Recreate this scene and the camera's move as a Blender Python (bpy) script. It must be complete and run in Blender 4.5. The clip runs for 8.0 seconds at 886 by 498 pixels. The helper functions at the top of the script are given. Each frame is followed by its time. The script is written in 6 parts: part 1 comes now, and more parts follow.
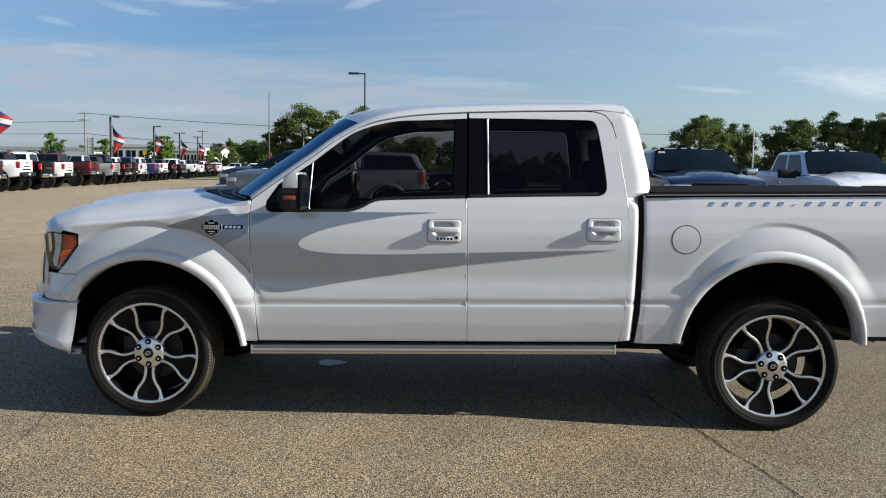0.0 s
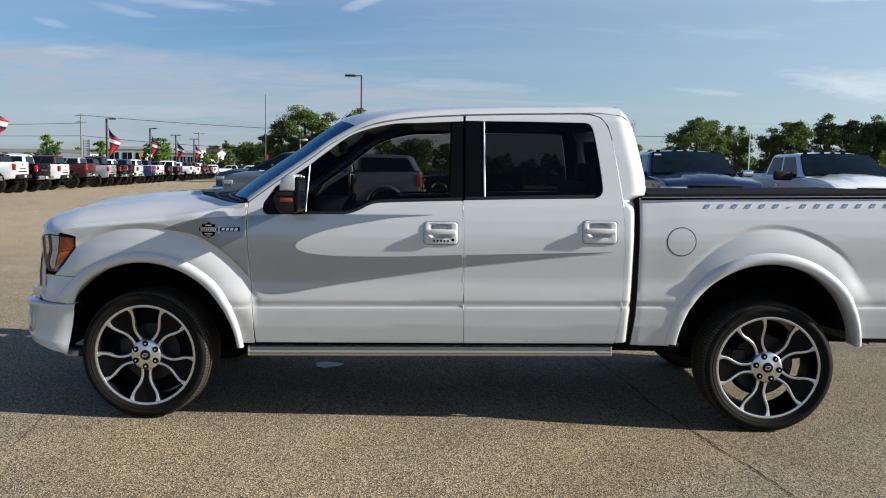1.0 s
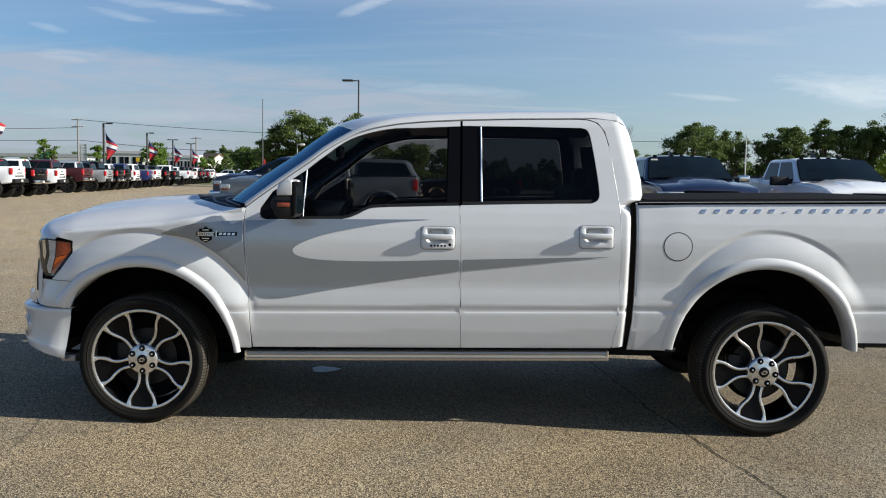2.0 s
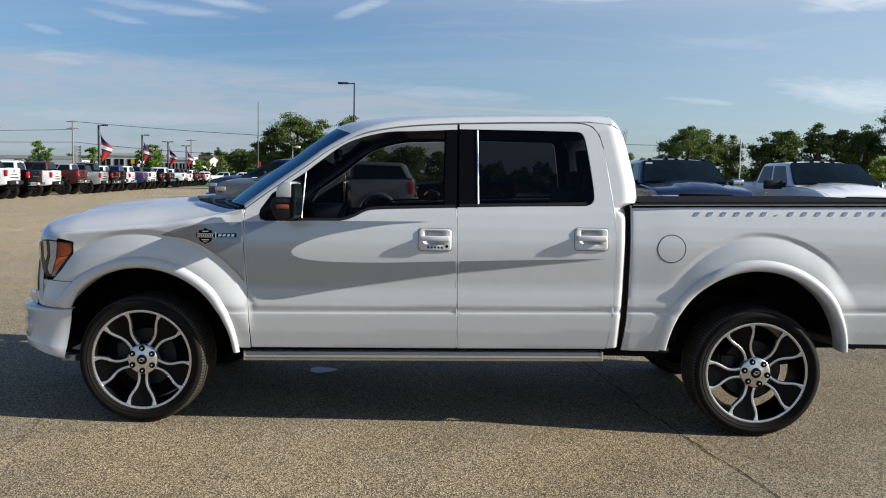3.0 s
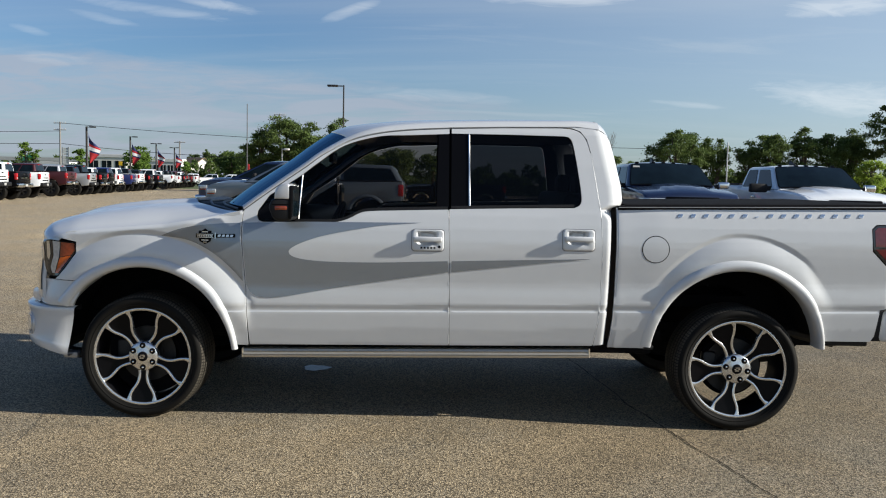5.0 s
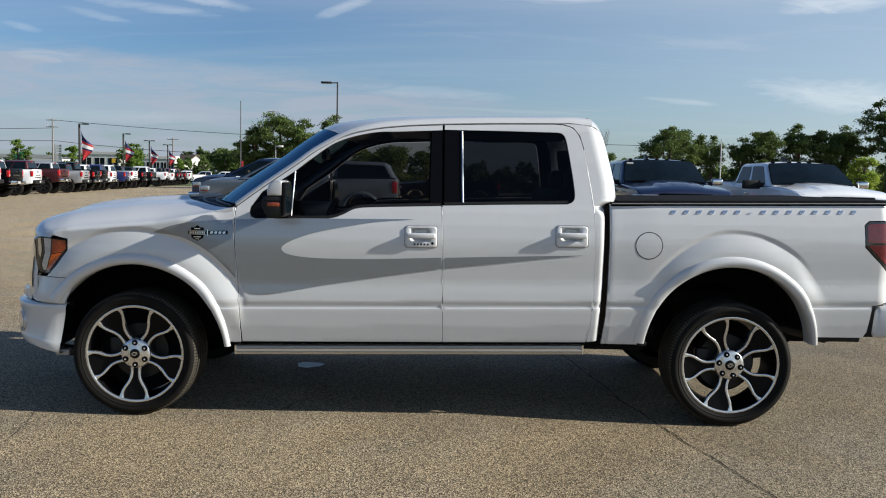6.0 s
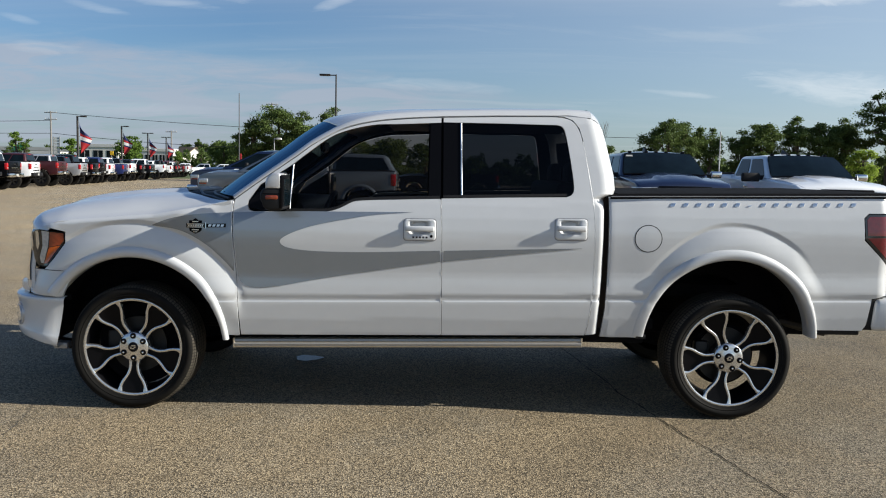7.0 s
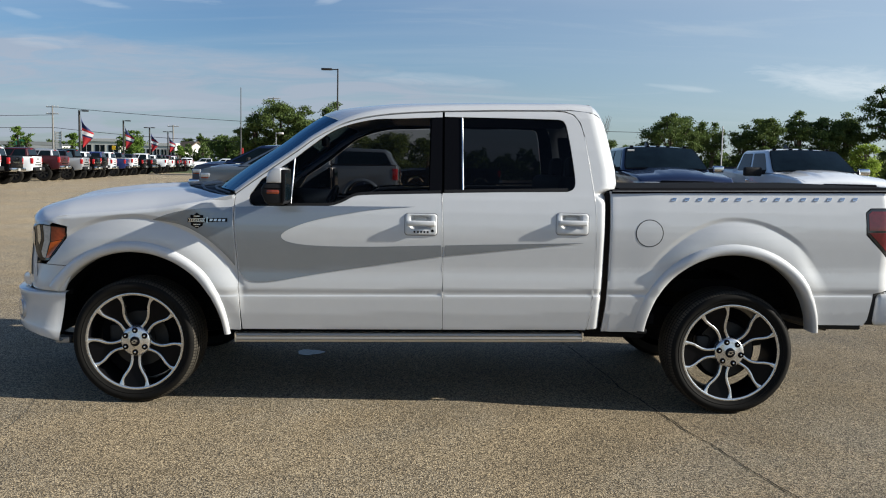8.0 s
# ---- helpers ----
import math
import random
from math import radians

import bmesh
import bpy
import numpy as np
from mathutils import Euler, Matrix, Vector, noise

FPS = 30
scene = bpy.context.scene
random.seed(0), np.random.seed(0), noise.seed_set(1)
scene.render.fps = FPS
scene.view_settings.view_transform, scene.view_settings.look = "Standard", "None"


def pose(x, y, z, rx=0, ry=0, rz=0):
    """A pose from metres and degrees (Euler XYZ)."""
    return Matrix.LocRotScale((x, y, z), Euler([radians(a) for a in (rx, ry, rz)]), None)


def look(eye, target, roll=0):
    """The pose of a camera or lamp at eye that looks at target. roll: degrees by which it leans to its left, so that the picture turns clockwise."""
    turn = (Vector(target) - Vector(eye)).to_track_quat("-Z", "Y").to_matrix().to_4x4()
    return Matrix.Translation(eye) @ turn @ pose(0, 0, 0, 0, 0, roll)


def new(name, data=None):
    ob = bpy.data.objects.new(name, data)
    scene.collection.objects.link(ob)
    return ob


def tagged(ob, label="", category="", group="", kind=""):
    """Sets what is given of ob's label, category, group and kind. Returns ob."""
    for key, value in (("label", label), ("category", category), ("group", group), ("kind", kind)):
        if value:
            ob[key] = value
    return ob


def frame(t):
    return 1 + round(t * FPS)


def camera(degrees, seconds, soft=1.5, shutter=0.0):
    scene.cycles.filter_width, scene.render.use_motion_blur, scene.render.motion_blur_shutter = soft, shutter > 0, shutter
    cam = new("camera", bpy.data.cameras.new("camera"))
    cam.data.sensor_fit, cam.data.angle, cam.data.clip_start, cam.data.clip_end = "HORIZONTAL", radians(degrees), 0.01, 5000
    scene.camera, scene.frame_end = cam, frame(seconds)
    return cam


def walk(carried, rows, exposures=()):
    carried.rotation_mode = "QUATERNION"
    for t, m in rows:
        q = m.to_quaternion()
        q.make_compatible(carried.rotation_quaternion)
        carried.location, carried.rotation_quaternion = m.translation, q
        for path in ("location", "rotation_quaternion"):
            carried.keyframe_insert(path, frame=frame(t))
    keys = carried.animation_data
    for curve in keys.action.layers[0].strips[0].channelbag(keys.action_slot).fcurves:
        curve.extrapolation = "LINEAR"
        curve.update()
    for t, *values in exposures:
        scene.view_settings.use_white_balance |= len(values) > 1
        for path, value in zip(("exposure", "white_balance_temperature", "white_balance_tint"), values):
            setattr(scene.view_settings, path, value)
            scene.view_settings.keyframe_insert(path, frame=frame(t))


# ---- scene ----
import mathutils
cam = camera(54.7, 8.0, soft=1.1)
PATH = [
    (0, (1.881, -4.927, 1.503), (1.825, -2.936, 1.317), 0.9),
    (0.5, (1.88, -4.936, 1.507), (1.827, -2.945, 1.324), 0.9),
    (1, (1.881, -4.944, 1.505), (1.833, -2.953, 1.324), 0.9),
    (1.5, (1.882, -4.948, 1.506), (1.837, -2.956, 1.331), 0.9),
    (3, (1.872, -5.018, 1.504), (1.842, -3.025, 1.341), 1.1),
    (3.5, (1.861, -5.111, 1.504), (1.837, -3.117, 1.344), 1.1),
    (4, (1.86, -5.168, 1.507), (1.84, -3.174, 1.349), 1.1),
    (4.5, (1.849, -5.194, 1.506), (1.837, -3.2, 1.35), 1.2),
    (6, (1.857, -5.183, 1.5), (1.867, -3.19, 1.337), 1.2),
    (6.5, (1.857, -5.178, 1.501), (1.871, -3.185, 1.33), 1.2),
    (7, (1.857, -5.17, 1.501), (1.87, -3.179, 1.321), 1.2),
    (7.5, (1.861, -5.169, 1.502), (1.87, -3.178, 1.314), 1.2),
    (8, (1.861, -5.172, 1.502), (1.87, -3.181, 1.309), 1.2),
]
walk(cam, [(t, look(eye, target, roll)) for t, eye, target, roll in PATH],
     exposures=[(0, 0.82), (1.5, 0.81), (3.0, 0.79), (3.5, 0.77), (4.5, 0.71), (6.0, 0.70), (8.0, 0.71)])

# ---- world and sun ----
SUN_EL, SUN_AZ = 23.9, 8.2          # above the ground; from the truck's tail towards the near side
world = bpy.data.worlds.new("sky")
scene.world = world
world.use_nodes = True
wn, wl = world.node_tree.nodes, world.node_tree.links
wn.clear()


def wnode(kind, **values):
    n = wn.new(kind)
    for k, v in values.items():
        n.inputs[int(k[1:])].default_value = v
    return n


sky = wn.new("ShaderNodeTexSky")
sky.sky_type, sky.sun_disc = "NISHITA", False
sky.sun_elevation, sky.sun_rotation = radians(SUN_EL), radians(90 + SUN_AZ)
sky.air_density, sky.dust_density, sky.ozone_density = 1.0, 0.9, 2.2
coord = wn.new("ShaderNodeTexCoord")
split = wn.new("ShaderNodeSeparateXYZ")
wl.new(coord.outputs["Generated"], split.inputs[0])
lift = wnode("ShaderNodeMath", _1=0.09)
lift.operation = "ADD"
wl.new(split.outputs["Z"], lift.inputs[0])
flat = []
for axis in "XY":
    d = wn.new("ShaderNodeMath")
    d.operation = "DIVIDE"
    wl.new(split.outputs[axis], d.inputs[0]), wl.new(lift.outputs[0], d.inputs[1])
    flat.append(d)
deck = wn.new("ShaderNodeCombineXYZ")
wl.new(flat[0].outputs[0], deck.inputs[0]), wl.new(flat[1].outputs[0], deck.inputs[1])


def clouds(scale, place, low, high, detail=7.0, twist=0.6):
    m = wn.new("ShaderNodeMapping")
    m.inputs["Scale"].default_value, m.inputs["Location"].default_value = scale, place
    m.inputs["Rotation"].default_value = (0, 0, radians(-14))
    n = wn.new("ShaderNodeTexNoise")
    n.inputs["Scale"].default_value, n.inputs["Detail"].default_value = 1.0, detail
    n.inputs["Roughness"].default_value, n.inputs["Distortion"].default_value = 0.62, twist
    r = wn.new("ShaderNodeMapRange")
    r.interpolation_type = "SMOOTHSTEP"
    r.inputs["From Min"].default_value, r.inputs["From Max"].default_value = low, high
    wl.new(deck.outputs[0], m.inputs[0]), wl.new(m.outputs[0], n.inputs["Vector"]), wl.new(n.outputs["Fac"], r.inputs["Value"])
    return r


veil = clouds((0.16, 0.62, 1), (3.1, 0.4, 0), 0.40, 0.70)
wisp = clouds((0.42, 1.5, 1), (7.7, 2.2, 0), 0.52, 0.74, 9.0, 1.2)
both = wn.new("ShaderNodeMath")
both.operation = "MAXIMUM"
wl.new(veil.outputs[0], both.inputs[0]), wl.new(wisp.outputs[0], both.inputs[1])
amount = wnode("ShaderNodeMath", _1=0.24)
amount.operation = "MULTIPLY"
wl.new(both.outputs[0], amount.inputs[0])
mixer = wn.new("ShaderNodeMixRGB")
mixer.inputs[2].default_value = (7.0, 7.7, 8.4, 1)
tone = wn.new("ShaderNodeMixRGB")
tone.blend_type = "MULTIPLY"
tone.inputs[0].default_value = 1.0
tone.inputs[2].default_value = (0.85, 1.09, 1.38, 1)
wl.new(sky.outputs[0], tone.inputs[1])
wl.new(tone.outputs[0], mixer.inputs[1])
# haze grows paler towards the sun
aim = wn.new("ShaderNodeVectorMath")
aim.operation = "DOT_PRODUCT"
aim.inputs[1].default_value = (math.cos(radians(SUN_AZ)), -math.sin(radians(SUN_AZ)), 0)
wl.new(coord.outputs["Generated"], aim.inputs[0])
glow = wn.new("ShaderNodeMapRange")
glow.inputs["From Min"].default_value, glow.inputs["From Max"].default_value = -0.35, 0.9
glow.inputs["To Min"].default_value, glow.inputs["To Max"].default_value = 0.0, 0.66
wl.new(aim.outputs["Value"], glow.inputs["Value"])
low = wn.new("ShaderNodeMapRange")                # haze and cirrus cut back overhead, out of view, to lower the fill light
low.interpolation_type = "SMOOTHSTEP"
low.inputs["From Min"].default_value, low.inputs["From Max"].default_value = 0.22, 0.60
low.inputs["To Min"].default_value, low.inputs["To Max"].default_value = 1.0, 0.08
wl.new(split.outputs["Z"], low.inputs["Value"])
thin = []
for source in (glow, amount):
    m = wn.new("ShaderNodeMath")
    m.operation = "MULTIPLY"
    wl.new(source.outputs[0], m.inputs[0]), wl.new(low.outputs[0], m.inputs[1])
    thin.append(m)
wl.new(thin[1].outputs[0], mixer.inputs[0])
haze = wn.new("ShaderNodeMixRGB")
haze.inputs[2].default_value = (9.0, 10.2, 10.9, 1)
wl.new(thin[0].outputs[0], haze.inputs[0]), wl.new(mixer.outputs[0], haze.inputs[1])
# cirrus seen low in the north: direction, half sizes, slope and strength of each wisp
WISPS = [
    (-0.342, 0.1901, 0.081, 0.0064, -0.106, 0.24),
    (-0.269, 0.1972, 0.057, 0.0058, -0.149, 0.29),
    (-0.396, 0.1788, 0.044, 0.0050, -0.213, 0.16),
    (-0.115, 0.1926, 0.030, 0.0064, 0.334, 0.26),
    (0.121, 0.2118, 0.084, 0.0080, -0.011, 0.40),
    (0.450, 0.2099, 0.077, 0.0107, 0.094, 0.40),
    (0.277, 0.0950, 0.043, 0.0035, -0.077, 0.22),
    (0.497, 0.1006, 0.139, 0.0196, -0.095, 0.38),
    (-0.454, 0.1315, 0.043, 0.0071, -0.071, 0.12),
    (-0.019, 0.0993, 0.098, 0.0072, -0.044, 0.12),
    (-0.371, 0.0645, 0.137, 0.0080, -0.014, 0.09),
    (-0.482, 0.1637, 0.022, 0.0043, -0.218, 0.14),
]
div = []
for axis in "XZ":
    d = wn.new("ShaderNodeMath")
    d.operation = "DIVIDE"
    wl.new(split.outputs[axis], d.inputs[0]), wl.new(split.outputs["Y"], d.inputs[1])
    div.append(d.outputs[0])


def calc(op, a, b=0.0, c=0.0, clamp=False):
    n = wn.new("ShaderNodeMath")
    n.operation, n.use_clamp = op, clamp
    for i, v in enumerate((a, b, c)):
        if isinstance(v, (int, float)):
            n.inputs[i].default_value = v
        else:
            wl.new(v, n.inputs[i])
    return n.outputs[0]


def streaks(su, sv, detail, twist):
    v = wn.new("ShaderNodeCombineXYZ")
    wl.new(calc("MULTIPLY", div[0], su), v.inputs[0]), wl.new(calc("MULTIPLY", div[1], sv), v.inputs[1])
    n = wn.new("ShaderNodeTexNoise")
    n.inputs["Scale"].default_value, n.inputs["Detail"].default_value, n.inputs["Roughness"].default_value, n.inputs["Distortion"].default_value = 1.0, detail, 0.62, twist
    wl.new(v.outputs[0], n.inputs["Vector"])
    return n.outputs["Fac"]


ahead = calc("GREATER_THAN", split.outputs["Y"], 0.05)
fray = streaks(13.0, 66.0, 6.0, 1.1)
band = streaks(6.0, 48.0, 7.0, 0.9)
total = None
for u0, v0, a_, b_, slope, power in WISPS:
    du = calc("SUBTRACT", div[0], u0)
    dv = calc("SUBTRACT", calc("SUBTRACT", div[1], v0), calc("MULTIPLY", du, slope))
    e2 = calc("ADD", calc("POWER", calc("DIVIDE", du, a_), 2.0), calc("POWER", calc("DIVIDE", dv, b_), 2.0))
    body = calc("SUBTRACT", calc("MULTIPLY", fray, 2.3), calc("ADD", calc("MULTIPLY", e2, 0.75), 0.25), clamp=True)
    body = calc("MULTIPLY", body, power)
    total = body if total is None else calc("MAXIMUM", total, body)
total = calc("MULTIPLY", total, ahead)
# a grey bank of thin cloud that slopes down towards the east
edge = calc("SUBTRACT", 0.1091, calc("MULTIPLY", div[0], 0.0903))
depth = calc("SUBTRACT", calc("ADD", edge, calc("MULTIPLY", calc("SUBTRACT", fray, 0.5), 0.035)), div[1])
bank = calc("MULTIPLY", calc("MULTIPLY", depth, 45.0, clamp=True), calc("ADD", calc("MULTIPLY", calc("SUBTRACT", band, 0.42), 4.2, clamp=True), 0.40, clamp=True))
bank = calc("MULTIPLY", calc("MULTIPLY", bank, calc("MULTIPLY", calc("SUBTRACT", 0.16, div[0]), 5.0, clamp=True)), calc("MULTIPLY", ahead, 0.78))
grey = wn.new("ShaderNodeMixRGB")
grey.inputs[2].default_value = (5.0, 5.65, 6.85, 1)
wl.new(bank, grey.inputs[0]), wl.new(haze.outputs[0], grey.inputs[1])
white = wn.new("ShaderNodeMixRGB")
white.inputs[2].default_value = (11.0, 11.6, 12.0, 1)
wl.new(total, white.inputs[0]), wl.new(grey.outputs[0], white.inputs[1])
back = wn.new("ShaderNodeBackground")
back.inputs["Strength"].default_value = 0.05
wout = wn.new("ShaderNodeOutputWorld")
wl.new(white.outputs[0], back.inputs[0]), wl.new(back.outputs[0], wout.inputs[0])

sun = new("sun", bpy.data.lights.new("sun", "SUN"))
sun.data.energy, sun.data.angle, sun.data.color = 5.0, radians(0.55), (1.0, 0.955, 0.855)
e, a = radians(SUN_EL), radians(SUN_AZ)
SUN_WAY = Vector((math.cos(e) * math.cos(a), -math.cos(e) * math.sin(a), math.sin(e)))
sun.matrix_world = look(SUN_WAY * 60, (0, 0, 0))


# ---- materials ----
def material(name, colour, rough=0.5, metal=0.0, coat=0.0, vary=0.0, scale=8.0, bump=0.0, fine=60.0, spec=0.5, rough_vary=0.0, emit=None):
    """A principled material with two scales of noise in colour and relief."""
    m = bpy.data.materials.new(name)
    m.use_nodes = True
    n, l = m.node_tree.nodes, m.node_tree.links
    p = n["Principled BSDF"]
    p.inputs["Base Color"].default_value = (*colour, 1)
    p.inputs["Roughness"].default_value, p.inputs["Metallic"].default_value = rough, metal
    p.inputs["Coat Weight"].default_value, p.inputs["Coat Roughness"].default_value = coat, 0.03
    p.inputs["Specular IOR Level"].default_value = spec
    if emit:
        p.inputs["Emission Color"].default_value, p.inputs["Emission Strength"].default_value = (*emit[:3], 1), emit[3]
    if vary or bump or rough_vary:
        c = n.new("ShaderNodeTexCoord")
        big, small = n.new("ShaderNodeTexNoise"), n.new("ShaderNodeTexNoise")
        big.inputs["Scale"].default_value, small.inputs["Scale"].default_value = scale, fine
        big.inputs["Detail"].default_value = small.inputs["Detail"].default_value = 5
        for t in (big, small):
            l.new(c.outputs["Object"], t.inputs["Vector"])
        add = n.new("ShaderNodeMath")
        add.operation = "ADD"
        l.new(big.outputs["Fac"], add.inputs[0]), l.new(small.outputs["Fac"], add.inputs[1])
        r = n.new("ShaderNodeMapRange")
        r.inputs["From Min"].default_value, r.inputs["From Max"].default_value = 0.65, 1.35
        r.inputs["To Min"].default_value, r.inputs["To Max"].default_value = 1 - vary, 1 + vary
        l.new(add.outputs[0], r.inputs["Value"])
        x = n.new("ShaderNodeVectorMath")
        x.operation = "SCALE"
        x.inputs[0].default_value = colour
        l.new(r.outputs[0], x.inputs["Scale"]), l.new(x.outputs[0], p.inputs["Base Color"])
        if rough_vary:
            q = n.new("ShaderNodeMapRange")
            q.inputs["To Min"].default_value, q.inputs["To Max"].default_value = rough - rough_vary, rough + rough_vary
            l.new(big.outputs["Fac"], q.inputs["Value"]), l.new(q.outputs[0], p.inputs["Roughness"])
        if bump:
            b = n.new("ShaderNodeBump")
            b.inputs["Strength"].default_value, b.inputs["Distance"].default_value = bump, 0.01
            l.new(small.outputs["Fac"], b.inputs["Height"]), l.new(b.outputs[0], p.inputs["Normal"])
    return m


def glass(name, tint, gloss=1.45, coat=(1, 1, 1)):
    """Tinted pane: clear tint under a Fresnel gloss."""
    m = bpy.data.materials.new(name)
    m.use_nodes = True
    n, l = m.node_tree.nodes, m.node_tree.links
    n.clear()
    see, shine, f, x, o = (n.new("ShaderNode" + k) for k in ("BsdfTransparent", "BsdfGlossy", "Fresnel", "MixShader", "OutputMaterial"))
    see.inputs[0].default_value, shine.inputs[0].default_value = (*tint, 1), (*coat, 1)
    shine.inputs["Roughness"].default_value, f.inputs["IOR"].default_value = 0.02, gloss
    l.new(f.outputs[0], x.inputs[0]), l.new(see.outputs[0], x.inputs[1]), l.new(shine.outputs[0], x.inputs[2]), l.new(x.outputs[0], o.inputs[0])
    return m


def paint(name, colour, flake=0.0, coat=1.0):
    return material(name, colour, 0.38 if flake else 0.45, flake, coat, vary=0.02, scale=1.5, fine=14.0)


WHITE = paint("pearl_white_paint", (0.574, 0.586, 0.596), 0.05)
STRIPE = material("grey_stripe_film", (0.252, 0.284, 0.322), 0.27, 0.5, 1.0, vary=0.02, scale=1.5, fine=14.0)
CHROME = material("chrome", (0.78, 0.78, 0.78), 0.09, 1.0)
SATIN = material("satin_aluminium", (0.74, 0.74, 0.74), 0.22, 1.0, vary=0.05, scale=10, fine=90)
MACHINED = material("machined_aluminium", (0.70, 0.70, 0.70), 0.24, 0.9, vary=0.04, scale=14, fine=150)
BLACK_GLOSS = material("gloss_black_wheel_paint", (0.004, 0.004, 0.005), 0.28, 0.0, 0.0, spec=0.12)
BLACK_TRIM = material("black_trim", (0.004, 0.004, 0.005), 0.25, spec=0.08)
SHUT_LINE = paint("shut_line_grey_paint", (0.20, 0.20, 0.21))
PLASTIC = material("black_textured_plastic", (0.007, 0.007, 0.008), 0.6, vary=0.2, scale=6, bump=0.15, fine=220, spec=0.3)
VINYL = material("black_vinyl", (0.006, 0.006, 0.007), 0.85, vary=0.2, scale=5, fine=120, spec=0.06)
UNDER = material("dirty_underbody_black", (0.006, 0.006, 0.007), 0.9, spec=0.1, vary=0.4, scale=4, fine=40)
GAP = material("cab_gap_brown", (0.028, 0.021, 0.016), 0.7, vary=0.3, scale=9, fine=80, spec=0.2)
RUBBER = material("tyre_rubber", (0.0085, 0.008, 0.0072), 0.7, vary=0.3, scale=9, bump=0.1, fine=160, spec=0.12)
# paler than the tyre: dust, with sunlight on the tread put into the colour
TREAD = material("dusty_sunlit_tread", (0.056, 0.050, 0.041), 0.85, vary=0.35, scale=12, fine=200, spec=0.1)
RUSTY = material("cast_brake_metal", (0.020, 0.019, 0.018), 0.5, 0.4, vary=0.25, scale=12)
# tan of the ground's reflection put into the base colour
BOARD = material("tan_step_metal", (0.52, 0.46, 0.37), 0.36, 0.7, vary=0.08, scale=3, fine=70)
AMBER = material("amber_lens", (0.22, 0.038, 0.013), 0.12, 0.0, 0.6, vary=0.25, scale=30)
ORANGE = material("orange_lens", (0.45, 0.085, 0.012), 0.12, 0.0, 0.6, vary=0.25, scale=30)
RED_LENS = material("red_lens", (0.12, 0.006, 0.010), 0.12, 0.0, 1.0, vary=0.3, scale=16)
SMOKE_LENS = material("smoked_lens", (0.012, 0.013, 0.015), 0.06, 0.0, 1.0)
CLEAR_LENS = material("clear_lens", (0.50, 0.53, 0.56), 0.1, 0.35, 1.0, vary=0.25, scale=18)
LEATHER = material("black_leather", (0.009, 0.0095, 0.012), 0.5, vary=0.2, scale=10, bump=0.2, fine=120)
TINT = glass("light_tinted_glass", (0.43, 0.41, 0.395), 1.22)
PRIVACY = glass("dark_privacy_glass", (0.17, 0.175, 0.19), 1.24)
# gloss tinted blue: a bluer sky's reflection put into the colour
SCREEN = glass("windscreen_glass", (0.03, 0.10, 0.19), 1.6, (0.25, 0.50, 0.74))
FAR_GLASS = material("dark_window_glass", (0.004, 0.008, 0.011), 0.05, spec=0.20, vary=0.4, scale=1.6, fine=5)
GALV = material("galvanised_steel", (0.36, 0.37, 0.38), 0.5, 0.6, vary=0.15, scale=3)
STEEL = material("dull_dark_steel", (0.12, 0.125, 0.13), 0.5, 0.5, vary=0.15, scale=3)
BRONZE = material("dark_bronze_pole", (0.025, 0.022, 0.02), 0.45, 0.3)
WIRE = material("black_cable", (0.02, 0.02, 0.022), 0.6)
FLAG_BLUE = material("blue_flag_cloth", (0.012, 0.02, 0.085), 0.8, vary=0.1)
FLAG_WHITE = material("white_flag_cloth", (0.75, 0.74, 0.74), 0.8, vary=0.06)
FLAG_RED = material("red_flag_cloth", (0.40, 0.02, 0.025), 0.8, vary=0.1)
WALL = material("cream_wall_stucco", (0.62, 0.60, 0.55), 0.85, vary=0.08, scale=0.6, fine=9)
WALL_WHITE = material("white_wall_panel", (0.56, 0.55, 0.53), 0.6, vary=0.06, scale=0.5, fine=6)
WALL_GREY = material("grey_concrete", (0.40, 0.40, 0.39), 0.85, vary=0.12, scale=0.6, fine=8)
ROOFING = material("brown_shingles", (0.26, 0.17, 0.10), 0.9, vary=0.2, scale=1, fine=7)
SIGN_GREEN = material("green_sign_face", (0.02, 0.20, 0.10), 0.5)
SIGN_YELLOW = material("yellow_sign_face", (0.75, 0.45, 0.02), 0.5)
BARK = material("bark", (0.09, 0.07, 0.05), 0.9, vary=0.3, scale=5, bump=0.5, fine=30)
TAR = material("dark_crack_filler", (0.065, 0.055, 0.043), 0.8, vary=0.3, scale=14)
CRACK = material("black_crack_filler", (0.010, 0.009, 0.008), 0.9, vary=0.3, scale=30, spec=0.15)
PLATE = material("pale_plate", (0.36, 0.36, 0.35), 0.5)


def leaves(name, colour, glow):
    m = bpy.data.materials.new(name)
    m.use_nodes = True
    n, l = m.node_tree.nodes, m.node_tree.links
    p = n["Principled BSDF"]
    g = n.new("ShaderNodeNewGeometry")
    r = n.new("ShaderNodeValToRGB")
    r.color_ramp.elements[0].color = (*[c * 0.55 for c in colour], 1)
    r.color_ramp.elements[1].color = (*[c * 1.5 for c in colour], 1)
    l.new(g.outputs["Random Per Island"], r.inputs[0]), l.new(r.outputs[0], p.inputs["Base Color"])
    p.inputs["Roughness"].default_value, p.inputs["Specular IOR Level"].default_value = 0.6, 0.12
    t, x = n.new("ShaderNodeBsdfTranslucent"), n.new("ShaderNodeMixShader")
    t.inputs[0].default_value = (*[c * 1.6 for c in colour], 1)
    x.inputs[0].default_value = glow
    l.new(p.outputs[0], x.inputs[1]), l.new(t.outputs[0], x.inputs[2]), l.new(x.outputs[0], n["Material Output"].inputs[0])
    return m


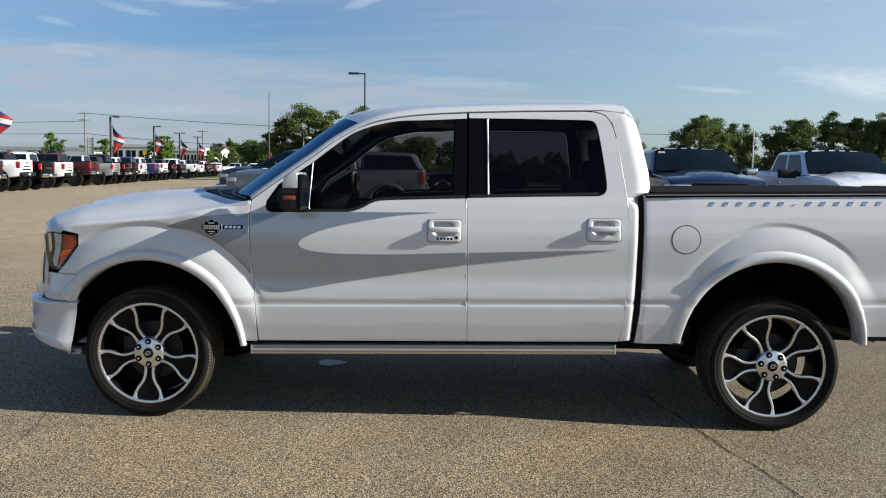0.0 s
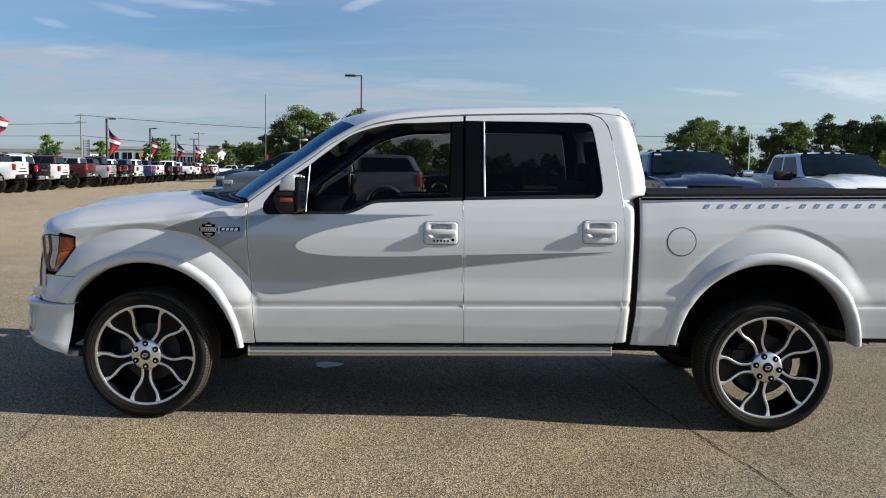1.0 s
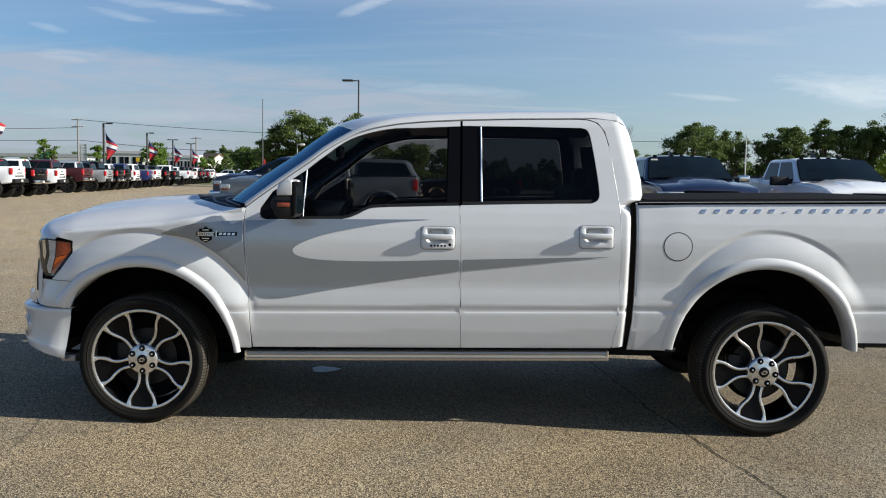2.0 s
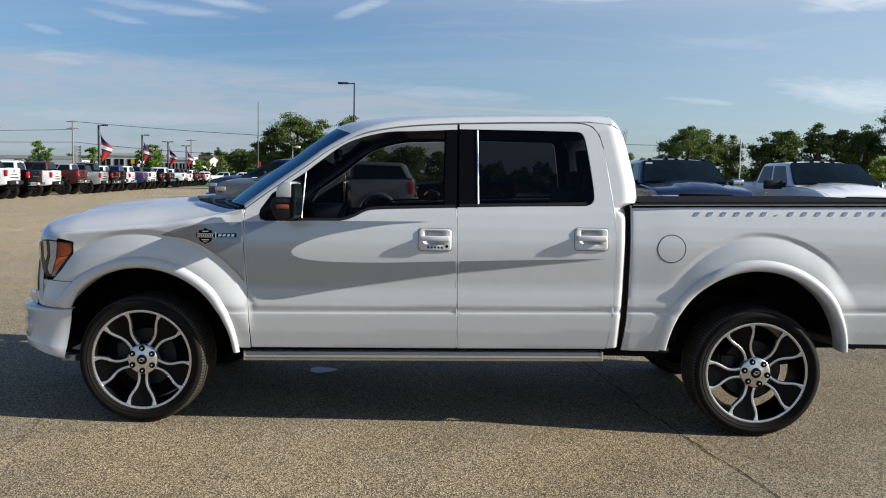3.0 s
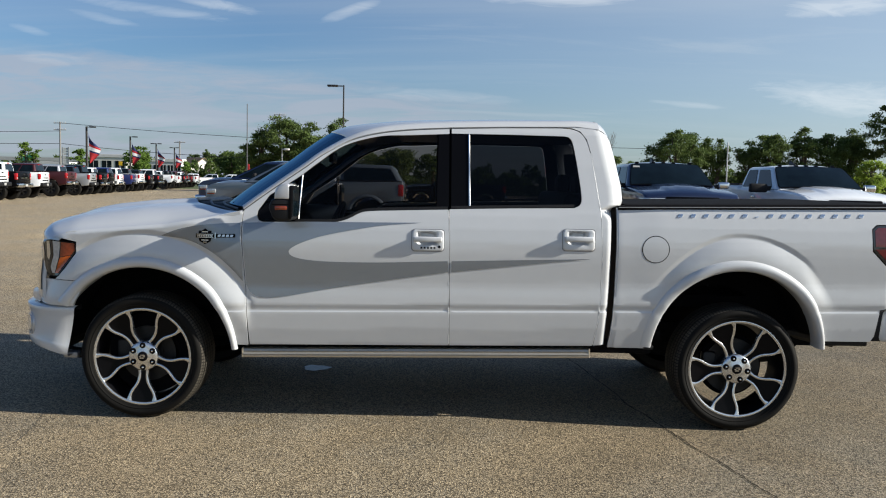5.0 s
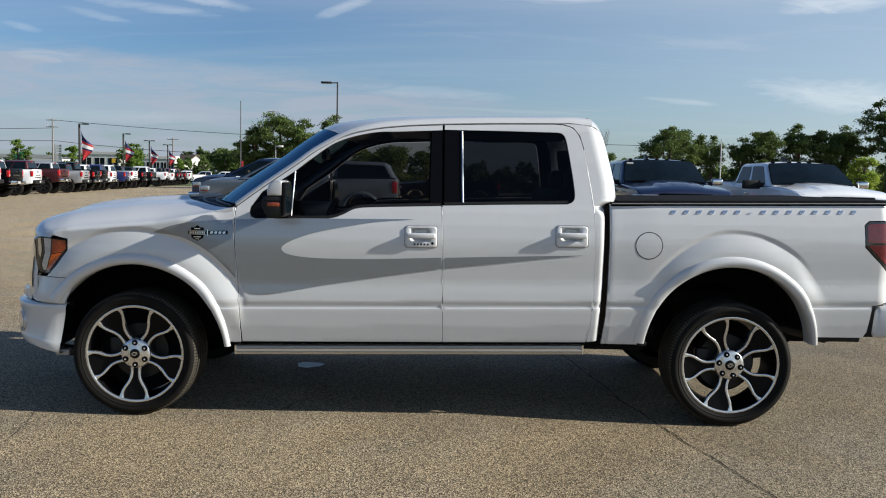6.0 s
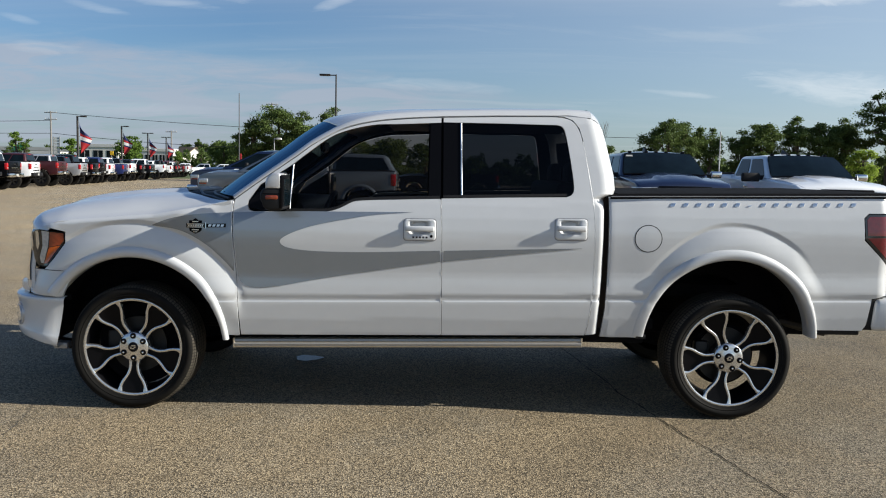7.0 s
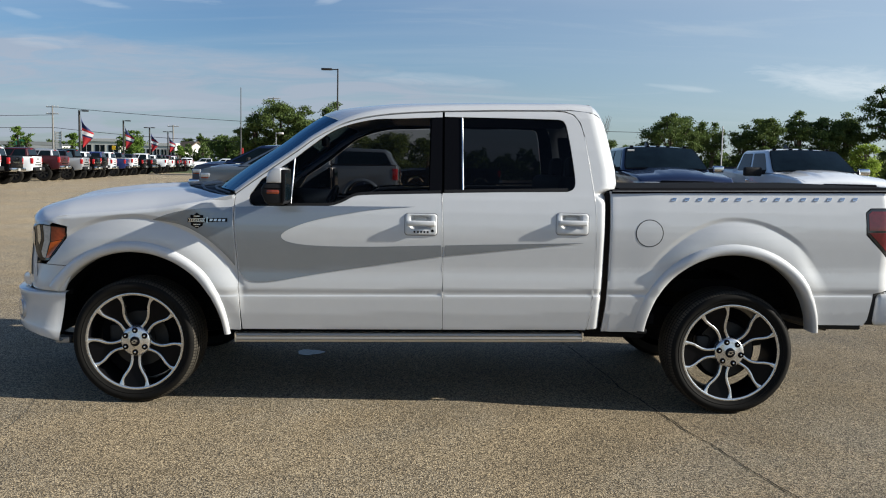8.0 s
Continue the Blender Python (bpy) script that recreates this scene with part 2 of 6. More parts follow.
PAINTED_SILVER = paint("silver_mirror_paint", (0.50, 0.51, 0.53), 0.3)
RED_FAR = material("bright_red_lens", (0.42, 0.012, 0.014), 0.2, 0.0, 0.5)
GREY_TIMBER = material("silvered_pole_timber", (0.20, 0.19, 0.18), 0.85, vary=0.25, scale=4, bump=0.3)
LEAF_DARK = leaves("dark_oak_leaves", (0.082, 0.118, 0.034), 0.24)
LEAF_MID = leaves("green_leaves", (0.10, 0.16, 0.03), 0.25)
LEAF_WOOD = leaves("wood_leaves", (0.085, 0.125, 0.035), 0.22)
LEAF_LIGHT = leaves("yellow_green_leaves", (0.20, 0.27, 0.045), 0.4)


def asphalt():
    """Pale worn asphalt: single stones, patches, and broad tone ramps along X and Y."""
    m = bpy.data.materials.new("worn_pale_asphalt")
    m.use_nodes = True
    n, l = m.node_tree.nodes, m.node_tree.links
    p = n["Principled BSDF"]
    c = n.new("ShaderNodeTexCoord")

    def tex(kind, scale, **kw):
        t = n.new(kind)
        t.inputs["Scale"].default_value = scale
        for k, v in kw.items():
            t.inputs[k].default_value = v
        l.new(c.outputs["Object"], t.inputs["Vector"])
        return t

    stones = tex("ShaderNodeTexVoronoi", 150.0)
    grit = tex("ShaderNodeTexNoise", 150.0, Detail=3.0)
    patch = tex("ShaderNodeTexNoise", 1.3, Detail=6.0, Roughness=0.6)
    wide = tex("ShaderNodeTexNoise", 0.16, Detail=4.0)
    ramp = n.new("ShaderNodeValToRGB")
    ramp.color_ramp.elements[0].position, ramp.color_ramp.elements[1].position = 0.15, 0.95
    ramp.color_ramp.elements[0].color, ramp.color_ramp.elements[1].color = (0.023, 0.019, 0.014, 1), (0.61, 0.52, 0.38, 1)
    mid = ramp.color_ramp.elements.new(0.5)
    mid.color = (0.182, 0.152, 0.106, 1)
    sepa = n.new("ShaderNodeSeparateColor")
    l.new(stones.outputs["Color"], sepa.inputs[0])
    blend = n.new("ShaderNodeMath")
    blend.operation = "MULTIPLY_ADD"
    blend.inputs[1].default_value, blend.inputs[2].default_value = 0.68, 0.0
    l.new(sepa.outputs[0], blend.inputs[0])
    b2 = n.new("ShaderNodeMath")
    b2.operation = "MULTIPLY_ADD"
    b2.inputs[1].default_value = 0.38
    l.new(grit.outputs["Fac"], b2.inputs[0]), l.new(blend.outputs[0], b2.inputs[2]), l.new(b2.outputs[0], ramp.inputs[0])
    shade = n.new("ShaderNodeMapRange")
    shade.inputs["From Min"].default_value, shade.inputs["From Max"].default_value = 0.3, 0.7
    shade.inputs["To Min"].default_value, shade.inputs["To Max"].default_value = 0.82, 1.10
    l.new(patch.outputs["Fac"], shade.inputs["Value"])
    shade2 = n.new("ShaderNodeMapRange")
    shade2.inputs["From Min"].default_value, shade2.inputs["From Max"].default_value = 0.35, 0.65
    shade2.inputs["To Min"].default_value, shade2.inputs["To Max"].default_value = 0.9, 1.1
    l.new(wide.outputs["Fac"], shade2.inputs["Value"])
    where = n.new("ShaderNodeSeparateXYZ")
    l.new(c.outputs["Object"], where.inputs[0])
    lane = n.new("ShaderNodeMapRange")             # ground beyond painted paler, imitating its brightness at a grazing view
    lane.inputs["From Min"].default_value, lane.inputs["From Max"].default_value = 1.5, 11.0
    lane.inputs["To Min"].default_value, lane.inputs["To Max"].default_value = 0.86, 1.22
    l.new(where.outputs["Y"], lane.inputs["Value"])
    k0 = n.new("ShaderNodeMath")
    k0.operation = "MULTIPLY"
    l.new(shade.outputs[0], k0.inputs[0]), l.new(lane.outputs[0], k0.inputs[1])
    east = n.new("ShaderNodeMapRange")             # asphalt tone falls eastwards along X
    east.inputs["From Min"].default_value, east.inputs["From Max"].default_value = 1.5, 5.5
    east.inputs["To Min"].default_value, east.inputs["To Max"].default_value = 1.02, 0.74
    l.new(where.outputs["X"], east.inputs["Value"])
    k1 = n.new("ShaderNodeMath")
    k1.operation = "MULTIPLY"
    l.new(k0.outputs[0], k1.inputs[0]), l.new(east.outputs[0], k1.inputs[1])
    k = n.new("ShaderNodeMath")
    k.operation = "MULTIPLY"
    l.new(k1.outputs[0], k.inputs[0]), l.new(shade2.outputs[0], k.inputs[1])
    v = n.new("ShaderNodeVectorMath")
    v.operation = "SCALE"
    hue = n.new("ShaderNodeMixRGB")                # tan where dry and bleached, greyer elsewhere
    hue.blend_type = "MULTIPLY"
    hue.inputs[0].default_value = 1.0
    tint = n.new("ShaderNodeValToRGB")
    tint.color_ramp.elements[0].position, tint.color_ramp.elements[1].position = 0.38, 0.62
    tint.color_ramp.elements[0].color, tint.color_ramp.elements[1].color = (0.995, 1.0, 1.0, 1), (1.10, 1.0, 0.84, 1)
    field = tex("ShaderNodeTexNoise", 0.55, Detail=5.0, Roughness=0.6)
    speck = n.new("ShaderNodeMath")
    speck.operation = "MULTIPLY_ADD"
    speck.inputs[1].default_value = 0.22
    shift = n.new("ShaderNodeMath")
    shift.operation = "SUBTRACT"
    shift.inputs[1].default_value = 0.09
    l.new(sepa.outputs[1], speck.inputs[0]), l.new(field.outputs["Fac"], speck.inputs[2]), l.new(speck.outputs[0], shift.inputs[0]), l.new(shift.outputs[0], tint.inputs[0])
    l.new(ramp.outputs[0], hue.inputs[1]), l.new(tint.outputs[0], hue.inputs[2])
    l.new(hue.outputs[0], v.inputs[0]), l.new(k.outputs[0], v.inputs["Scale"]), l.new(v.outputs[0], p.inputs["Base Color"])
    p.inputs["Roughness"].default_value, p.inputs["Specular IOR Level"].default_value = 0.85, 0.3
    b = n.new("ShaderNodeBump")
    b.inputs["Strength"].default_value, b.inputs["Distance"].default_value = 0.6, 0.005
    l.new(stones.outputs["Distance"], b.inputs["Height"]), l.new(b.outputs[0], p.inputs["Normal"])
    return m


ASPHALT = asphalt()
GRASS = material("mown_grass", (0.06, 0.085, 0.025), 0.9, vary=0.3, scale=0.7, fine=12)
PUDDLE = material("standing_water", (0.010, 0.012, 0.018), 0.22, 0.0, 0.0, spec=0.10, vary=0.3, scale=12)


# ---- mesh helpers ----
def thing(name, label, category, at=None, group=""):
    ob = new(name)
    ob.empty_display_size = 0.2
    if at is not None:
        ob.matrix_basis = at
    return tagged(ob, label, category, group)


def finish(name, bm, mat, crease=32.0):
    me = bpy.data.meshes.new(name)
    bmesh.ops.recalc_face_normals(bm, faces=bm.faces)
    for f in bm.faces:
        f.smooth = True
    limit = radians(crease)
    for ed in bm.edges:
        if len(ed.link_faces) == 2 and ed.calc_face_angle(0) > limit:
            ed.smooth = False
    bm.to_mesh(me)
    bm.free()
    me.materials.append(mat)
    return me


def part(name, bm, mat, parent, label="", crease=32.0):
    ob = new(name, finish(name, bm, mat, crease))
    ob.parent = parent
    return tagged(ob, label)


def box(bm, x0, x1, y0, y1, z0, z1, bevel=0.0, seg=2):
    vs = bmesh.ops.create_cube(bm, size=1)["verts"]
    for v in vs:
        v.co = Vector(((x0 + x1) / 2 + v.co.x * (x1 - x0), (y0 + y1) / 2 + v.co.y * (y1 - y0), (z0 + z1) / 2 + v.co.z * (z1 - z0)))
    if bevel:
        es = list({ed for v in vs for ed in v.link_edges})
        bmesh.ops.bevel(bm, geom=es, offset=bevel, segments=seg, profile=0.5, affect="EDGES")
    return bm


def boxed(*args, **kw):
    return box(bmesh.new(), *args, **kw)


def tube(bm, a, b, r0, r1=None, sides=12, cap=True):
    a, b = Vector(a), Vector(b)
    r1 = r0 if r1 is None else r1
    turn = (b - a).to_track_quat("Z", "Y").to_matrix().to_4x4()
    bmesh.ops.create_cone(bm, cap_ends=cap, segments=sides, radius1=r0, radius2=r1, depth=(b - a).length,
                          matrix=Matrix.Translation((a + b) / 2) @ turn)
    return bm


def lathe(bm, profile, centre, sides=48, closed=False):
    """Turns (radius, y) pairs about the y axis through centre."""
    rings = []
    for r, y in profile:
        rings.append([bm.verts.new((centre[0] + r * math.cos(2 * math.pi * i / sides), centre[1] + y, centre[2] + r * math.sin(2 * math.pi * i / sides)))
                      for i in range(sides)])
    if closed:
        rings.append(rings[0])
    for p, q in zip(rings, rings[1:]):
        for i in range(sides):
            bm.faces.new((p[i], p[(i + 1) % sides], q[(i + 1) % sides], q[i]))
    if not closed:
        for ring in (rings[0], rings[-1]):
            if profile[rings.index(ring)][0] < 0.06:
                bm.faces.new(ring)
    return bm


def sheet(bm, rows, thick=0.0, way=(0, 0, -1)):
    """A grid of points as a surface, with a skirt of that thickness."""
    vs = [[bm.verts.new(p) for p in row] for row in rows]
    for p, q in zip(vs, vs[1:]):
        for i in range(len(p) - 1):
            bm.faces.new((p[i], p[i + 1], q[i + 1], q[i]))
    if thick:
        faces = list(bm.faces)
        out = bmesh.ops.extrude_face_region(bm, geom=faces)
        for g in out["geom"]:
            if isinstance(g, bmesh.types.BMVert):
                g.co += Vector(way) * thick
    return bm


def curve(points, n=8):
    """A smooth open line through the points."""
    p = [Vector(q) for q in points]
    p = [p[0] * 2 - p[1]] + p + [p[-1] * 2 - p[-2]]
    out = []
    for i in range(1, len(p) - 2):
        for k in range(n):
            t = k / n
            out.append(0.5 * ((2 * p[i]) + (p[i + 1] - p[i - 1]) * t + (2 * p[i - 1] - 5 * p[i] + 4 * p[i + 1] - p[i + 2]) * t * t
                              + (3 * p[i] - p[i - 1] - 3 * p[i + 1] + p[i + 2]) * t ** 3))
    return [tuple(q) for q in out] + [tuple(p[-2])]


def lerp(table, v):
    for (a, fa), (b, fb) in zip(table, table[1:]):
        if v <= b:
            return fa + (fb - fa) * max(0.0, (v - a)) / (b - a)
    return table[-1][1]


def soft(t):
    t = min(1.0, max(0.0, t))
    return t * t * (3 - 2 * t)


def swept(bm, line, radius, sides=6):
    """A round bar along a line of points."""
    pts = [Vector(p) for p in line]
    rings = []
    for i, p in enumerate(pts):
        d = (pts[min(i + 1, len(pts) - 1)] - pts[max(i - 1, 0)]).normalized()
        u = d.cross(Vector((0.13, 0.31, 1))).normalized()
        w = d.cross(u)
        rings.append([bm.verts.new(p + radius * (u * math.cos(2 * math.pi * k / sides) + w * math.sin(2 * math.pi * k / sides))) for k in range(sides)])
    for p, q in zip(rings, rings[1:]):
        for k in range(sides):
            bm.faces.new((p[k], p[(k + 1) % sides], q[(k + 1) % sides], q[k]))
    bm.faces.new(rings[0]), bm.faces.new(rings[-1])
    return bm


# ---- ground ----
bm = bmesh.new()
for q in ((-2500, -2500), (2500, -2500), (2500, 2500), (-2500, 2500)):
    bm.verts.new((*q, 0))
bm.faces.new(bm.verts)
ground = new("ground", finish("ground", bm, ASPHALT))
tagged(ground, "pale worn asphalt of a large car park", "ground", kind="structure")


def ribbon(name, line, width, mat, label, category, z=0.004):
    """A thin uneven strip that lies on the ground."""
    rng = random.Random(7)
    bm = bmesh.new()
    pts = [Vector((*p, 0)) for p in curve(line, 5)]
    rows = []
    for i, p in enumerate(pts):
        d = (pts[min(i + 1, len(pts) - 1)] - pts[max(i - 1, 0)]).normalized()
        s = Vector((-d.y, d.x, 0))
        p = p + s * rng.uniform(-0.004, 0.004)
        w = width * rng.uniform(0.6, 1.2) / 2
        rows.append([p - s * w + Vector((0, 0, z)), p + s * w + Vector((0, 0, z))])
    return tagged(new(name, finish(name, sheet(bm, rows), mat)), label, category, kind="structure")


ribbon("ground_crack", [(2.70, 3.2), (2.96, 2.02), (3.03, 1.48), (3.11, 0.93), (3.13, 0.60), (3.197, 0.341), (3.241, 0.072), (3.278, -0.092), (3.306, -0.226), (3.311, -0.312), (3.343, -0.414), (3.384, -0.569), (3.409, -0.697), (3.443, -0.86), (3.448, -0.926), (3.495, -1.103), (3.60, -1.6), (3.62, -2.4)],
       0.0085, CRACK, "thin dark crack running across the asphalt", "crack")
ribbon("ground_crack", [(-0.75, -1.3), (-0.62, -0.85), (-0.53, -0.62), (-0.56, -0.26), (-0.70, 0.3)], 0.004, TAR, "short hairline crack in the asphalt", "crack")
bm = bmesh.new()
ring = []
for i in range(40):
    w = 2 * math.pi * i / 40
    k = 1 + 0.13 * math.sin(3 * w + 1) + 0.06 * math.sin(7 * w)
    ring.append(bm.verts.new((0.85 + 0.105 * k * math.cos(w), 1.54 + 0.10 * k * math.sin(w), 0.005)))
bm.faces.new(ring)
tagged(new("water_puddle", finish("water_puddle", bm, PUDDLE)), "small puddle of water on the asphalt under the truck", "puddle", kind="structure")

# ---- the white pickup truck: shape of its sides ----
MID = 1.0                    # the truck's centre line
RAKE = 0.019
HUB_F, HUB_R = (-0.007, 0.384), (3.678, 0.386)
ARCH_F, ARCH_R = (0.0, 0.400), (3.660, 0.455)
SIDE = [(0.30, 0.126), (0.42, 0.080), (0.50, 0.0545), (0.60, 0.0358), (0.690, 0.0272), (0.706, 0.0272), (0.712, 0.0314), (0.722, 0.0318), (0.752, 0.0228), (0.80, 0.0250),
        (0.855, 0.0290), (0.885, 0.0290), (0.93, 0.0255), (1.00, 0.0200), (1.06, 0.0170), (1.10, 0.0168), (1.14, 0.0185), (1.22, 0.028), (1.30, 0.046), (1.335, 0.058), (1.60, 0.132), (1.80, 0.200), (1.86, 0.232), (1.95, 0.29)]
HOOD_EDGE = [(-0.84, 1.01), (-0.70, 1.080), (-0.60, 1.122), (-0.45, 1.160), (-0.20, 1.184), (0.13, 1.215), (0.40, 1.262), (0.62, 1.312)]
HOOD_MID = [(-0.84, 1.03), (-0.82, 1.09), (-0.79, 1.148), (-0.74, 1.192), (-0.66, 1.231), (-0.50, 1.274), (-0.33, 1.301), (-0.11, 1.328), (0.14, 1.343), (0.35, 1.348), (0.60, 1.33)]


def corner(x, reach=0.40):
    u = min(0.985, max(0.0, (-0.44 - x) / reach))
    return 0.97 * (1 - (1 - u ** 2.6) ** (1 / 2.6))


def side(x, z):
    zb = z - RAKE * (x - 1.9)
    y = lerp(SIDE, zb)
    if x < 0.55:                 # the front fender stands upright up to the hood, and tapers towards the nose
        f = soft((0.55 - x) / 0.30)
        y += f * (min(0.0, 0.0168 - 0.06 * (zb - 1.10) - y) if zb > 1.10 else 0.0) + 0.020 * (0.55 - max(x, -0.44)) ** 2
    rf, rr = math.hypot(x - ARCH_F[0], z - ARCH_F[1]), math.hypot((x - ARCH_R[0]) * 1.11, z - ARCH_R[1])
    for r, edge, low, fade in ((rf, 0.738, 0.52, soft((0.69 - x) / 0.07)), (rr, 0.736 - 0.035 * soft((3.62 - x) / 0.45), 0.78 - 0.10 * soft((x - 3.7) / 0.3), 1.0)):
        up = soft((z - low) / 0.24) * fade
        y += (0.0085 if r is rf else (0.0065 - 0.0050 * soft((3.5 - x) / 0.35)) * soft((4.16 - x) / 0.24)) * soft((edge + 0.040 - r) / 0.032) * up
        t = min(1.0, max(0.0, (edge + 0.006 - r) / 0.135)) ** (1 + 0.8 * soft((x - 4.02) / 0.22))
        y -= (0.032 if r is rf else 0.025) * math.sin(t * math.pi / 2) * up
    if x < 0.64:
        t = max(0.0, (z - lerp(HOOD_EDGE, x) + 0.030) / 0.030)
        y += (0.018 + 0.014 * soft((0.55 - x) / 0.3)) * t * t * soft((0.75 - x) / 0.4)
    if x < -0.44:
        y += corner(x)
    if x > 4.555:
        f = min(x - 4.555, 0.093)
        y += 0.095 - math.sqrt(0.095 ** 2 - f * f)
    return y


HANDLES = ((1.748, 1.146), (2.668, 1.166))


def door_face(x, z):
    """The door skin, with a finger cup pressed in behind the handle."""
    y = side(x, z)
    for cx, cz in HANDLES:
        q = (((x - cx + 0.004) / 0.058) ** 4 + ((z - cz - 0.013) / 0.042) ** 4) ** 0.25
        y += 0.042 * soft((1.04 - q) / 0.36)
    return y


def cab_corner(x, z):
    edge = lerp([(0.5, 2.852), (0.9, 2.871), (1.352, 2.873), (1.378, 2.945), (1.41, 2.956), (1.50, 2.950), (1.70, 2.908), (1.80, 2.886), (1.90, 2.855)], z)
    r = 0.034 + 0.076 * soft((z - 1.28) / 0.10)
    f = min(max(0.0, x - edge + r), r * 0.985)
    return side(min(x, 2.9), z) + r - math.sqrt(r * r - f * f)


def bed_face(x, z):
    f = min(0.0135, max(0.0, 2.916 - x))
    return side(x, z) + 0.006 * soft((3.20 - x) / 0.30) + 0.014 - math.sqrt(0.014 ** 2 - f * f)


def arc(c, r, a0, a1, n=24, wide=1.0):
    return [(c[0] + wide * r * math.cos(radians(a0 + (a1 - a0) * i / n)), c[1] + r * math.sin(radians(a0 + (a1 - a0) * i / n))) for i in range(n + 1)]


def inside(pts, loop):
    p, q = np.asarray(loop), np.roll(np.asarray(loop), -1, 0)
    hit = np.zeros(len(pts), int)
    for (ax, az), (bx, bz) in zip(p, q):
        if az != bz:
            hit += ((az > pts[:, 1]) != (bz > pts[:, 1])) & (pts[:, 0] < (bx - ax) * (pts[:, 1] - az) / (bz - az) + ax)
    return hit % 2 == 1


def panel(name, outline, mat, parent, label="", surf=side, step=0.03, depth=0.022, push=0.0, far=False, fine_rows=(), rings=(), cups=()):
    """A pressed sheet: an outline in x and z laid on a surface y = surf(x, z), with turned-in edges. far: on the other side of the truck."""
    loop = []
    for (ax, az), (bx, bz) in zip(outline, outline[1:] + outline[:1]):
        n = max(1, int(math.hypot(bx - ax, bz - az) / step))
        loop += [(ax + (bx - ax) * i / n, az + (bz - az) * i / n) for i in range(n)]
    edge = np.array(loop)
    lo, hi = edge.min(0), edge.max(0)
    grid = []
    for x in np.arange(lo[0] + step / 2, hi[0], step):
        zs = list(np.arange(lo[1] + step / 2, hi[1], step))
        grid += [(x, z) for z in zs if all(math.hypot((x - c[0]) * (1.11 if c is ARCH_R else 1.0), z - c[1]) > 0.845 for c in rings)]
        grid += [(x, z + RAKE * (x - 1.9)) for z in fine_rows]
    for c in rings:
        for r in [*np.arange(0.615, 0.690, 0.013), *np.arange(0.692, 0.805, 0.005), 0.81, 0.82, 0.83, 0.84]:
            grid += [p for p in arc(c, r, -20, 200, 150, 1 / 1.11 if c is ARCH_R else 1.0) if not 0.68 < p[1] - RAKE * (p[0] - 1.9) < 0.785]
    for cx, cz in cups:
        grid += [(cx - 0.078 + 0.0065 * i, cz - 0.048 + 0.0065 * k) for i in range(24) for k in range(18)]
    grid = np.array(grid).reshape(-1, 2)
    grid = grid[inside(grid, loop)]
    if len(grid):
        near = np.min(np.hypot(grid[:, None, 0] - edge[None, :, 0], grid[:, None, 1] - edge[None, :, 1]), axis=1)
        grid = grid[near > step * 0.4]
    n = len(loop)
    vs, _, tris, *_ = mathutils.geometry.delaunay_2d_cdt([Vector(p) for p in loop] + [Vector(p) for p in grid], [(i, (i + 1) % n) for i in range(n)], [], 2, 1e-6)
    front, normal = [], []
    for v in vs:
        x, z = v
        front.append((x, surf(x, z) + push, z))
        h = 0.0014
        normal.append(Vector(((surf(x + h, z) - surf(x - h, z)) / (2 * h), -1, (surf(x, z + h) - surf(x, z - h)) / (2 * h))).normalized())
    verts, faces, kinds = list(front), [], []
    count = {}
    for t in tris:
        t = list(t)
        a, b, c = (Vector(front[i]) for i in t)
        if (b - a).cross(c - a).y > 0:
            t.reverse()
        faces.append(t)
        kinds.append(1)
        for i, j in zip(t, t[1:] + t[:1]):
            count[(i, j)] = 1
    if depth:
        rim = {}
        for i, j in [k for k in count if (k[1], k[0]) not in count]:
            for k in (i, j):
                if k not in rim:
                    rim[k] = len(verts)
                    p = front[k]
                    verts.append((p[0], p[1] + depth, p[2]))
            faces.append([j, i, rim[i], rim[j]])
            kinds.append(0)
    if far:
        verts = [(x, 2 * MID - y, z) for x, y, z in verts]
        normal = [Vector((v.x, -v.y, v.z)) for v in normal]
        faces = [f[::-1] for f in faces]
    me = bpy.data.meshes.new(name)
    me.from_pydata(verts, [], faces)
    me.polygons.foreach_set("use_smooth", [True] * len(faces))
    loops = []
    for poly, kind in zip(me.polygons, kinds):
        loops += [tuple(normal[i]) if kind else tuple(poly.normal) for i in poly.vertices]
    me.normals_split_custom_set(loops)
    me.materials.append(mat)
    ob = new(name, me)
    ob.parent = parent
    return tagged(ob, label)


truck = thing("pickup_truck", "white crew-cab pickup truck with grey flame stripes and black-and-silver wheels", "pickup truck")
CREASE = (0.855, 0.87, 0.885, 0.69, 0.700, 0.7050, 0.7066, 0.7114, 0.7130, 0.722, 0.737, 0.752, 0.77)

DITCH_F = curve([(0.618, 1.305), (0.79, 1.435), (0.98, 1.572), (1.10, 1.662), (1.27, 1.752), (1.44, 1.796), (1.64, 1.820), (1.866, 1.834)], 5)
DITCH_R = [(1.880, 1.835), (2.20, 1.846), (2.56, 1.853)] + curve([(2.62, 1.850), (2.675, 1.832), (2.715, 1.785), (2.742, 1.70), (2.772, 1.52), (2.802, 1.32)], 4)
GLASS_F_TOP = curve([(0.766, 1.398), (0.946, 1.518), (1.054, 1.604), (1.214, 1.716), (1.426, 1.778), (1.62, 1.790), (1.866, 1.803)], 5)
BELT_F = curve([(0.735, 1.236), (1.10, 1.242), (1.20, 1.248), (1.27, 1.272), (1.33, 1.303), (1.40, 1.316), (1.60, 1.325), (1.866, 1.335)], 4)
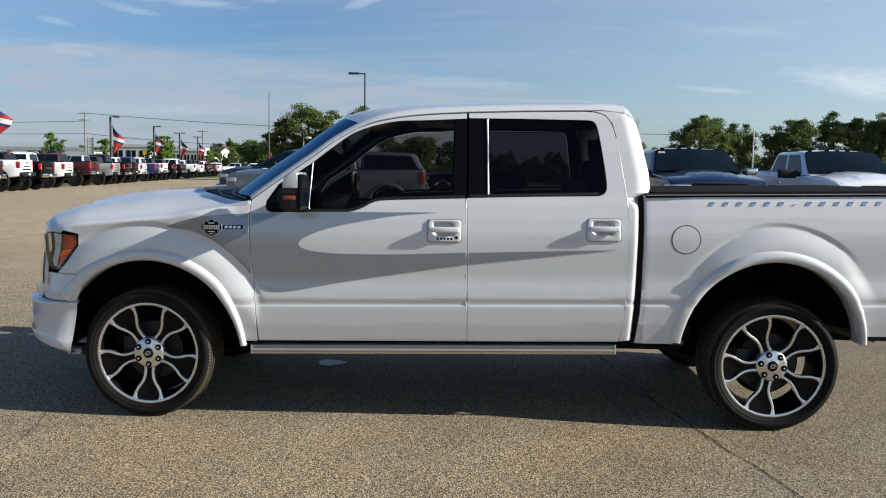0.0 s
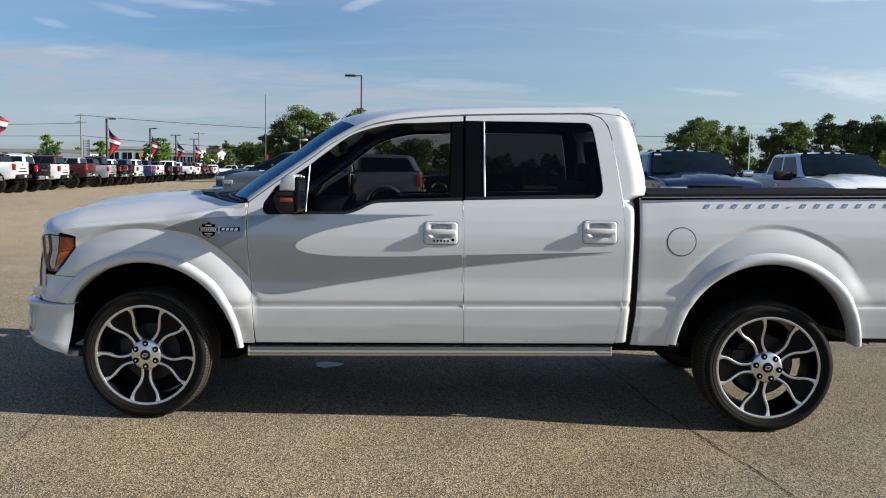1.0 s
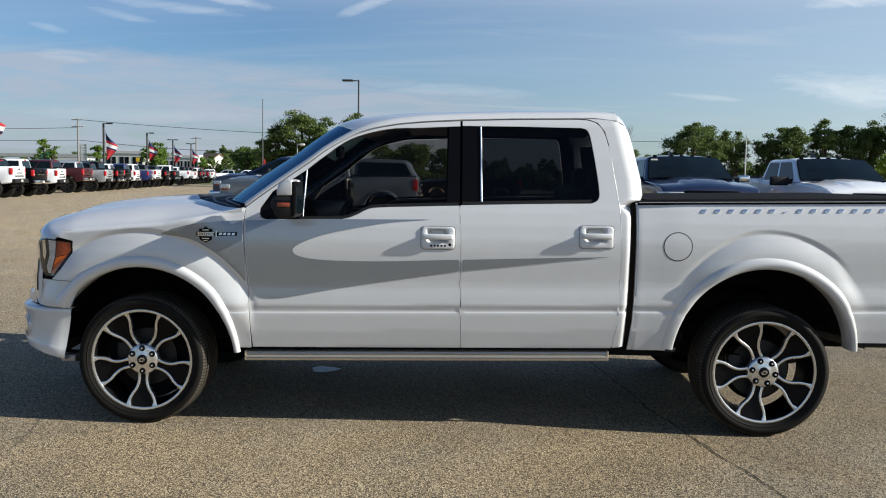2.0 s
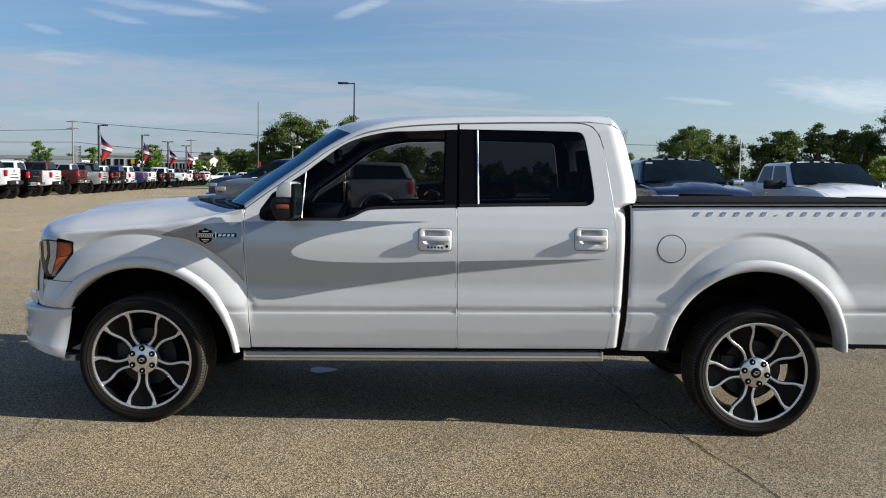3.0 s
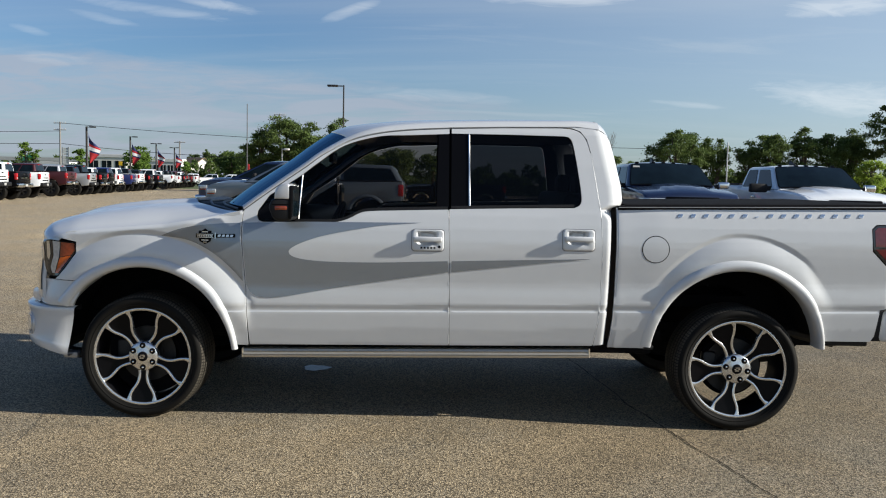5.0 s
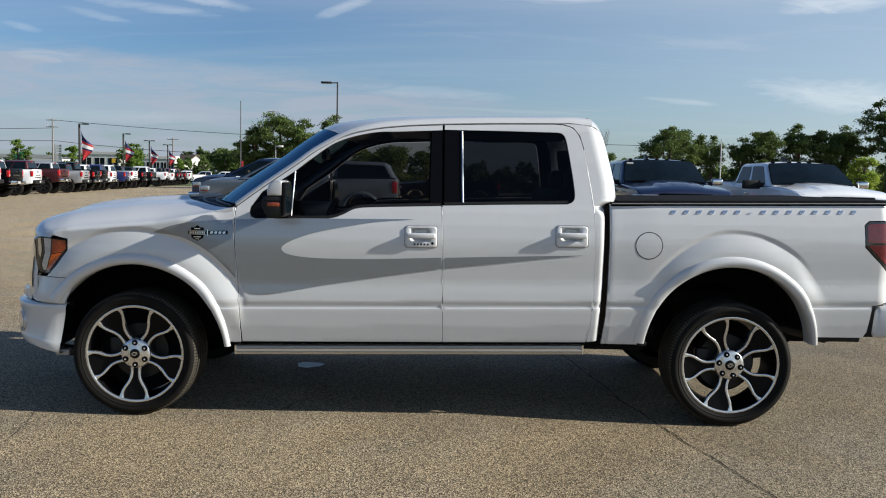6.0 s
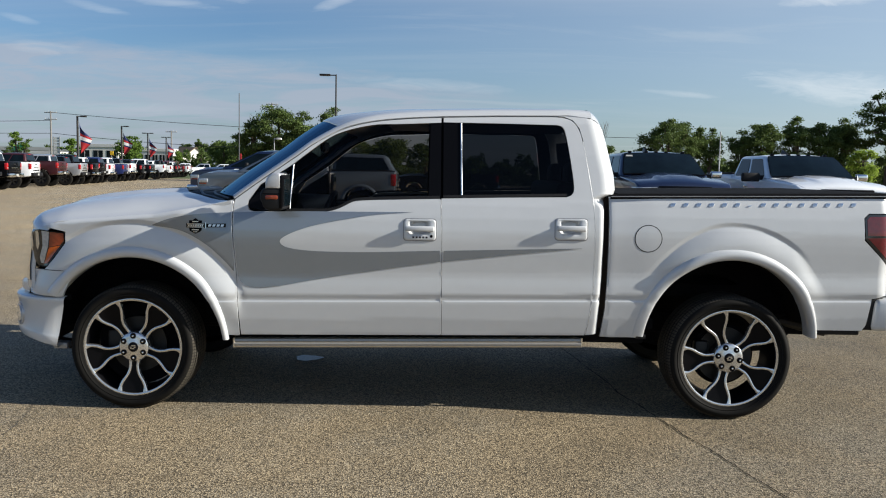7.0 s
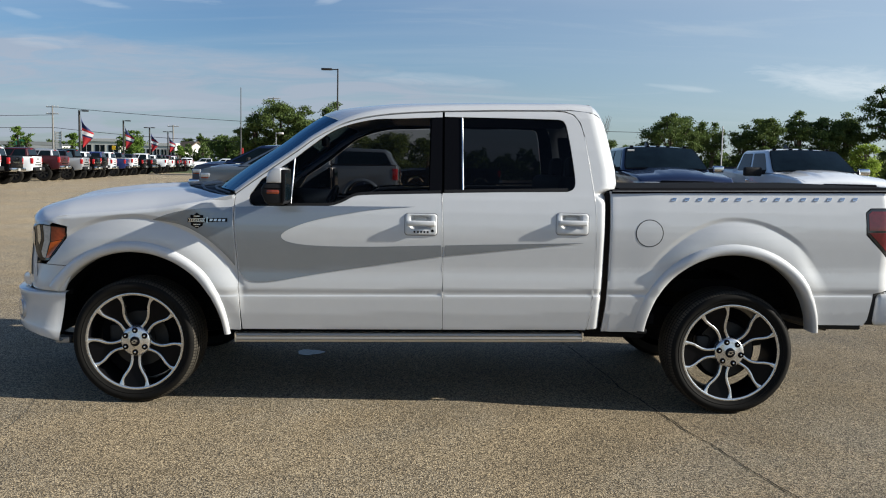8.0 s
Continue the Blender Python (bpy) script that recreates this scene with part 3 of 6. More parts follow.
DOOR_F = [(0.656, 0.474), (0.644, 0.66), (0.632, 0.89), (0.618, 1.05), (0.611, 1.16), (0.613, 1.25)] + DITCH_F + GLASS_F_TOP[::-1] \
    + [(0.703, 1.305), (0.698, 1.275), (0.708, 1.246)] + BELT_F + [(1.876, 1.15), (1.881, 0.85), (1.886, 0.494)]
GLASS_R = curve([(2.588, 1.803), (2.62, 1.790), (2.640, 1.740), (2.667, 1.58), (2.686, 1.43), (2.676, 1.380), (2.64, 1.360)], 4)
DOOR_R = [(1.8925, 0.494), (1.8875, 0.85), (1.8825, 1.15), (1.876, 1.337), (2.25, 1.350)] + GLASS_R[::-1] + [(2.25, 1.806), (1.880, 1.806)] + DITCH_R \
    + curve([(2.809, 1.20), (2.813, 1.03), (2.812, 0.82), (2.798, 0.65), (2.776, 0.510)], 4)
FENDER = [(0.643, 0.468), (0.636, 0.66), (0.624, 0.89), (0.610, 1.05), (0.603, 1.16), (0.605, 1.25), (0.609, 1.304), (0.40, 1.257), (0.13, 1.211), (-0.20, 1.181), (-0.45, 1.157), (-0.57, 1.126),
          (-0.405, 1.089), (-0.412, 1.018), (-0.484, 0.918), (-0.545, 0.856), (-0.36, 0.850)] + arc(ARCH_F, 0.575, 129, 7)
VALANCE = [(-0.43, 0.690), (-0.375, 0.80), (-0.372, 0.8465), (-0.57, 0.8525), (-0.70, 0.851), (-0.715, 0.78), (-0.70, 0.700)]
BED = [(2.876, 0.500), (2.896, 0.68), (2.903, 0.87), (2.903, 1.20), (2.902, 1.368), (3.40, 1.376), (4.640, 1.402), (4.642, 1.303), (4.482, 1.299), (4.452, 1.272), (4.459, 1.135), (4.642, 0.955),
       (4.642, 0.800), (4.53, 0.775), (4.51, 0.610), (4.49, 0.574), (4.21, 0.572)] + arc(ARCH_R, 0.575, 12, 175.5, 40, 0.965) + [(3.06, 0.502)]
CAB_REAR = [(2.783, 0.512), (2.805, 0.65), (2.818, 0.82), (2.819, 1.03), (2.815, 1.20), (2.808, 1.32), (2.778, 1.52), (2.748, 1.70), (2.724, 1.785), (2.684, 1.836), (2.63, 1.856), (2.57, 1.860), (2.57, 1.864), (2.74, 1.861),
            (2.80, 1.846), (2.850, 1.815), (2.874, 1.78), (2.896, 1.70), (2.940, 1.50), (2.948, 1.41), (2.938, 1.384), (2.877, 1.368), (2.871, 1.30), (2.869, 0.87), (2.8595, 0.68), (2.852, 0.520)]

parts = {}
for far in (False, True):
    kw = dict(far=far, step=0.06 if far else 0.026, fine_rows=() if far else CREASE)
    panel("front_fender", FENDER, WHITE, truck, rings=() if far else (ARCH_F,), **kw)
    panel("front_valance", VALANCE, WHITE, truck, **kw)
    door_f = panel("front_door", DOOR_F, WHITE, truck, surf=door_face, cups=() if far else HANDLES[:1], **kw)
    door_r = panel("rear_door", DOOR_R, WHITE, truck, surf=door_face, cups=() if far else HANDLES[1:], **kw)
    panel("bed_side", BED, WHITE, truck, surf=bed_face, rings=() if far else (ARCH_R,), **kw)
    panel("cab_rear_pillar", CAB_REAR, WHITE, truck, surf=cab_corner, far=far, step=0.06 if far else 0.010, fine_rows=() if far else CREASE)
    parts[far] = (door_f, door_r)
    coarse = dict(far=far, step=0.06)
    # panes, black pillar covers and inner door cards
    panel("window_pane", [(0.712, 1.250), (0.705, 1.30)] + [(x, z - 0.004) for x, z in GLASS_F_TOP[:-1]] + [(1.795, 1.797), (1.792, 1.336)] + [(x, z + 0.004) for x, z in BELT_F[::-1][1:]],
          TINT, door_f, "lightly tinted glass", push=0.012, depth=0.004, **coarse)
    panel("pillar_cover", [(1.796, 1.336), (1.800, 1.796), (1.866, 1.800), (1.872, 1.340)], BLACK_TRIM, door_f, "gloss black", push=0.004, depth=0.02, **coarse)
    panel("pillar_cover", [(1.886, 1.341), (1.880, 1.802), (1.985, 1.804), (1.997, 1.345)], BLACK_TRIM, door_r, "gloss black", push=0.004, depth=0.02, **coarse)
    panel("window_pane", [(1.999, 1.350)] + [(x - 0.004, z) for x, z in GLASS_R[::-1]] + [(1.988, 1.800)], PRIVACY, door_r, "dark privacy glass", push=0.012, depth=0.004, **coarse)
    for ob, (ax, az), (bx, bz) in ((door_r, (2.000, 1.352), (1.988, 1.800)), (door_f, (0.953, 1.245), (0.965, 1.528))):
        line = [(ax + (bx - ax) * k / 8, side(ax + (bx - ax) * k / 8, az + (bz - az) * k / 8) + 0.004, az + (bz - az) * k / 8) for k in range(9)]
        part("divider_bar", swept(bmesh.new(), [(x, 2 * MID - y if far else y, z) for x, y, z in line], 0.0058 if ob is door_r else 0.0042, 10), SATIN, ob, "bright metal strip")
    for nm, lo, hi, ob in (("seal", 0.0, 0.03, door_f), ("seal", 0.0, 0.03, door_r)):
        line = [(x, z + 0.002) for x, z in BELT_F[2:]] if ob is door_f else [(1.886, 1.341), (2.25, 1.353), (2.64, 1.366)]
        line = [p for p in line if p[0] < 2.66]
        panel(nm, line + [(x, z + 0.016) for x, z in line[::-1]], PLASTIC, ob, "black rubber", push=-0.002, depth=0.014, **coarse)
    panel("door_card", [(0.68, 0.56), (0.66, 1.22), (1.20, 1.235), (1.34, 1.295), (1.865, 1.325), (1.870, 0.56)], LEATHER, door_f, "black inner trim", push=0.075, depth=0.02, far=far, step=0.12)
    panel("door_card", [(1.91, 0.56), (1.90, 1.325), (2.66, 1.345), (2.78, 1.2), (2.78, 0.56)], LEATHER, door_r, "black inner trim", push=0.075, depth=0.02, far=far, step=0.12)
    panel("frame_trim", DITCH_F[2:] + GLASS_F_TOP[::-1], UNDER, door_f, "black inner frame trim", push=0.045, depth=0.015, **coarse)
    panel("frame_trim", DITCH_R + GLASS_R[::-1] + [(2.25, 1.802), (1.880, 1.802)], UNDER, door_r, "black inner frame trim", push=0.045, depth=0.015, **coarse)
    panel("rocker", [(0.60, 0.445), (0.60, 0.51), (2.88, 0.55), (2.88, 0.49)], UNDER, truck, "black sill", push=0.05, depth=0.1, far=far, step=0.15)
    panel("pillar_core", [(1.79, 1.30), (1.79, 1.845), (1.98, 1.85), (1.99, 1.30)], UNDER, truck, "black inner pillar", push=0.034, depth=0.05, far=far, step=0.12)
    panel("pillar_core", [(1.84, 0.48), (1.84, 1.33), (1.93, 1.33), (1.93, 0.48)], UNDER, truck, "black inner pillar", push=0.03, depth=0.05, far=far, step=0.12)
    # dark sheet behind the cab-bed gap, the gap's shade put into its colour
    panel("gap_filler", [(2.80, 0.54), (2.84, 1.36), (2.96, 1.36), (2.96, 0.54)], GAP, truck, "dark sheet painting the shade of the cab-bed gap", push=0.06, depth=0.02, far=far, step=0.15)

    # folded sheet edges along the shut lines
    for ob, line in ((truck, [(0.644, 0.475), (0.637, 0.66), (0.625, 0.89), (0.611, 1.05), (0.604, 1.16), (0.606, 1.25), (0.610, 1.296)]),
                     (door_f, [(1.8865, 0.500), (1.8815, 0.85), (1.8765, 1.15), (1.871, 1.330)]),
                     (door_r, [(2.778, 0.52), (2.800, 0.65), (2.814, 0.82), (2.815, 1.03), (2.811, 1.20), (2.804, 1.32), (2.774, 1.52), (2.744, 1.70)])):
        hem = [(x, side(x, z) + 0.0032, z) for x, z in curve(line, 6)]
        part("folded_edge", swept(bmesh.new(), [(x, 2 * MID - y if far else y, z) for x, y, z in hem], 0.0036, 8), WHITE, ob)

    # grey flame stripe: a film on the fender and both doors
    top = curve([(0.118, 1.140), (0.22, 1.180), (0.34, 1.207), (0.48, 1.221), (0.598, 1.228)], 6)
    low = curve([(0.618, 0.868), (0.56, 0.935), (0.47, 1.017), (0.37, 1.080), (0.27, 1.120), (0.118, 1.140)], 6)
    panel("flame_stripe", top + [(0.604, 1.15), (0.613, 1.03), (0.617, 0.90)] + low[:-1], STRIPE, truck, "grey film", push=-0.0025, depth=0.0, far=far, step=0.022)
    upper = curve([(0.619, 1.229), (0.80, 1.235), (1.00, 1.243), (1.25, 1.246), (1.50, 1.249), (1.71, 1.252)], 5)
    nose = curve([(1.71, 1.2515), (1.48, 1.232), (1.27, 1.196), (1.10, 1.158), (0.985, 1.118), (0.918, 1.083), (0.900, 1.055), (0.930, 1.028), (1.02, 1.010), (1.18, 1.002), (1.45, 1.004),
                  (1.70, 1.014), (1.872, 1.021)], 5)
    under = curve([(1.876, 0.952), (1.60, 0.910), (1.33, 0.866), (1.15, 0.835), (1.00, 0.806), (0.88, 0.783), (0.78, 0.772), (0.71, 0.778), (0.665, 0.805), (0.641, 0.845)], 5)
    panel("flame_stripe", upper[:-1] + nose + under + [(0.633, 0.95), (0.622, 1.08), (0.619, 1.16)], STRIPE, door_f, "grey film", push=-0.0025, depth=0.0, far=far, step=0.022)
    panel("flame_stripe", curve([(1.895, 1.021), (2.15, 1.031), (2.45, 1.042), (2.74, 1.052)], 5) + curve([(2.735, 1.0505), (2.50, 1.026), (2.20, 0.990), (1.895, 0.954)], 5),
          STRIPE, door_r, "grey film", push=-0.0025, depth=0.0, far=far, step=0.022)


def mirrored(bm, far):
    if far:
        for v in bm.verts:
            v.co.y = 2 * MID - v.co.y
    return bm


def flare(c, a0, a1, out, wide=1.0, fade=0.0):
    """Wheel-arch moulding: a rounded lip swept along the arch."""
    bm = bmesh.new()
    rows = []
    for i in range(57):
        a = radians(a0 + (a1 - a0) * i / 56)
        row = []
        thin = 1 - 0.42 * soft((48 - a0 - (a1 - a0) * i / 56) / 40)
        for r, d in ((0.612, 0.004), (0.606, -0.012), (0.596, -0.022), (0.580, -0.026), (0.562, -0.025), (0.549, -0.016), (0.543, 0.0), (0.541, 0.03), (0.545, 0.12)):
            r = 0.541 + (r - 0.541) * thin
            x, z = c[0] + wide * r * math.cos(a), c[1] + r * math.sin(a)
            y = side(c[0] + wide * 0.60 * math.cos(a), c[1] + 0.60 * math.sin(a))
            row.append((x, y + d * out * (1 - fade * soft((a0 + (a1 - a0) * i / 56 - 115) / 50)), z))
        rows.append(row)
    return sheet(bm, rows)


for far in (False, True):
    part("wheel_arch_flare", mirrored(flare(ARCH_F, 4, 148, 1.0, 1.0, 0.55), far), WHITE, truck, crease=60)
    part("wheel_arch_flare", mirrored(flare(ARCH_R, 7, 174.5, 1.0, 0.965, 0.85), far), WHITE, truck, crease=60)
    for c in (ARCH_F, ARCH_R):
        rows = [[(c[0] + r * math.cos(radians(a)), y, c[1] + r * math.sin(radians(a))) for y, r in ((0.04, 0.560), (0.30, 0.565), (0.52, 0.56), (0.53, 0.40))] for a in range(12, 169, 6)]
        part("wheel_liner", mirrored(sheet(bmesh.new(), rows), far), UNDER, truck, "black plastic wheel-well liner")

# ---- bonnet, nose, bumper ----


def nose_x(y, reach=0.40):
    w = min(1.0, abs(MID - y) / 0.97)
    return -0.44 - reach * (1 - w ** 2.6) ** (1 / 2.6)


def hood_z(x, y):
    w = abs(MID - y)
    s = min(1.0, max(0.0, (0.925 - w) / 0.925))
    z = lerp(HOOD_EDGE, x) + (lerp(HOOD_MID, x) - lerp(HOOD_EDGE, x)) * (1 - (1 - s) ** 5)
    dome = 0.022 * soft((0.50 - w) / 0.10) * soft((x + 0.70) / 0.35)
    return z + dome - 0.008


def hood_back(y):
    """Where the hood ends at the cowl, bowed like the windscreen."""
    return 0.10 + 0.498 * min(1.0, abs(MID - y) / 0.92) ** 2.4


rows = []
for i in range(49):
    y = 0.046 + (1.954 - 0.046) * i / 48
    x0, x1 = nose_x(y) + 0.040, hood_back(y)
    rows.append([(x0 + (x1 - x0) * t, y, hood_z(x0 + (x1 - x0) * t, y) - 0.022 * max(0.0, 1 - t / 0.05) ** 2) for t in [(k / 40) ** 1.25 for k in range(41)]])
part("hood", sheet(bmesh.new(), rows, 0.02), WHITE, truck, crease=50)
rows, ribs = [], [[], [], []]
for i in range(41):
    y = 0.20 + 1.60 * i / 40
    x1 = hood_back(y)
    x2 = 0.64 - 0.17 * (1 - ((MID - y) / 0.9) ** 2)
    hz = hood_z(x1, y)
    rows.append([(x1 - 0.02, y, hz - 0.05), (x1 + 0.04, y, hz - 0.022), (x2, y, min(1.322, hz + 0.02)), (0.74, y, hz - 0.03)])
    for k, t in enumerate((0.2, 0.5, 0.8)):
        ribs[k].append((x1 + 0.04 + (x2 - x1 - 0.04) * t, y, hz - 0.016 + (min(1.322, hz + 0.02) - hz + 0.022) * t))
cowl = part("cowl", sheet(bmesh.new(), rows), PLASTIC, truck, "black plastic cowl")
for line in ribs:
    part("cowl_rib", swept(bmesh.new(), line, 0.009, 6), STEEL, cowl, "grey louvre rib")
rows = []
for i in range(45):
    y = 0.10 + 1.80 * i / 44
    rows.append([(nose_x(y) + d, y, z) for z, d in ((0.70, 0.02), (0.74, 0.0), (0.86, 0.002), (0.97, 0.014), (hood_z(nose_x(y) + 0.04, y) - 0.022, 0.046))])
part("nose_panel", sheet(bmesh.new(), rows, 0.02, (1, 0, 0)), WHITE, truck)
rows = [[(nose_x(y) - d * min(1.0, max(-0.3, (min(y, 2 * MID - y) - 0.19) / 0.10)), y, z) for z, d in ((0.690, -0.01), (0.698, 0.034), (0.715, 0.044), (0.745, 0.044), (0.764, 0.032), (0.775, -0.01))] for y in [0.17 + 1.66 * k / 36 for k in range(37)]]
part("grille_surround", sheet(bmesh.new(), rows), WHITE, truck, "glossy white lower grille surround", crease=50)
for far in (False, True):
    rows = [[(nose_x(y) + d, y, z) for z, d in ((0.775, 0.01), (0.782, -0.008), (0.86, -0.006), (0.97, 0.006), (1.035, 0.022), (1.042, 0.04))] for y in [0.112 + 0.30 * k / 14 for k in range(15)]]
    part("grille_frame", mirrored(sheet(bmesh.new(), rows), far), CHROME, truck, "chrome grille frame", crease=50)
grille = part("grille", sheet(bmesh.new(), [[(nose_x(y) - 0.018, y, z) for z in (0.76, 0.88, 1.0)] for y in [0.48 + 1.04 * k / 20 for k in range(21)]], 0.02, (1, 0, 0)), BLACK_TRIM, truck, "black mesh grille")
for k in range(3):
    z = 0.80 + 0.08 * k
    part("grille_bar", sheet(bmesh.new(), [[(nose_x(y) - d, y, z + h) for d, h in ((0.018, -0.012), (0.034, 0.0), (0.018, 0.012))] for y in [0.46 + 1.08 * k2 / 20 for k2 in range(21)]]), CHROME, grille, "chrome")


def wrap(bm, profile, reach, y_in, back, lift=0.0, slant=0.0):
    """A bumper skin wrapped round the nose: (z, inset) pairs."""
    plan = [(back - (back + 0.44) * k / 4, 0.0) for k in range(4)]
    for k in range(33):
        w = math.sin(math.pi / 2 * (k / 32))
        plan.append((-0.44 - reach * w, 0.97 * (1 - (max(0.0, 1 - w ** 2.6)) ** (1 / 2.6))))
    rows = []
    full = plan + [(x, 2 * (MID - y_in) - y) for x, y in plan[::-1][1:]]
    for x, y in full:
        y += y_in
        d = Vector((0.1 - x, MID - y, 0)).normalized() if x < -0.44 else Vector((0, 1 if y < MID else -1, 0))
        k = lift * max(0.0, (-0.44 - x) / reach)
        z0, z1 = profile[0][0], profile[-1][0]
        rows.append([(x + d.x * inset - slant * (1 - (z - z0) / (z1 - z0)) ** 1.2 * max(0.0, 1 - (back - x) / 0.22), y + d.y * inset, z + k * (z1 - z) / (z1 - z0)) for z, inset in profile])
    return sheet(bm, rows)


bumper = part("front_bumper", wrap(bmesh.new(), [(0.372, 0.10), (0.374, 0.030), (0.385, 0.012), (0.400, 0.006), (0.432, 0.005), (0.446, 0.007), (0.455, 0.010), (0.55, 0.011), (0.63, 0.008), (0.652, 0.002), (0.668, 0.0), (0.679, 0.003), (0.686, 0.014), (0.689, 0.06)], 0.492, 0.025, -0.418, 0.085, 0.055), WHITE, truck, crease=38)
part("air_dam", wrap(bmesh.new(), [(0.335, 0.20), (0.34, 0.19), (0.39, 0.16), (0.40, 0.20)], 0.44, 0.03, -0.60), PLASTIC, bumper, "black plastic")
part("bumper_gap", wrap(bmesh.new(), [(0.66, 0.10), (0.694, 0.10)], 0.45, 0.03, -0.42), UNDER, truck, "")
for far in (False, True):
    part("tow_bracket", mirrored(boxed(-0.525, -0.435, 0.10, 0.20, 0.352, 0.392, 0.01), far), GALV, bumper, "grey steel bracket")
    bm = tube(bmesh.new(), (-0.745, 0.185, 0.560), (-0.762, 0.172, 0.560), 0.076, 0.072, 28)
    ring = part("fog_lamp_ring", mirrored(bm, far), PAINTED_SILVER, bumper, "silver fog lamp surround")
    part("fog_lamp", mirrored(tube(bmesh.new(), (-0.750, 0.181, 0.560), (-0.766, 0.169, 0.560), 0.060, 0.052, 28), far), CLEAR_LENS, ring, "round clear fog lamp")
    LAMP = [(-0.640, 1.095), (-0.575, 1.099), (-0.411, 1.083), (-0.409, 1.035), (-0.443, 0.980), (-0.526, 0.872), (-0.592, 0.868), (-0.625, 0.915), (-0.648, 0.985), (-0.655, 1.050)]
    kw = dict(far=far, step=0.012)
    lamp = panel("headlamp", LAMP, SMOKE_LENS, truck, "smoked headlamp with a bright reflector and amber side marker", push=0.003, depth=0.03, **kw)
    rim = [(-0.5265 + (x + 0.5265) * 0.95, 0.985 + (z - 0.985) * 0.95) for x, z in LAMP]
    panel("lamp_gasket", LAMP[1:7] + rim[1:7][::-1], BLACK_TRIM, lamp, "black rubber gasket", push=-0.003, depth=0.008, **kw)
    panel("side_marker", [(-0.501, 1.0885), (-0.420, 1.0805), (-0.418, 1.034), (-0.441, 1.008), (-0.509, 0.994)], AMBER, lamp, "dark amber lens", push=-0.001, depth=0.006, **kw)
    panel("turn_lens", [(-0.510, 0.990), (-0.443, 1.003), (-0.527, 0.892), (-0.552, 0.890)], ORANGE, lamp, "bright orange lens", push=-0.002, depth=0.006, **kw)
    panel("reflector", [(-0.558, 1.0935), (-0.508, 1.090), (-0.517, 0.993), (-0.557, 0.890), (-0.574, 0.892), (-0.578, 0.930), (-0.553, 1.000)], CLEAR_LENS, lamp, "bright silver reflector", push=-0.001, depth=0.006, **kw)
    panel("reflector", [(-0.606, 1.086), (-0.583, 1.090), (-0.576, 1.010), (-0.590, 0.970), (-0.603, 0.990)], CHROME, lamp, "bright silver reflector", push=-0.001, depth=0.006, **kw)
    panel("reflector", [(-0.650, 1.045), (-0.637, 1.072), (-0.628, 1.010), (-0.634, 0.945), (-0.644, 0.985)], CHROME, lamp, "bright silver reflector", push=-0.001, depth=0.006, **kw)

# ---- roof, windscreen, cab back ----
RAIL = [p for p in DITCH_F if p[0] < 1.866] + DITCH_R[:3] + [(2.66, 1.856), (2.74, 1.853), (2.80, 1.846)]


def rail_inner(x, z):
    k = soft((x - 1.02) / 0.42)
    return (x - 0.024 * (1 - k), side(x, z) + 0.040 + 0.032 * k, z + 0.024 + 0.028 * k)


for far in (False, True):
    rows = []
    for x, z in RAIL:
        n = Vector((-0.55, 0, 0.83)) if x < 1.1 else Vector((0, 0, 1))
        o = Vector((x, side(x, z), z)) + n * (0.010 if x < 2.7 else 0.004)
        inn = Vector(rail_inner(x, z))
        rows.append([tuple(o + Vector((0, 0.025, -0.01))), tuple(o), tuple(o.lerp(inn, 0.35) + Vector((0, -0.006, 0.008))), tuple(o.lerp(inn, 0.7) + Vector((0, -0.004, 0.006))), tuple(inn)])
    part("roof_rail", mirrored(sheet(bmesh.new(), rows), far), WHITE, truck, crease=60)
inner = [rail_inner(x, z) for x, z in RAIL]
SPLIT = next(i for i, p in enumerate(inner) if p[0] > 1.21)
roof_line = inner[SPLIT:]
CROWN = [(0.55, 0.005), (0.90, 0.035), (1.16, 0.055), (1.30, 0.062), (1.45, 0.058), (1.80, 0.042), (2.60, 0.034), (2.83, 0.022), (2.88, 0.012)]
rows = []
for x, y, z in roof_line:
    row = []
    for k in range(33):
        w = -1 + 2 * k / 32
        bow = 0.0 if x > 1.50 else -0.19 * (1 - w * w) * soft((1.50 - x) / (1.50 - inner[SPLIT][0]))
        row.append((x + bow, MID + w * (MID - y), z + lerp(CROWN, x) * (1 - abs(w) ** 2.6)))
    rows.append(row)
part("roof", sheet(bmesh.new(), rows, 0.02), WHITE, truck, crease=60)
rows = []
for x, z, rise in ((2.798, 1.850, 0.072), (2.825, 1.838, 0.070), (2.848, 1.820, 0.064), (2.864, 1.800, 0.052), (2.876, 1.778, 0.036), (2.884, 1.755, 0.018), (2.890, 1.730, 0.0)):
    y = cab_corner(x, z) + 0.002
    rows.append([(x + 0.012 * (1 - w ** 4), MID + w * (MID - y), z + rise * (1 - abs(w) ** 7)) for w in [math.sin(math.pi / 2 * (-1 + 2 * k / 40)) for k in range(41)]])
part("roof_tail", sheet(bmesh.new(), rows), WHITE, truck, crease=70)
rows = []
for x, y, z in inner[:SPLIT + 1]:
    bow = 0.19 + 0.07 * soft((1.10 - x) / 0.5)
    rows.append([(x - bow * (1 - w * w) + 0.004, MID + w * (MID - y - 0.004), z - 0.004 + lerp(CROWN, x) * (1 - abs(w) ** 2.6)) for w in [-1 + 2 * k / 28 for k in range(29)]])
part("windscreen", sheet(bmesh.new(), rows), SCREEN, truck, "raked windscreen glass", crease=60)
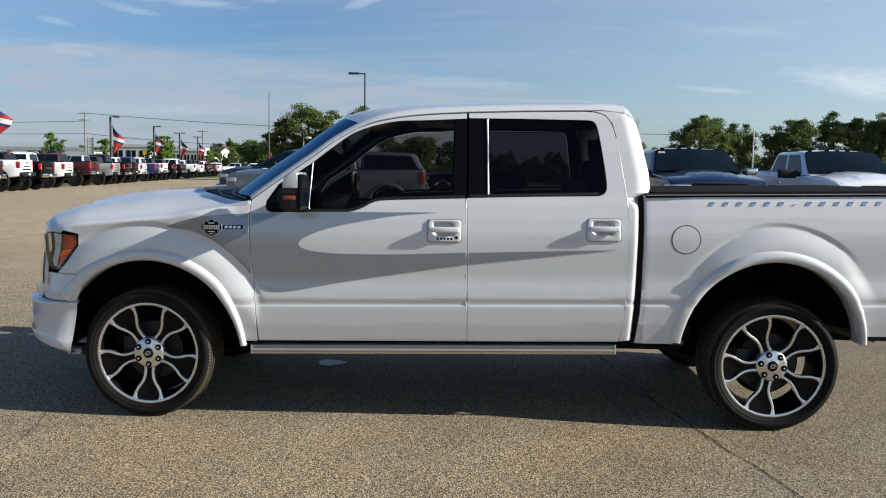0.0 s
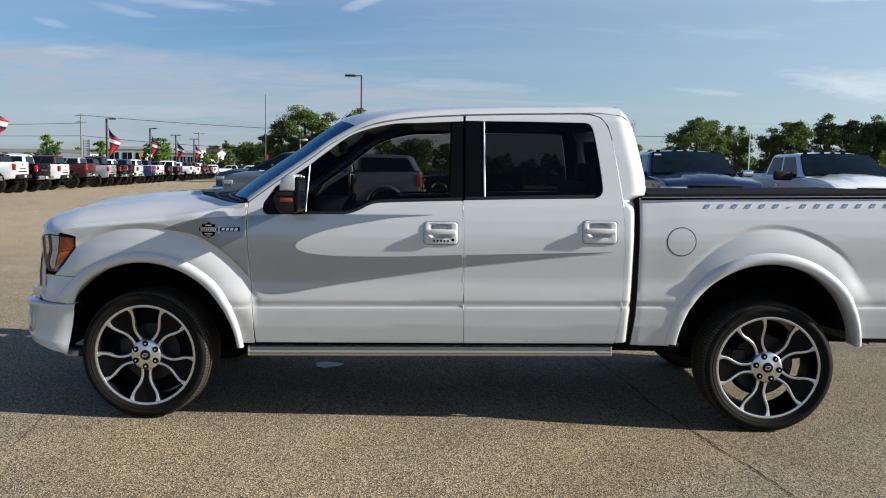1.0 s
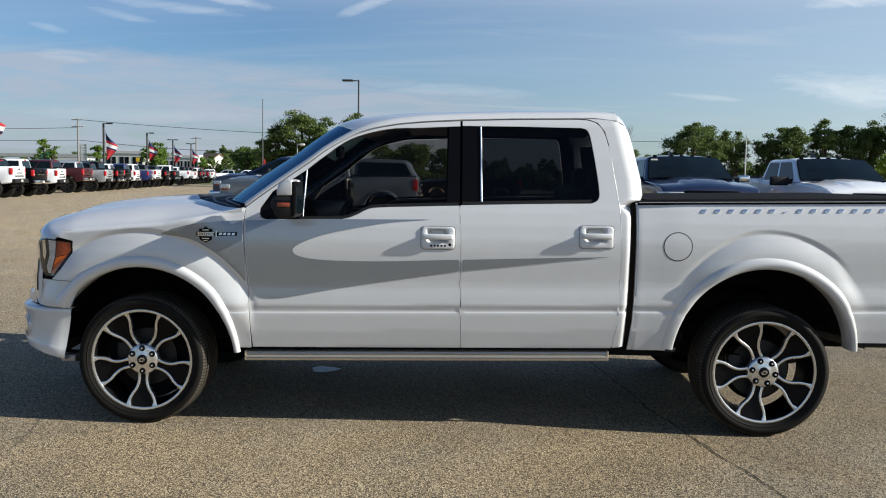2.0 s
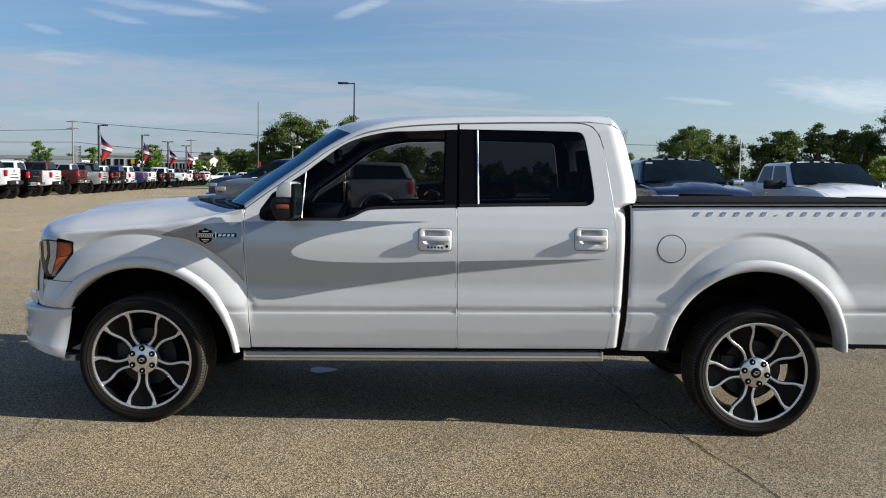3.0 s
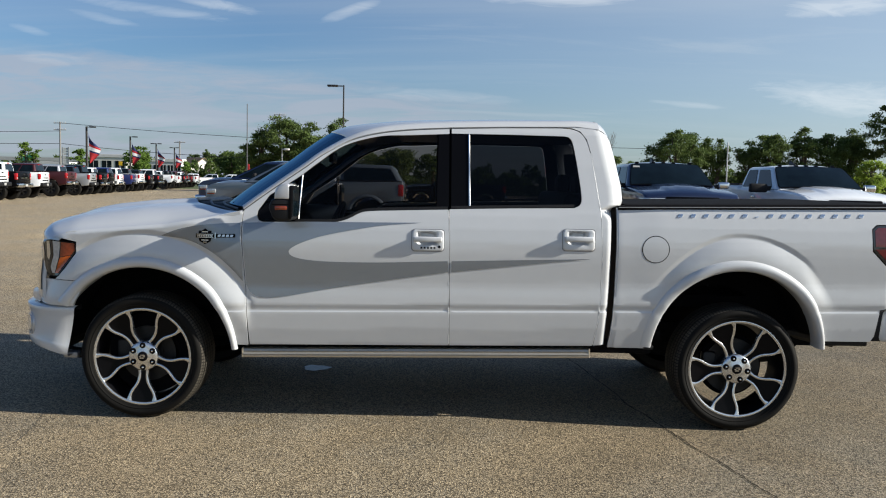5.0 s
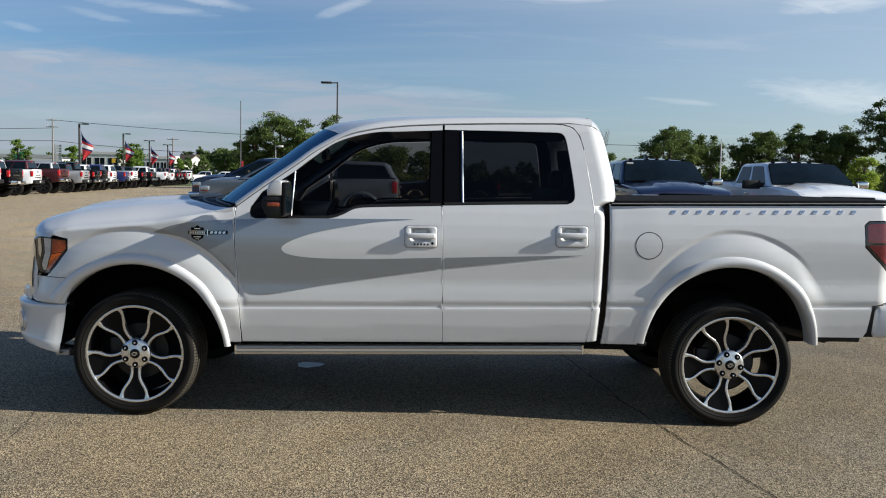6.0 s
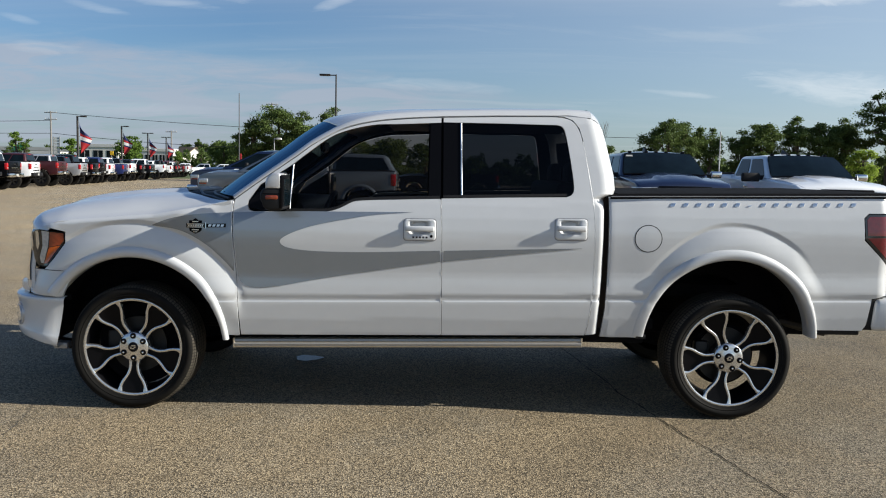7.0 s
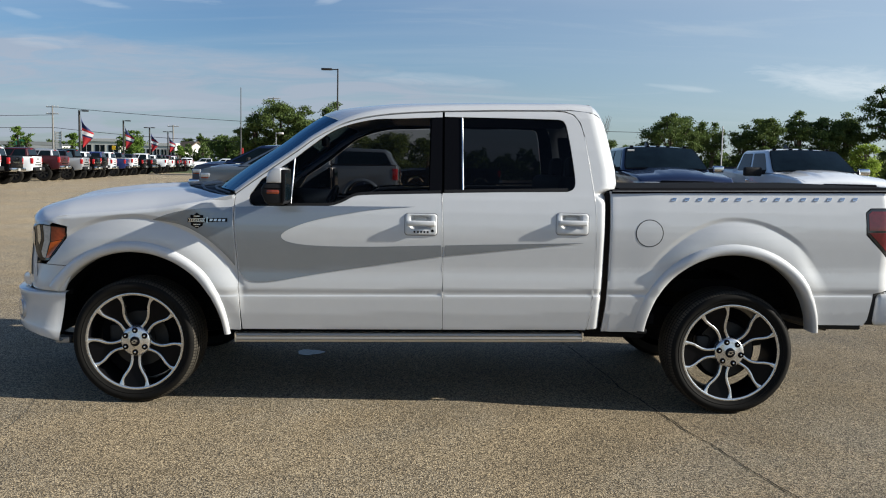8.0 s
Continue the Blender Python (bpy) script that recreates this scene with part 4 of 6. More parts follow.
for side_y in (0.40, 1.05):
    line = [(0.47, side_y, 1.335), (0.52, side_y + 0.05, 1.365), (0.50, side_y + 0.30, 1.392), (0.53, side_y + 0.55, 1.405)]
    part("wiper", swept(bmesh.new(), line, 0.010), BLACK_TRIM, truck, "black wiper arm")
rows = [[(x - 0.012 * abs(w) ** 6 * 8, MID + w * (MID - y), z) for w in [-1 + 2 * k / 16 for k in range(17)]] for z, x, y in ((0.55, 2.86, 0.10), (1.36, 2.868, 0.10), (1.42, 2.925, 0.15), (1.50, 2.93, 0.18), (1.70, 2.890, 0.24), (1.745, 2.888, 0.25))]
part("cab_back", sheet(bmesh.new(), rows), WHITE, truck)
rows = [[(x, y, z) for y in (0.42, 1.0, 1.58)] for z, x in ((1.48, 2.944), (1.70, 2.900), (1.78, 2.880))]
part("rear_window", sheet(bmesh.new(), rows), FAR_GLASS, truck, "dark glass")

# ---- wheels ----
HALF = [(0.080, 0.0255), (0.108, 0.0225), (0.138, 0.0235), (0.165, 0.0305), (0.190, 0.0435), (0.214, 0.0595), (0.238, 0.0715), (0.262, 0.0775), (0.289, 0.0800)]


def wheel_parts(parent, hub, spin, y0, nuts):
    c = (hub[0], y0, hub[1])
    w = new("wheel")
    w.parent = parent
    w.location = c
    tagged(w, "black tyre on a black and machined split-spoke rim")
    o = (0, 0, 0)
    tyre = [(0.302, 0.034), (0.307, 0.022), (0.320, 0.018), (0.324, 0.014), (0.328, 0.016), (0.345, 0.009), (0.362, 0.010), (0.376, 0.017), (0.388, 0.028), (0.396, 0.042), (0.399, 0.054), (0.3935, 0.056), (0.3935, 0.060),
            (0.400, 0.060), (0.401, 0.095), (0.394, 0.097), (0.394, 0.105), (0.402, 0.107), (0.402, 0.145), (0.394, 0.147), (0.394, 0.155), (0.401, 0.157), (0.401, 0.198), (0.394, 0.200), (0.394, 0.208), (0.400, 0.210), (0.400, 0.275), (0.391, 0.303), (0.36, 0.318), (0.30, 0.31)]
    tyre = [(r if r < 0.33 else 0.33 + (r - 0.33) * 0.775, y) for r, y in tyre]
    part("tyre", lathe(bmesh.new(), tyre, o, 72), RUBBER, w, "black rubber tyre", crease=40)
    bm = bmesh.new()
    for k in range(120):
        a = 2 * math.pi * k / 120
        for y0s, y1s, r0, r1 in ((0.0200, 0.034, 0.3815, 0.3935), (0.036, 0.052, 0.3950, 0.4010), (0.062, 0.094, 0.4035, 0.4040), (0.109, 0.143, 0.4045, 0.4045), (0.159, 0.197, 0.4042, 0.4038), (0.212, 0.275, 0.4030, 0.4020)):
            lean = 0.009 if y0s > 0.05 else 0.003
            r0, r1 = 0.33 + (r0 - 0.33) * 0.775 + 0.0004, 0.33 + (r1 - 0.33) * 0.775 + 0.0004
            t = [bm.verts.new((r * math.cos(a + s), y, r * math.sin(a + s))) for s, r, y in
                 ((-0.020 - lean, r0, y0s), (0.020 - lean, r0, y0s), (0.020 + lean, r1, y1s), (-0.020 + lean, r1, y1s))]
            bm.faces.new(t)
    tagged(part("tread_block", bm, TREAD, w), kind="stuff")
    barrel = [(0.303, 0.030), (0.300, 0.036), (0.292, 0.045), (0.286, 0.075), (0.27, 0.12), (0.265, 0.24)]
    part("rim_barrel", lathe(bmesh.new(), barrel, o, 64), BLACK_GLOSS, w, "gloss black barrel", crease=50)
    lip = [(0.288, 0.034), (0.289, 0.028), (0.296, 0.024), (0.303, 0.026), (0.305, 0.034)]
    part("rim_lip", lathe(bmesh.new(), lip, o, 72), MACHINED, w, "machined bright rim edge", crease=50)
    dish = lambda r: 0.030 + 0.030 * (1 - (min(r, 0.29) / 0.29) ** 1.5) * (1 if r > 0.08 else 0.8)
    fine = [tuple(p) for p in curve([(r, h, 0) for r, h in HALF], 4)]
    for k in range(5):
        a = radians(spin + 72 * k)
        ca, sa = math.cos(a), math.sin(a)
        place = lambda r, h, y: (r * ca - h * sa, y, r * sa + h * ca)
        bm = bmesh.new()
        rows = [[place(r, h * s, dish(r) + 0.012) for s in (-1, -0.5, 0, 0.5, 1)] for r, h, _ in fine]
        part("petal", sheet(bm, rows, 0.03, (0, 1, 0)), BLACK_GLOSS, w, "gloss black infill")
        for s in (-1, 1):
            rows = []
            for i, (r, h, _) in enumerate(fine):
                p, q = fine[max(i - 1, 0)], fine[min(i + 1, len(fine) - 1)]
                d = Vector((q[0] - p[0], q[1] - p[1])).normalized()
                wd = 0.0072 + 0.0085 * soft((r - 0.245) / 0.045) + 0.002 * soft((0.11 - r) / 0.03)
                row = []
                for u, y in ((-1, 0.03), (-1, 0.0015), (-0.7, 0.0), (0.7, 0.0), (1, 0.0015), (1, 0.03)):
                    rr, hh = r - d.y * wd * u, h + d.x * wd * u
                    row.append(place(rr, hh * s, dish(r) + y))
                rows.append(row)
            part("spoke", sheet(bmesh.new(), rows), MACHINED, w, "machined silver", crease=45)
    hubp = [(0.0005, 0.034), (0.036, 0.034), (0.040, 0.036), (0.066, 0.0365), (0.084, 0.040), (0.0915, 0.046), (0.0935, 0.075)]
    part("hub_face", lathe(bmesh.new(), hubp, o, 40), MACHINED, w, "brushed silver hub", crease=50)
    part("centre_cap", lathe(bmesh.new(), [(0.0005, 0.026), (0.024, 0.027), (0.030, 0.031), (0.033, 0.040)], o, 32), BLACK_GLOSS, w, "black cap with a pale crest")
    bm = bmesh.new()
    for x0, z0, x1, z1 in ((-0.016, -0.012, 0.010, -0.006), (-0.010, 0.006, 0.016, 0.012), (-0.018, -0.003, -0.006, 0.003), (0.006, -0.003, 0.018, 0.003)):
        box(bm, x0, x1, 0.0245, 0.0275, z0, z1)
    part("crest", bm, SATIN, w, "pale crest")
    for k in range(6):
        a = radians(spin + nuts + 60 * k)
        x, z = 0.0685 * math.cos(a), 0.0685 * math.sin(a)
        bm = tube(bmesh.new(), (x, 0.0345, z), (x, 0.052, z), 0.0180, sides=16)
        part("nut_seat", bm, BLACK_TRIM, w)
        bm = bmesh.new()
        lathe(bm, [(0.0005, 0.026), (0.006, 0.028), (0.0085, 0.033), (0.0095, 0.050)], (x, 0, z), 6)
        part("lug_nut", bm, CHROME, w, "dark chrome nut")
    part("brake_disc", lathe(bmesh.new(), [(0.0005, 0.13), (0.09, 0.13), (0.095, 0.14), (0.175, 0.14), (0.175, 0.165), (0.02, 0.165)], o, 40), RUSTY, w, "worn steel brake disc")
    bm = bmesh.new()
    box(bm, -0.19, -0.10, 0.115, 0.19, -0.06, 0.09, 0.02)
    part("brake_caliper", bm, RUSTY, w, "grey brake caliper")
    return w


for hub, spin, nuts in ((HUB_F, 268.5, 2), (HUB_R, 256.5, 33)):
    w = wheel_parts(truck, hub, spin, 0.012, nuts)
    # dark discs added to hide bright ground seen through the wheels
    if hub is HUB_F:
        part("dust_shield", lathe(bmesh.new(), [(0.05, 0.175), (0.255, 0.175), (0.262, 0.19), (0.05, 0.195)], (0, 0, 0), 40), UNDER, w, "black disc added behind the spokes")
    else:
        part("dust_shield", lathe(bmesh.new(), [(0.05, 0.175), (0.195, 0.175), (0.20, 0.19), (0.05, 0.195)], (0, 0, 0), 40), UNDER, w, "black disc added behind the spokes")
    far_w = new("wheel")
    far_w.parent = truck
    far_w.matrix_basis = pose(hub[0], 1.988, hub[1], 0, 0, 180)
    tagged(far_w, "black tyre on a black and machined split-spoke rim")
    for ob in list(w.children):
        c2 = ob.copy()
        scene.collection.objects.link(c2)
        c2.parent = far_w
    part("brake_backing", lathe(bmesh.new(), [(0.02, 0.20), (0.268, 0.20), (0.272, 0.215), (0.02, 0.22)], (0, 0, 0), 32), UNDER, far_w, "black disc added to close the far wheel")

# ---- step boards, underside ----
for far in (False, True):
    bm = bmesh.new()
    rows = []
    for i in range(2):
        x, up = ((0.612, 0.0), (2.760, 0.041))[i]
        rows.append([(x, y + 0.064, z + up - 0.004) for y, z in ((0.14, 0.44), (0.05, 0.452), (0.030, 0.450), (0.014, 0.444), (0.008, 0.432), (0.012, 0.427), (0.006, 0.423), (0.002, 0.413), (0.008, 0.408),
                                                 (0.004, 0.403), (0.006, 0.394), (0.018, 0.390), (0.14, 0.394))])
    step = part("side_step", mirrored(sheet(bm, rows), far), BOARD, truck, "ribbed aluminium running board", crease=25)
    for x, up in ((0.606, 0.0), (2.762, 0.041)):
        part("end_cap", mirrored(boxed(x - 0.005, x + 0.006, 0.068, 0.20, 0.388 + up, 0.448 + up, 0.003, 1), far), BOARD, step, "aluminium end cap")
    for x in (0.95, 2.35):
        part("step_bracket", mirrored(boxed(x - 0.06, x + 0.06, 0.10, 0.45, 0.43, 0.47, 0.01), far), UNDER, step, "black bracket")
    part("frame_rail", mirrored(boxed(-0.62, 4.5, 0.50, 0.58, 0.46, 0.60, 0.01), far), UNDER, truck, "black chassis rail")
# plain floor, engine and bed boxes, placed to block light under the body
part("floor_pan", boxed(0.60, 2.88, 0.14, 1.86, 0.53, 0.58), UNDER, truck, "black floor pan")
part("under_rail", boxed(2.70, 3.16, 0.13, 0.22, 0.452, 0.52, 0.01), UNDER, truck, "black under rail")
# box added to block a sun leak between cab and bed
part("cab_mount", boxed(2.84, 3.22, 0.15, 1.85, 0.54, 0.60), UNDER, truck, "black box against sun leaks under the cab-bed gap")
part("engine_block", boxed(-0.66, 0.62, 0.56, 1.44, 0.42, 1.08, 0.05), UNDER, truck, "dark engine and sump")
part("bed_floor", boxed(2.92, 4.52, 0.53, 1.47, 0.70, 0.78), UNDER, truck, "black bed floor")
for far in (False, True):
    part("bed_wall", mirrored(boxed(2.92, 4.50, 0.13, 0.17, 1.0, 1.37), far), UNDER, truck, "black bed lining")
    # unseen boxes added to stop sunlight leaking through the wheel wells
    part("muffler_shield", mirrored(boxed(2.95, 3.12, 0.10, 0.53, 0.56, 1.33), far), UNDER, truck, "")
    part("tail_shield", mirrored(boxed(4.20, 4.50, 0.13, 0.53, 0.62, 1.30), far), UNDER, truck, "")
    part("fire_wall", mirrored(boxed(0.575, 0.66, 0.11, 0.56, 0.48, 1.20), far), UNDER, truck, "")
    part("nose_shield", mirrored(boxed(-0.64, -0.54, 0.20, 0.56, 0.45, 1.0), far), UNDER, truck, "")
part("rear_axle", tube(bmesh.new(), (3.67, 0.20, 0.40), (3.67, 1.80, 0.40), 0.05), UNDER, truck, "dark axle tube")
part("differential", lathe(bmesh.new(), [(0.0005, -0.14), (0.10, -0.10), (0.16, 0.0), (0.10, 0.10), (0.0005, 0.14)], (3.67, 1.0, 0.40), 20), UNDER, truck, "dark differential")
part("exhaust_pipe", swept(bmesh.new(), [(0.7, 0.75, 0.46), (2.4, 0.72, 0.46), (3.2, 0.70, 0.50), (3.9, 0.62, 0.60), (4.45, 0.45, 0.50)], 0.04, 10), RUSTY, truck, "steel exhaust pipe")
part("spare_tyre", lathe(bmesh.new(), [(0.18, -0.1), (0.36, -0.1), (0.39, 0.0), (0.36, 0.1), (0.18, 0.1)], (4.12, 1.0, 0.62), 24, True), RUBBER, truck)
for v in truck.children[-1].data.vertices:
    d = v.co - Vector((4.12, 1.0, 0.62))
    v.co = Vector((4.12 + d.x, 1.0 + d.z, 0.62 + d.y))

# ---- bed top, tail ----
for far in (False, True):
    rows = [[(x, y, z + (x - 2.9) * 0.0205) for y, z in ((0.060, 1.355), (0.050, 1.367), (0.050, 1.376), (0.056, 1.380), (0.115, 1.381), (0.13, 1.375))] for x in (2.905, 3.7, 4.64)]
    part("bed_rail_cap", mirrored(sheet(bmesh.new(), rows), far), VINYL, truck, "black bed rail cap")
# grey bar added to paint the highlight along the rail cap's lip
for far in (False, True):
    strip = [(x, 0.0488, 1.3705 + (x - 2.9) * 0.0205) for x in (2.91, 3.7, 4.63)]
    part("rail_strip", mirrored(swept(bmesh.new(), strip, 0.0028, 6), far), GALV, truck, "thin grey bar painting the rail cap's highlight")
bm = bmesh.new()
rows = [[(x, y, z + (x - 2.9) * 0.0205) for y, z in ((0.085, 1.376), (0.080, 1.380), (0.082, 1.386), (0.092, 1.388), (0.40, 1.389), (1.0, 1.390), (1.60, 1.389), (1.908, 1.388), (1.918, 1.386), (1.920, 1.380), (1.915, 1.376))]
        for x in (2.955, 3.3, 3.9, 4.65)]
part("tonneau_cover", sheet(bm, rows, 0.0), VINYL, truck, "black folding bed cover")
part("tailgate", boxed(4.640, 4.685, 0.115, 1.885, 0.78, 1.41, 0.012), WHITE, truck)
# box added to block sunlight leaking between bumper and tailgate
part("rear_sill", boxed(4.48, 4.72, 0.13, 1.87, 0.60, 0.82), UNDER, truck, "black box against sun leaks over the rear bumper")
for far in (False, True):
    panel("tail_lamp", [(4.457, 1.268), (4.486, 1.294), (4.645, 1.297), (4.645, 0.960), (4.464, 1.140)], SMOKE_LENS, truck, "dark-rimmed red tail lamp", push=-0.0005, depth=0.10, far=far, step=0.02)
    lamp = truck.children[-1]
    panel("red_lens", [(4.470, 1.262), (4.490, 1.281), (4.644, 1.283), (4.644, 1.165), (4.475, 1.165)], RED_LENS, lamp, "red", push=-0.003, depth=0.006, far=far, step=0.02)
    panel("red_lens", [(4.476, 1.150), (4.644, 1.153), (4.644, 0.985)], RED_LENS, lamp, "red", push=-0.003, depth=0.006, far=far, step=0.02)
    bm = mirrored(boxed(4.645, 4.70, 0.12, 0.26, 0.97, 1.295, 0.012), far)
    part("lens_return", bm, RED_LENS, lamp, "red")
    bm = boxed(4.546, 4.88, 0.038, 0.40, 0.572, 0.775, 0.032, 3)
    for v in bm.verts:
        v.co.x += 0.10 * (v.co.z - 0.572) * max(0.0, (4.75 - v.co.x) / 0.2)
    part("bumper_end", mirrored(bm, far), WHITE, truck, "white rear bumper end")
    part("bumper_joint", mirrored(boxed(4.50, 4.62, 0.062, 0.2, 0.575, 0.788, 0.012), far), PLASTIC, truck, "dark gap piece")
    part("arch_trim", mirrored(boxed(3.095, 3.160, 0.060, 0.13, 0.492, 0.520, 0.006), far), PLASTIC, truck, "black arch foot")
    part("mud_trim", mirrored(boxed(4.18, 4.49, 0.075, 0.12, 0.54, 0.585, 0.01), far), PLASTIC, truck, "black lower trim")
bumper_r = part("rear_bumper", boxed(4.70, 4.90, 0.30, 1.70, 0.56, 0.78, 0.03), WHITE, truck)
part("plate", boxed(4.895, 4.906, 0.85, 1.15, 0.62, 0.74), PLATE, bumper_r, "pale plate")

# ---- handles, filler cap, badges, mirrors ----
def rounded(cx, cz, w, h, r, n=9):
    """A rounded rectangle in x and z."""
    return [(cx + sx * (w - r) + r * math.cos(radians(a0 + 90 * k / (n - 1))), cz + sz * (h - r) + r * math.sin(radians(a0 + 90 * k / (n - 1))))
            for sx, sz, a0 in ((1, 1, 0), (-1, 1, 90), (-1, -1, 180), (1, -1, 270)) for k in range(n)]


def bezel(cx, cz):
    """The raised plate round a door handle, open over the finger cup."""
    rows = []
    for grow, d, hole in ((0.0, 0.004, 0), (-0.001, -0.004, 0), (-0.004, -0.0075, 0), (-0.009, -0.0085, 0), (0.010, -0.0080, 1), (0.004, -0.0060, 1), (0.0, 0.002, 1), (-0.003, 0.012, 1)):
        loop = rounded(cx - 0.004, cz + 0.013, 0.058 + grow, 0.041 + grow, 0.020) if hole else rounded(cx, cz, 0.098 + grow, 0.065 + grow, 0.020)
        rows.append([(x, side(x, z) + d, z) for x, z in loop + loop[:1]])
    return sheet(bmesh.new(), rows)


def prism(profile, y0, y1, bevel=0.01, seg=3):
    """A profile in x and z drawn out along y, with rounded rims."""
    bm = bmesh.new()
    f = bm.faces.new([bm.verts.new((x, y0, z)) for x, z in profile])
    for g in bmesh.ops.extrude_face_region(bm, geom=[f])["geom"]:
        if isinstance(g, bmesh.types.BMVert):
            g.co.y = y1
    rim = [ed for ed in bm.edges if abs(ed.verts[0].co.y - ed.verts[1].co.y) < 1e-6]
    bmesh.ops.bevel(bm, geom=rim, offset=bevel, segments=seg, profile=0.5, affect="EDGES")
    return bm


for far in (False, True):
    for ob, (cx, cz) in zip(parts[far], HANDLES):
        y = side(cx, cz)
        # flat grey ring on the skin, the shut line's shade put into its colour
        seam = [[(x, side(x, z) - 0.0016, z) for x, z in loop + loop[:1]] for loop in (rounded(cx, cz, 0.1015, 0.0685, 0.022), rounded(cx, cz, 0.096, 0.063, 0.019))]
        part("handle_seam", mirrored(sheet(bmesh.new(), seam), far), SHUT_LINE, ob, "grey strip painting the shut line's shade round the handle")
        bz = part("handle_bezel", mirrored(bezel(cx, cz), far), WHITE, ob, "white bezel round a finger cup", crease=50)
        part("pull_handle", mirrored(boxed(cx - 0.088, cx + 0.088, y - 0.038, y - 0.018, cz - 0.009, cz + 0.024, 0.0095, 3), far), WHITE, bz, "white pull handle")
        for d in (-0.075, 0.070):
            part("handle_post", mirrored(boxed(cx + d - 0.010, cx + d + 0.010, y - 0.03, y, cz - 0.006, cz + 0.022, 0.003, 1), far), WHITE, bz)
        if ob is parts[far][0] and not far:
            for k in range(5):
                part("keypad_button", boxed(cx - 0.046 + 0.020 * k, cx - 0.031 + 0.020 * k, y - 0.0110, y, cz - 0.053, cz - 0.038, 0.002, 1), BLACK_TRIM, bz, "black keypad button")
            part("key_lock", tube(bmesh.new(), (cx + 0.070, y - 0.011, cz - 0.038), (cx + 0.070, y, cz - 0.038), 0.009, sides=14), BLACK_TRIM, bz, "black key lock")
panel("filler_ring", arc((3.140, 1.120), 0.0840, 0, 360, 40)[:-1], UNDER, truck, "dark shut line", surf=bed_face, push=-0.0008, depth=0, step=0.02)
panel("filler_flap", arc((3.140, 1.120), 0.0790, 0, 360, 40)[:-1], WHITE, truck, "round white fuel flap", surf=bed_face, push=-0.0014, depth=0.003, step=0.02)
SHIELD = [(0.335, 1.158), (0.352, 1.160), (0.352, 1.176), (0.372, 1.176), (0.390, 1.190), (0.408, 1.176), (0.428, 1.176), (0.428, 1.160), (0.446, 1.158), (0.446, 1.132), (0.428, 1.130), (0.424, 1.112), (0.390, 1.094),
          (0.356, 1.112), (0.352, 1.130), (0.335, 1.132)]
plate = panel("badge_plate", SHIELD, BLACK_TRIM, truck, "black and silver shield badge", push=-0.006, depth=0.007, step=0.02)
for x0, x1, z0, z1 in ((0.340, 0.441, 1.1525, 1.1565), (0.340, 0.441, 1.1335, 1.1375), (0.372, 0.408, 1.166, 1.172), (0.368, 0.412, 1.116, 1.122), (0.378, 0.402, 1.104, 1.109)):
    panel("badge_bar", [(x0, z0), (x1, z0), (x1, z1), (x0, z1)], SATIN, plate, "silver", push=-0.009, depth=0.004, step=0.02)
for k in range(9):
    x = 0.345 + 0.0105 * k
    panel("badge_bar", [(x, 1.1395), (x + 0.0065, 1.1395), (x + 0.0065, 1.1505), (x, 1.1505)], SATIN, plate, "silver", push=-0.009, depth=0.004, step=0.02)
plate = panel("badge_plate", [(0.452, 1.134), (0.572, 1.138), (0.572, 1.160), (0.452, 1.156)], BLACK_TRIM, truck, "black and silver bar badge", push=-0.006, depth=0.007, step=0.02)
panel("badge_bar", [(0.449, 1.128), (0.4545, 1.128), (0.4545, 1.165), (0.449, 1.165)], CHROME, plate, "chrome", push=-0.009, depth=0.004, step=0.02)
for k in range(4):
    x = 0.466 + 0.025 * k
    panel("badge_bar", [(x, 1.140), (x + 0.017, 1.1405), (x + 0.021, 1.1545), (x + 0.004, 1.154)], SATIN, plate, "silver", push=-0.009, depth=0.004, step=0.02)
# raised chrome marks along the bed side, drawn as plain slanted blocks
for k in range(15):
    x = 3.268 + 0.0788 * k
    z = 1.318 + RAKE * 1.05 * (x - 3.27)
    w, h = (0.026, 0.020) if k != 6 else (0.018, 0.007)
    mark = panel("bed_mark", [(x, z), (x + w, z), (x + w + 0.010, z + h), (x + 0.012, z + h)], CHROME, truck, "small slanted chrome mark", push=-0.004, depth=0.005, step=0.03)
    panel("mark_inset", [(x + 0.010, z + 0.008), (x + w - 0.006, z + 0.008), (x + w - 0.001, z + h - 0.007), (x + 0.015, z + h - 0.007)], STRIPE, mark, "", push=-0.0052, depth=0.001, step=0.03) if k != 6 else None

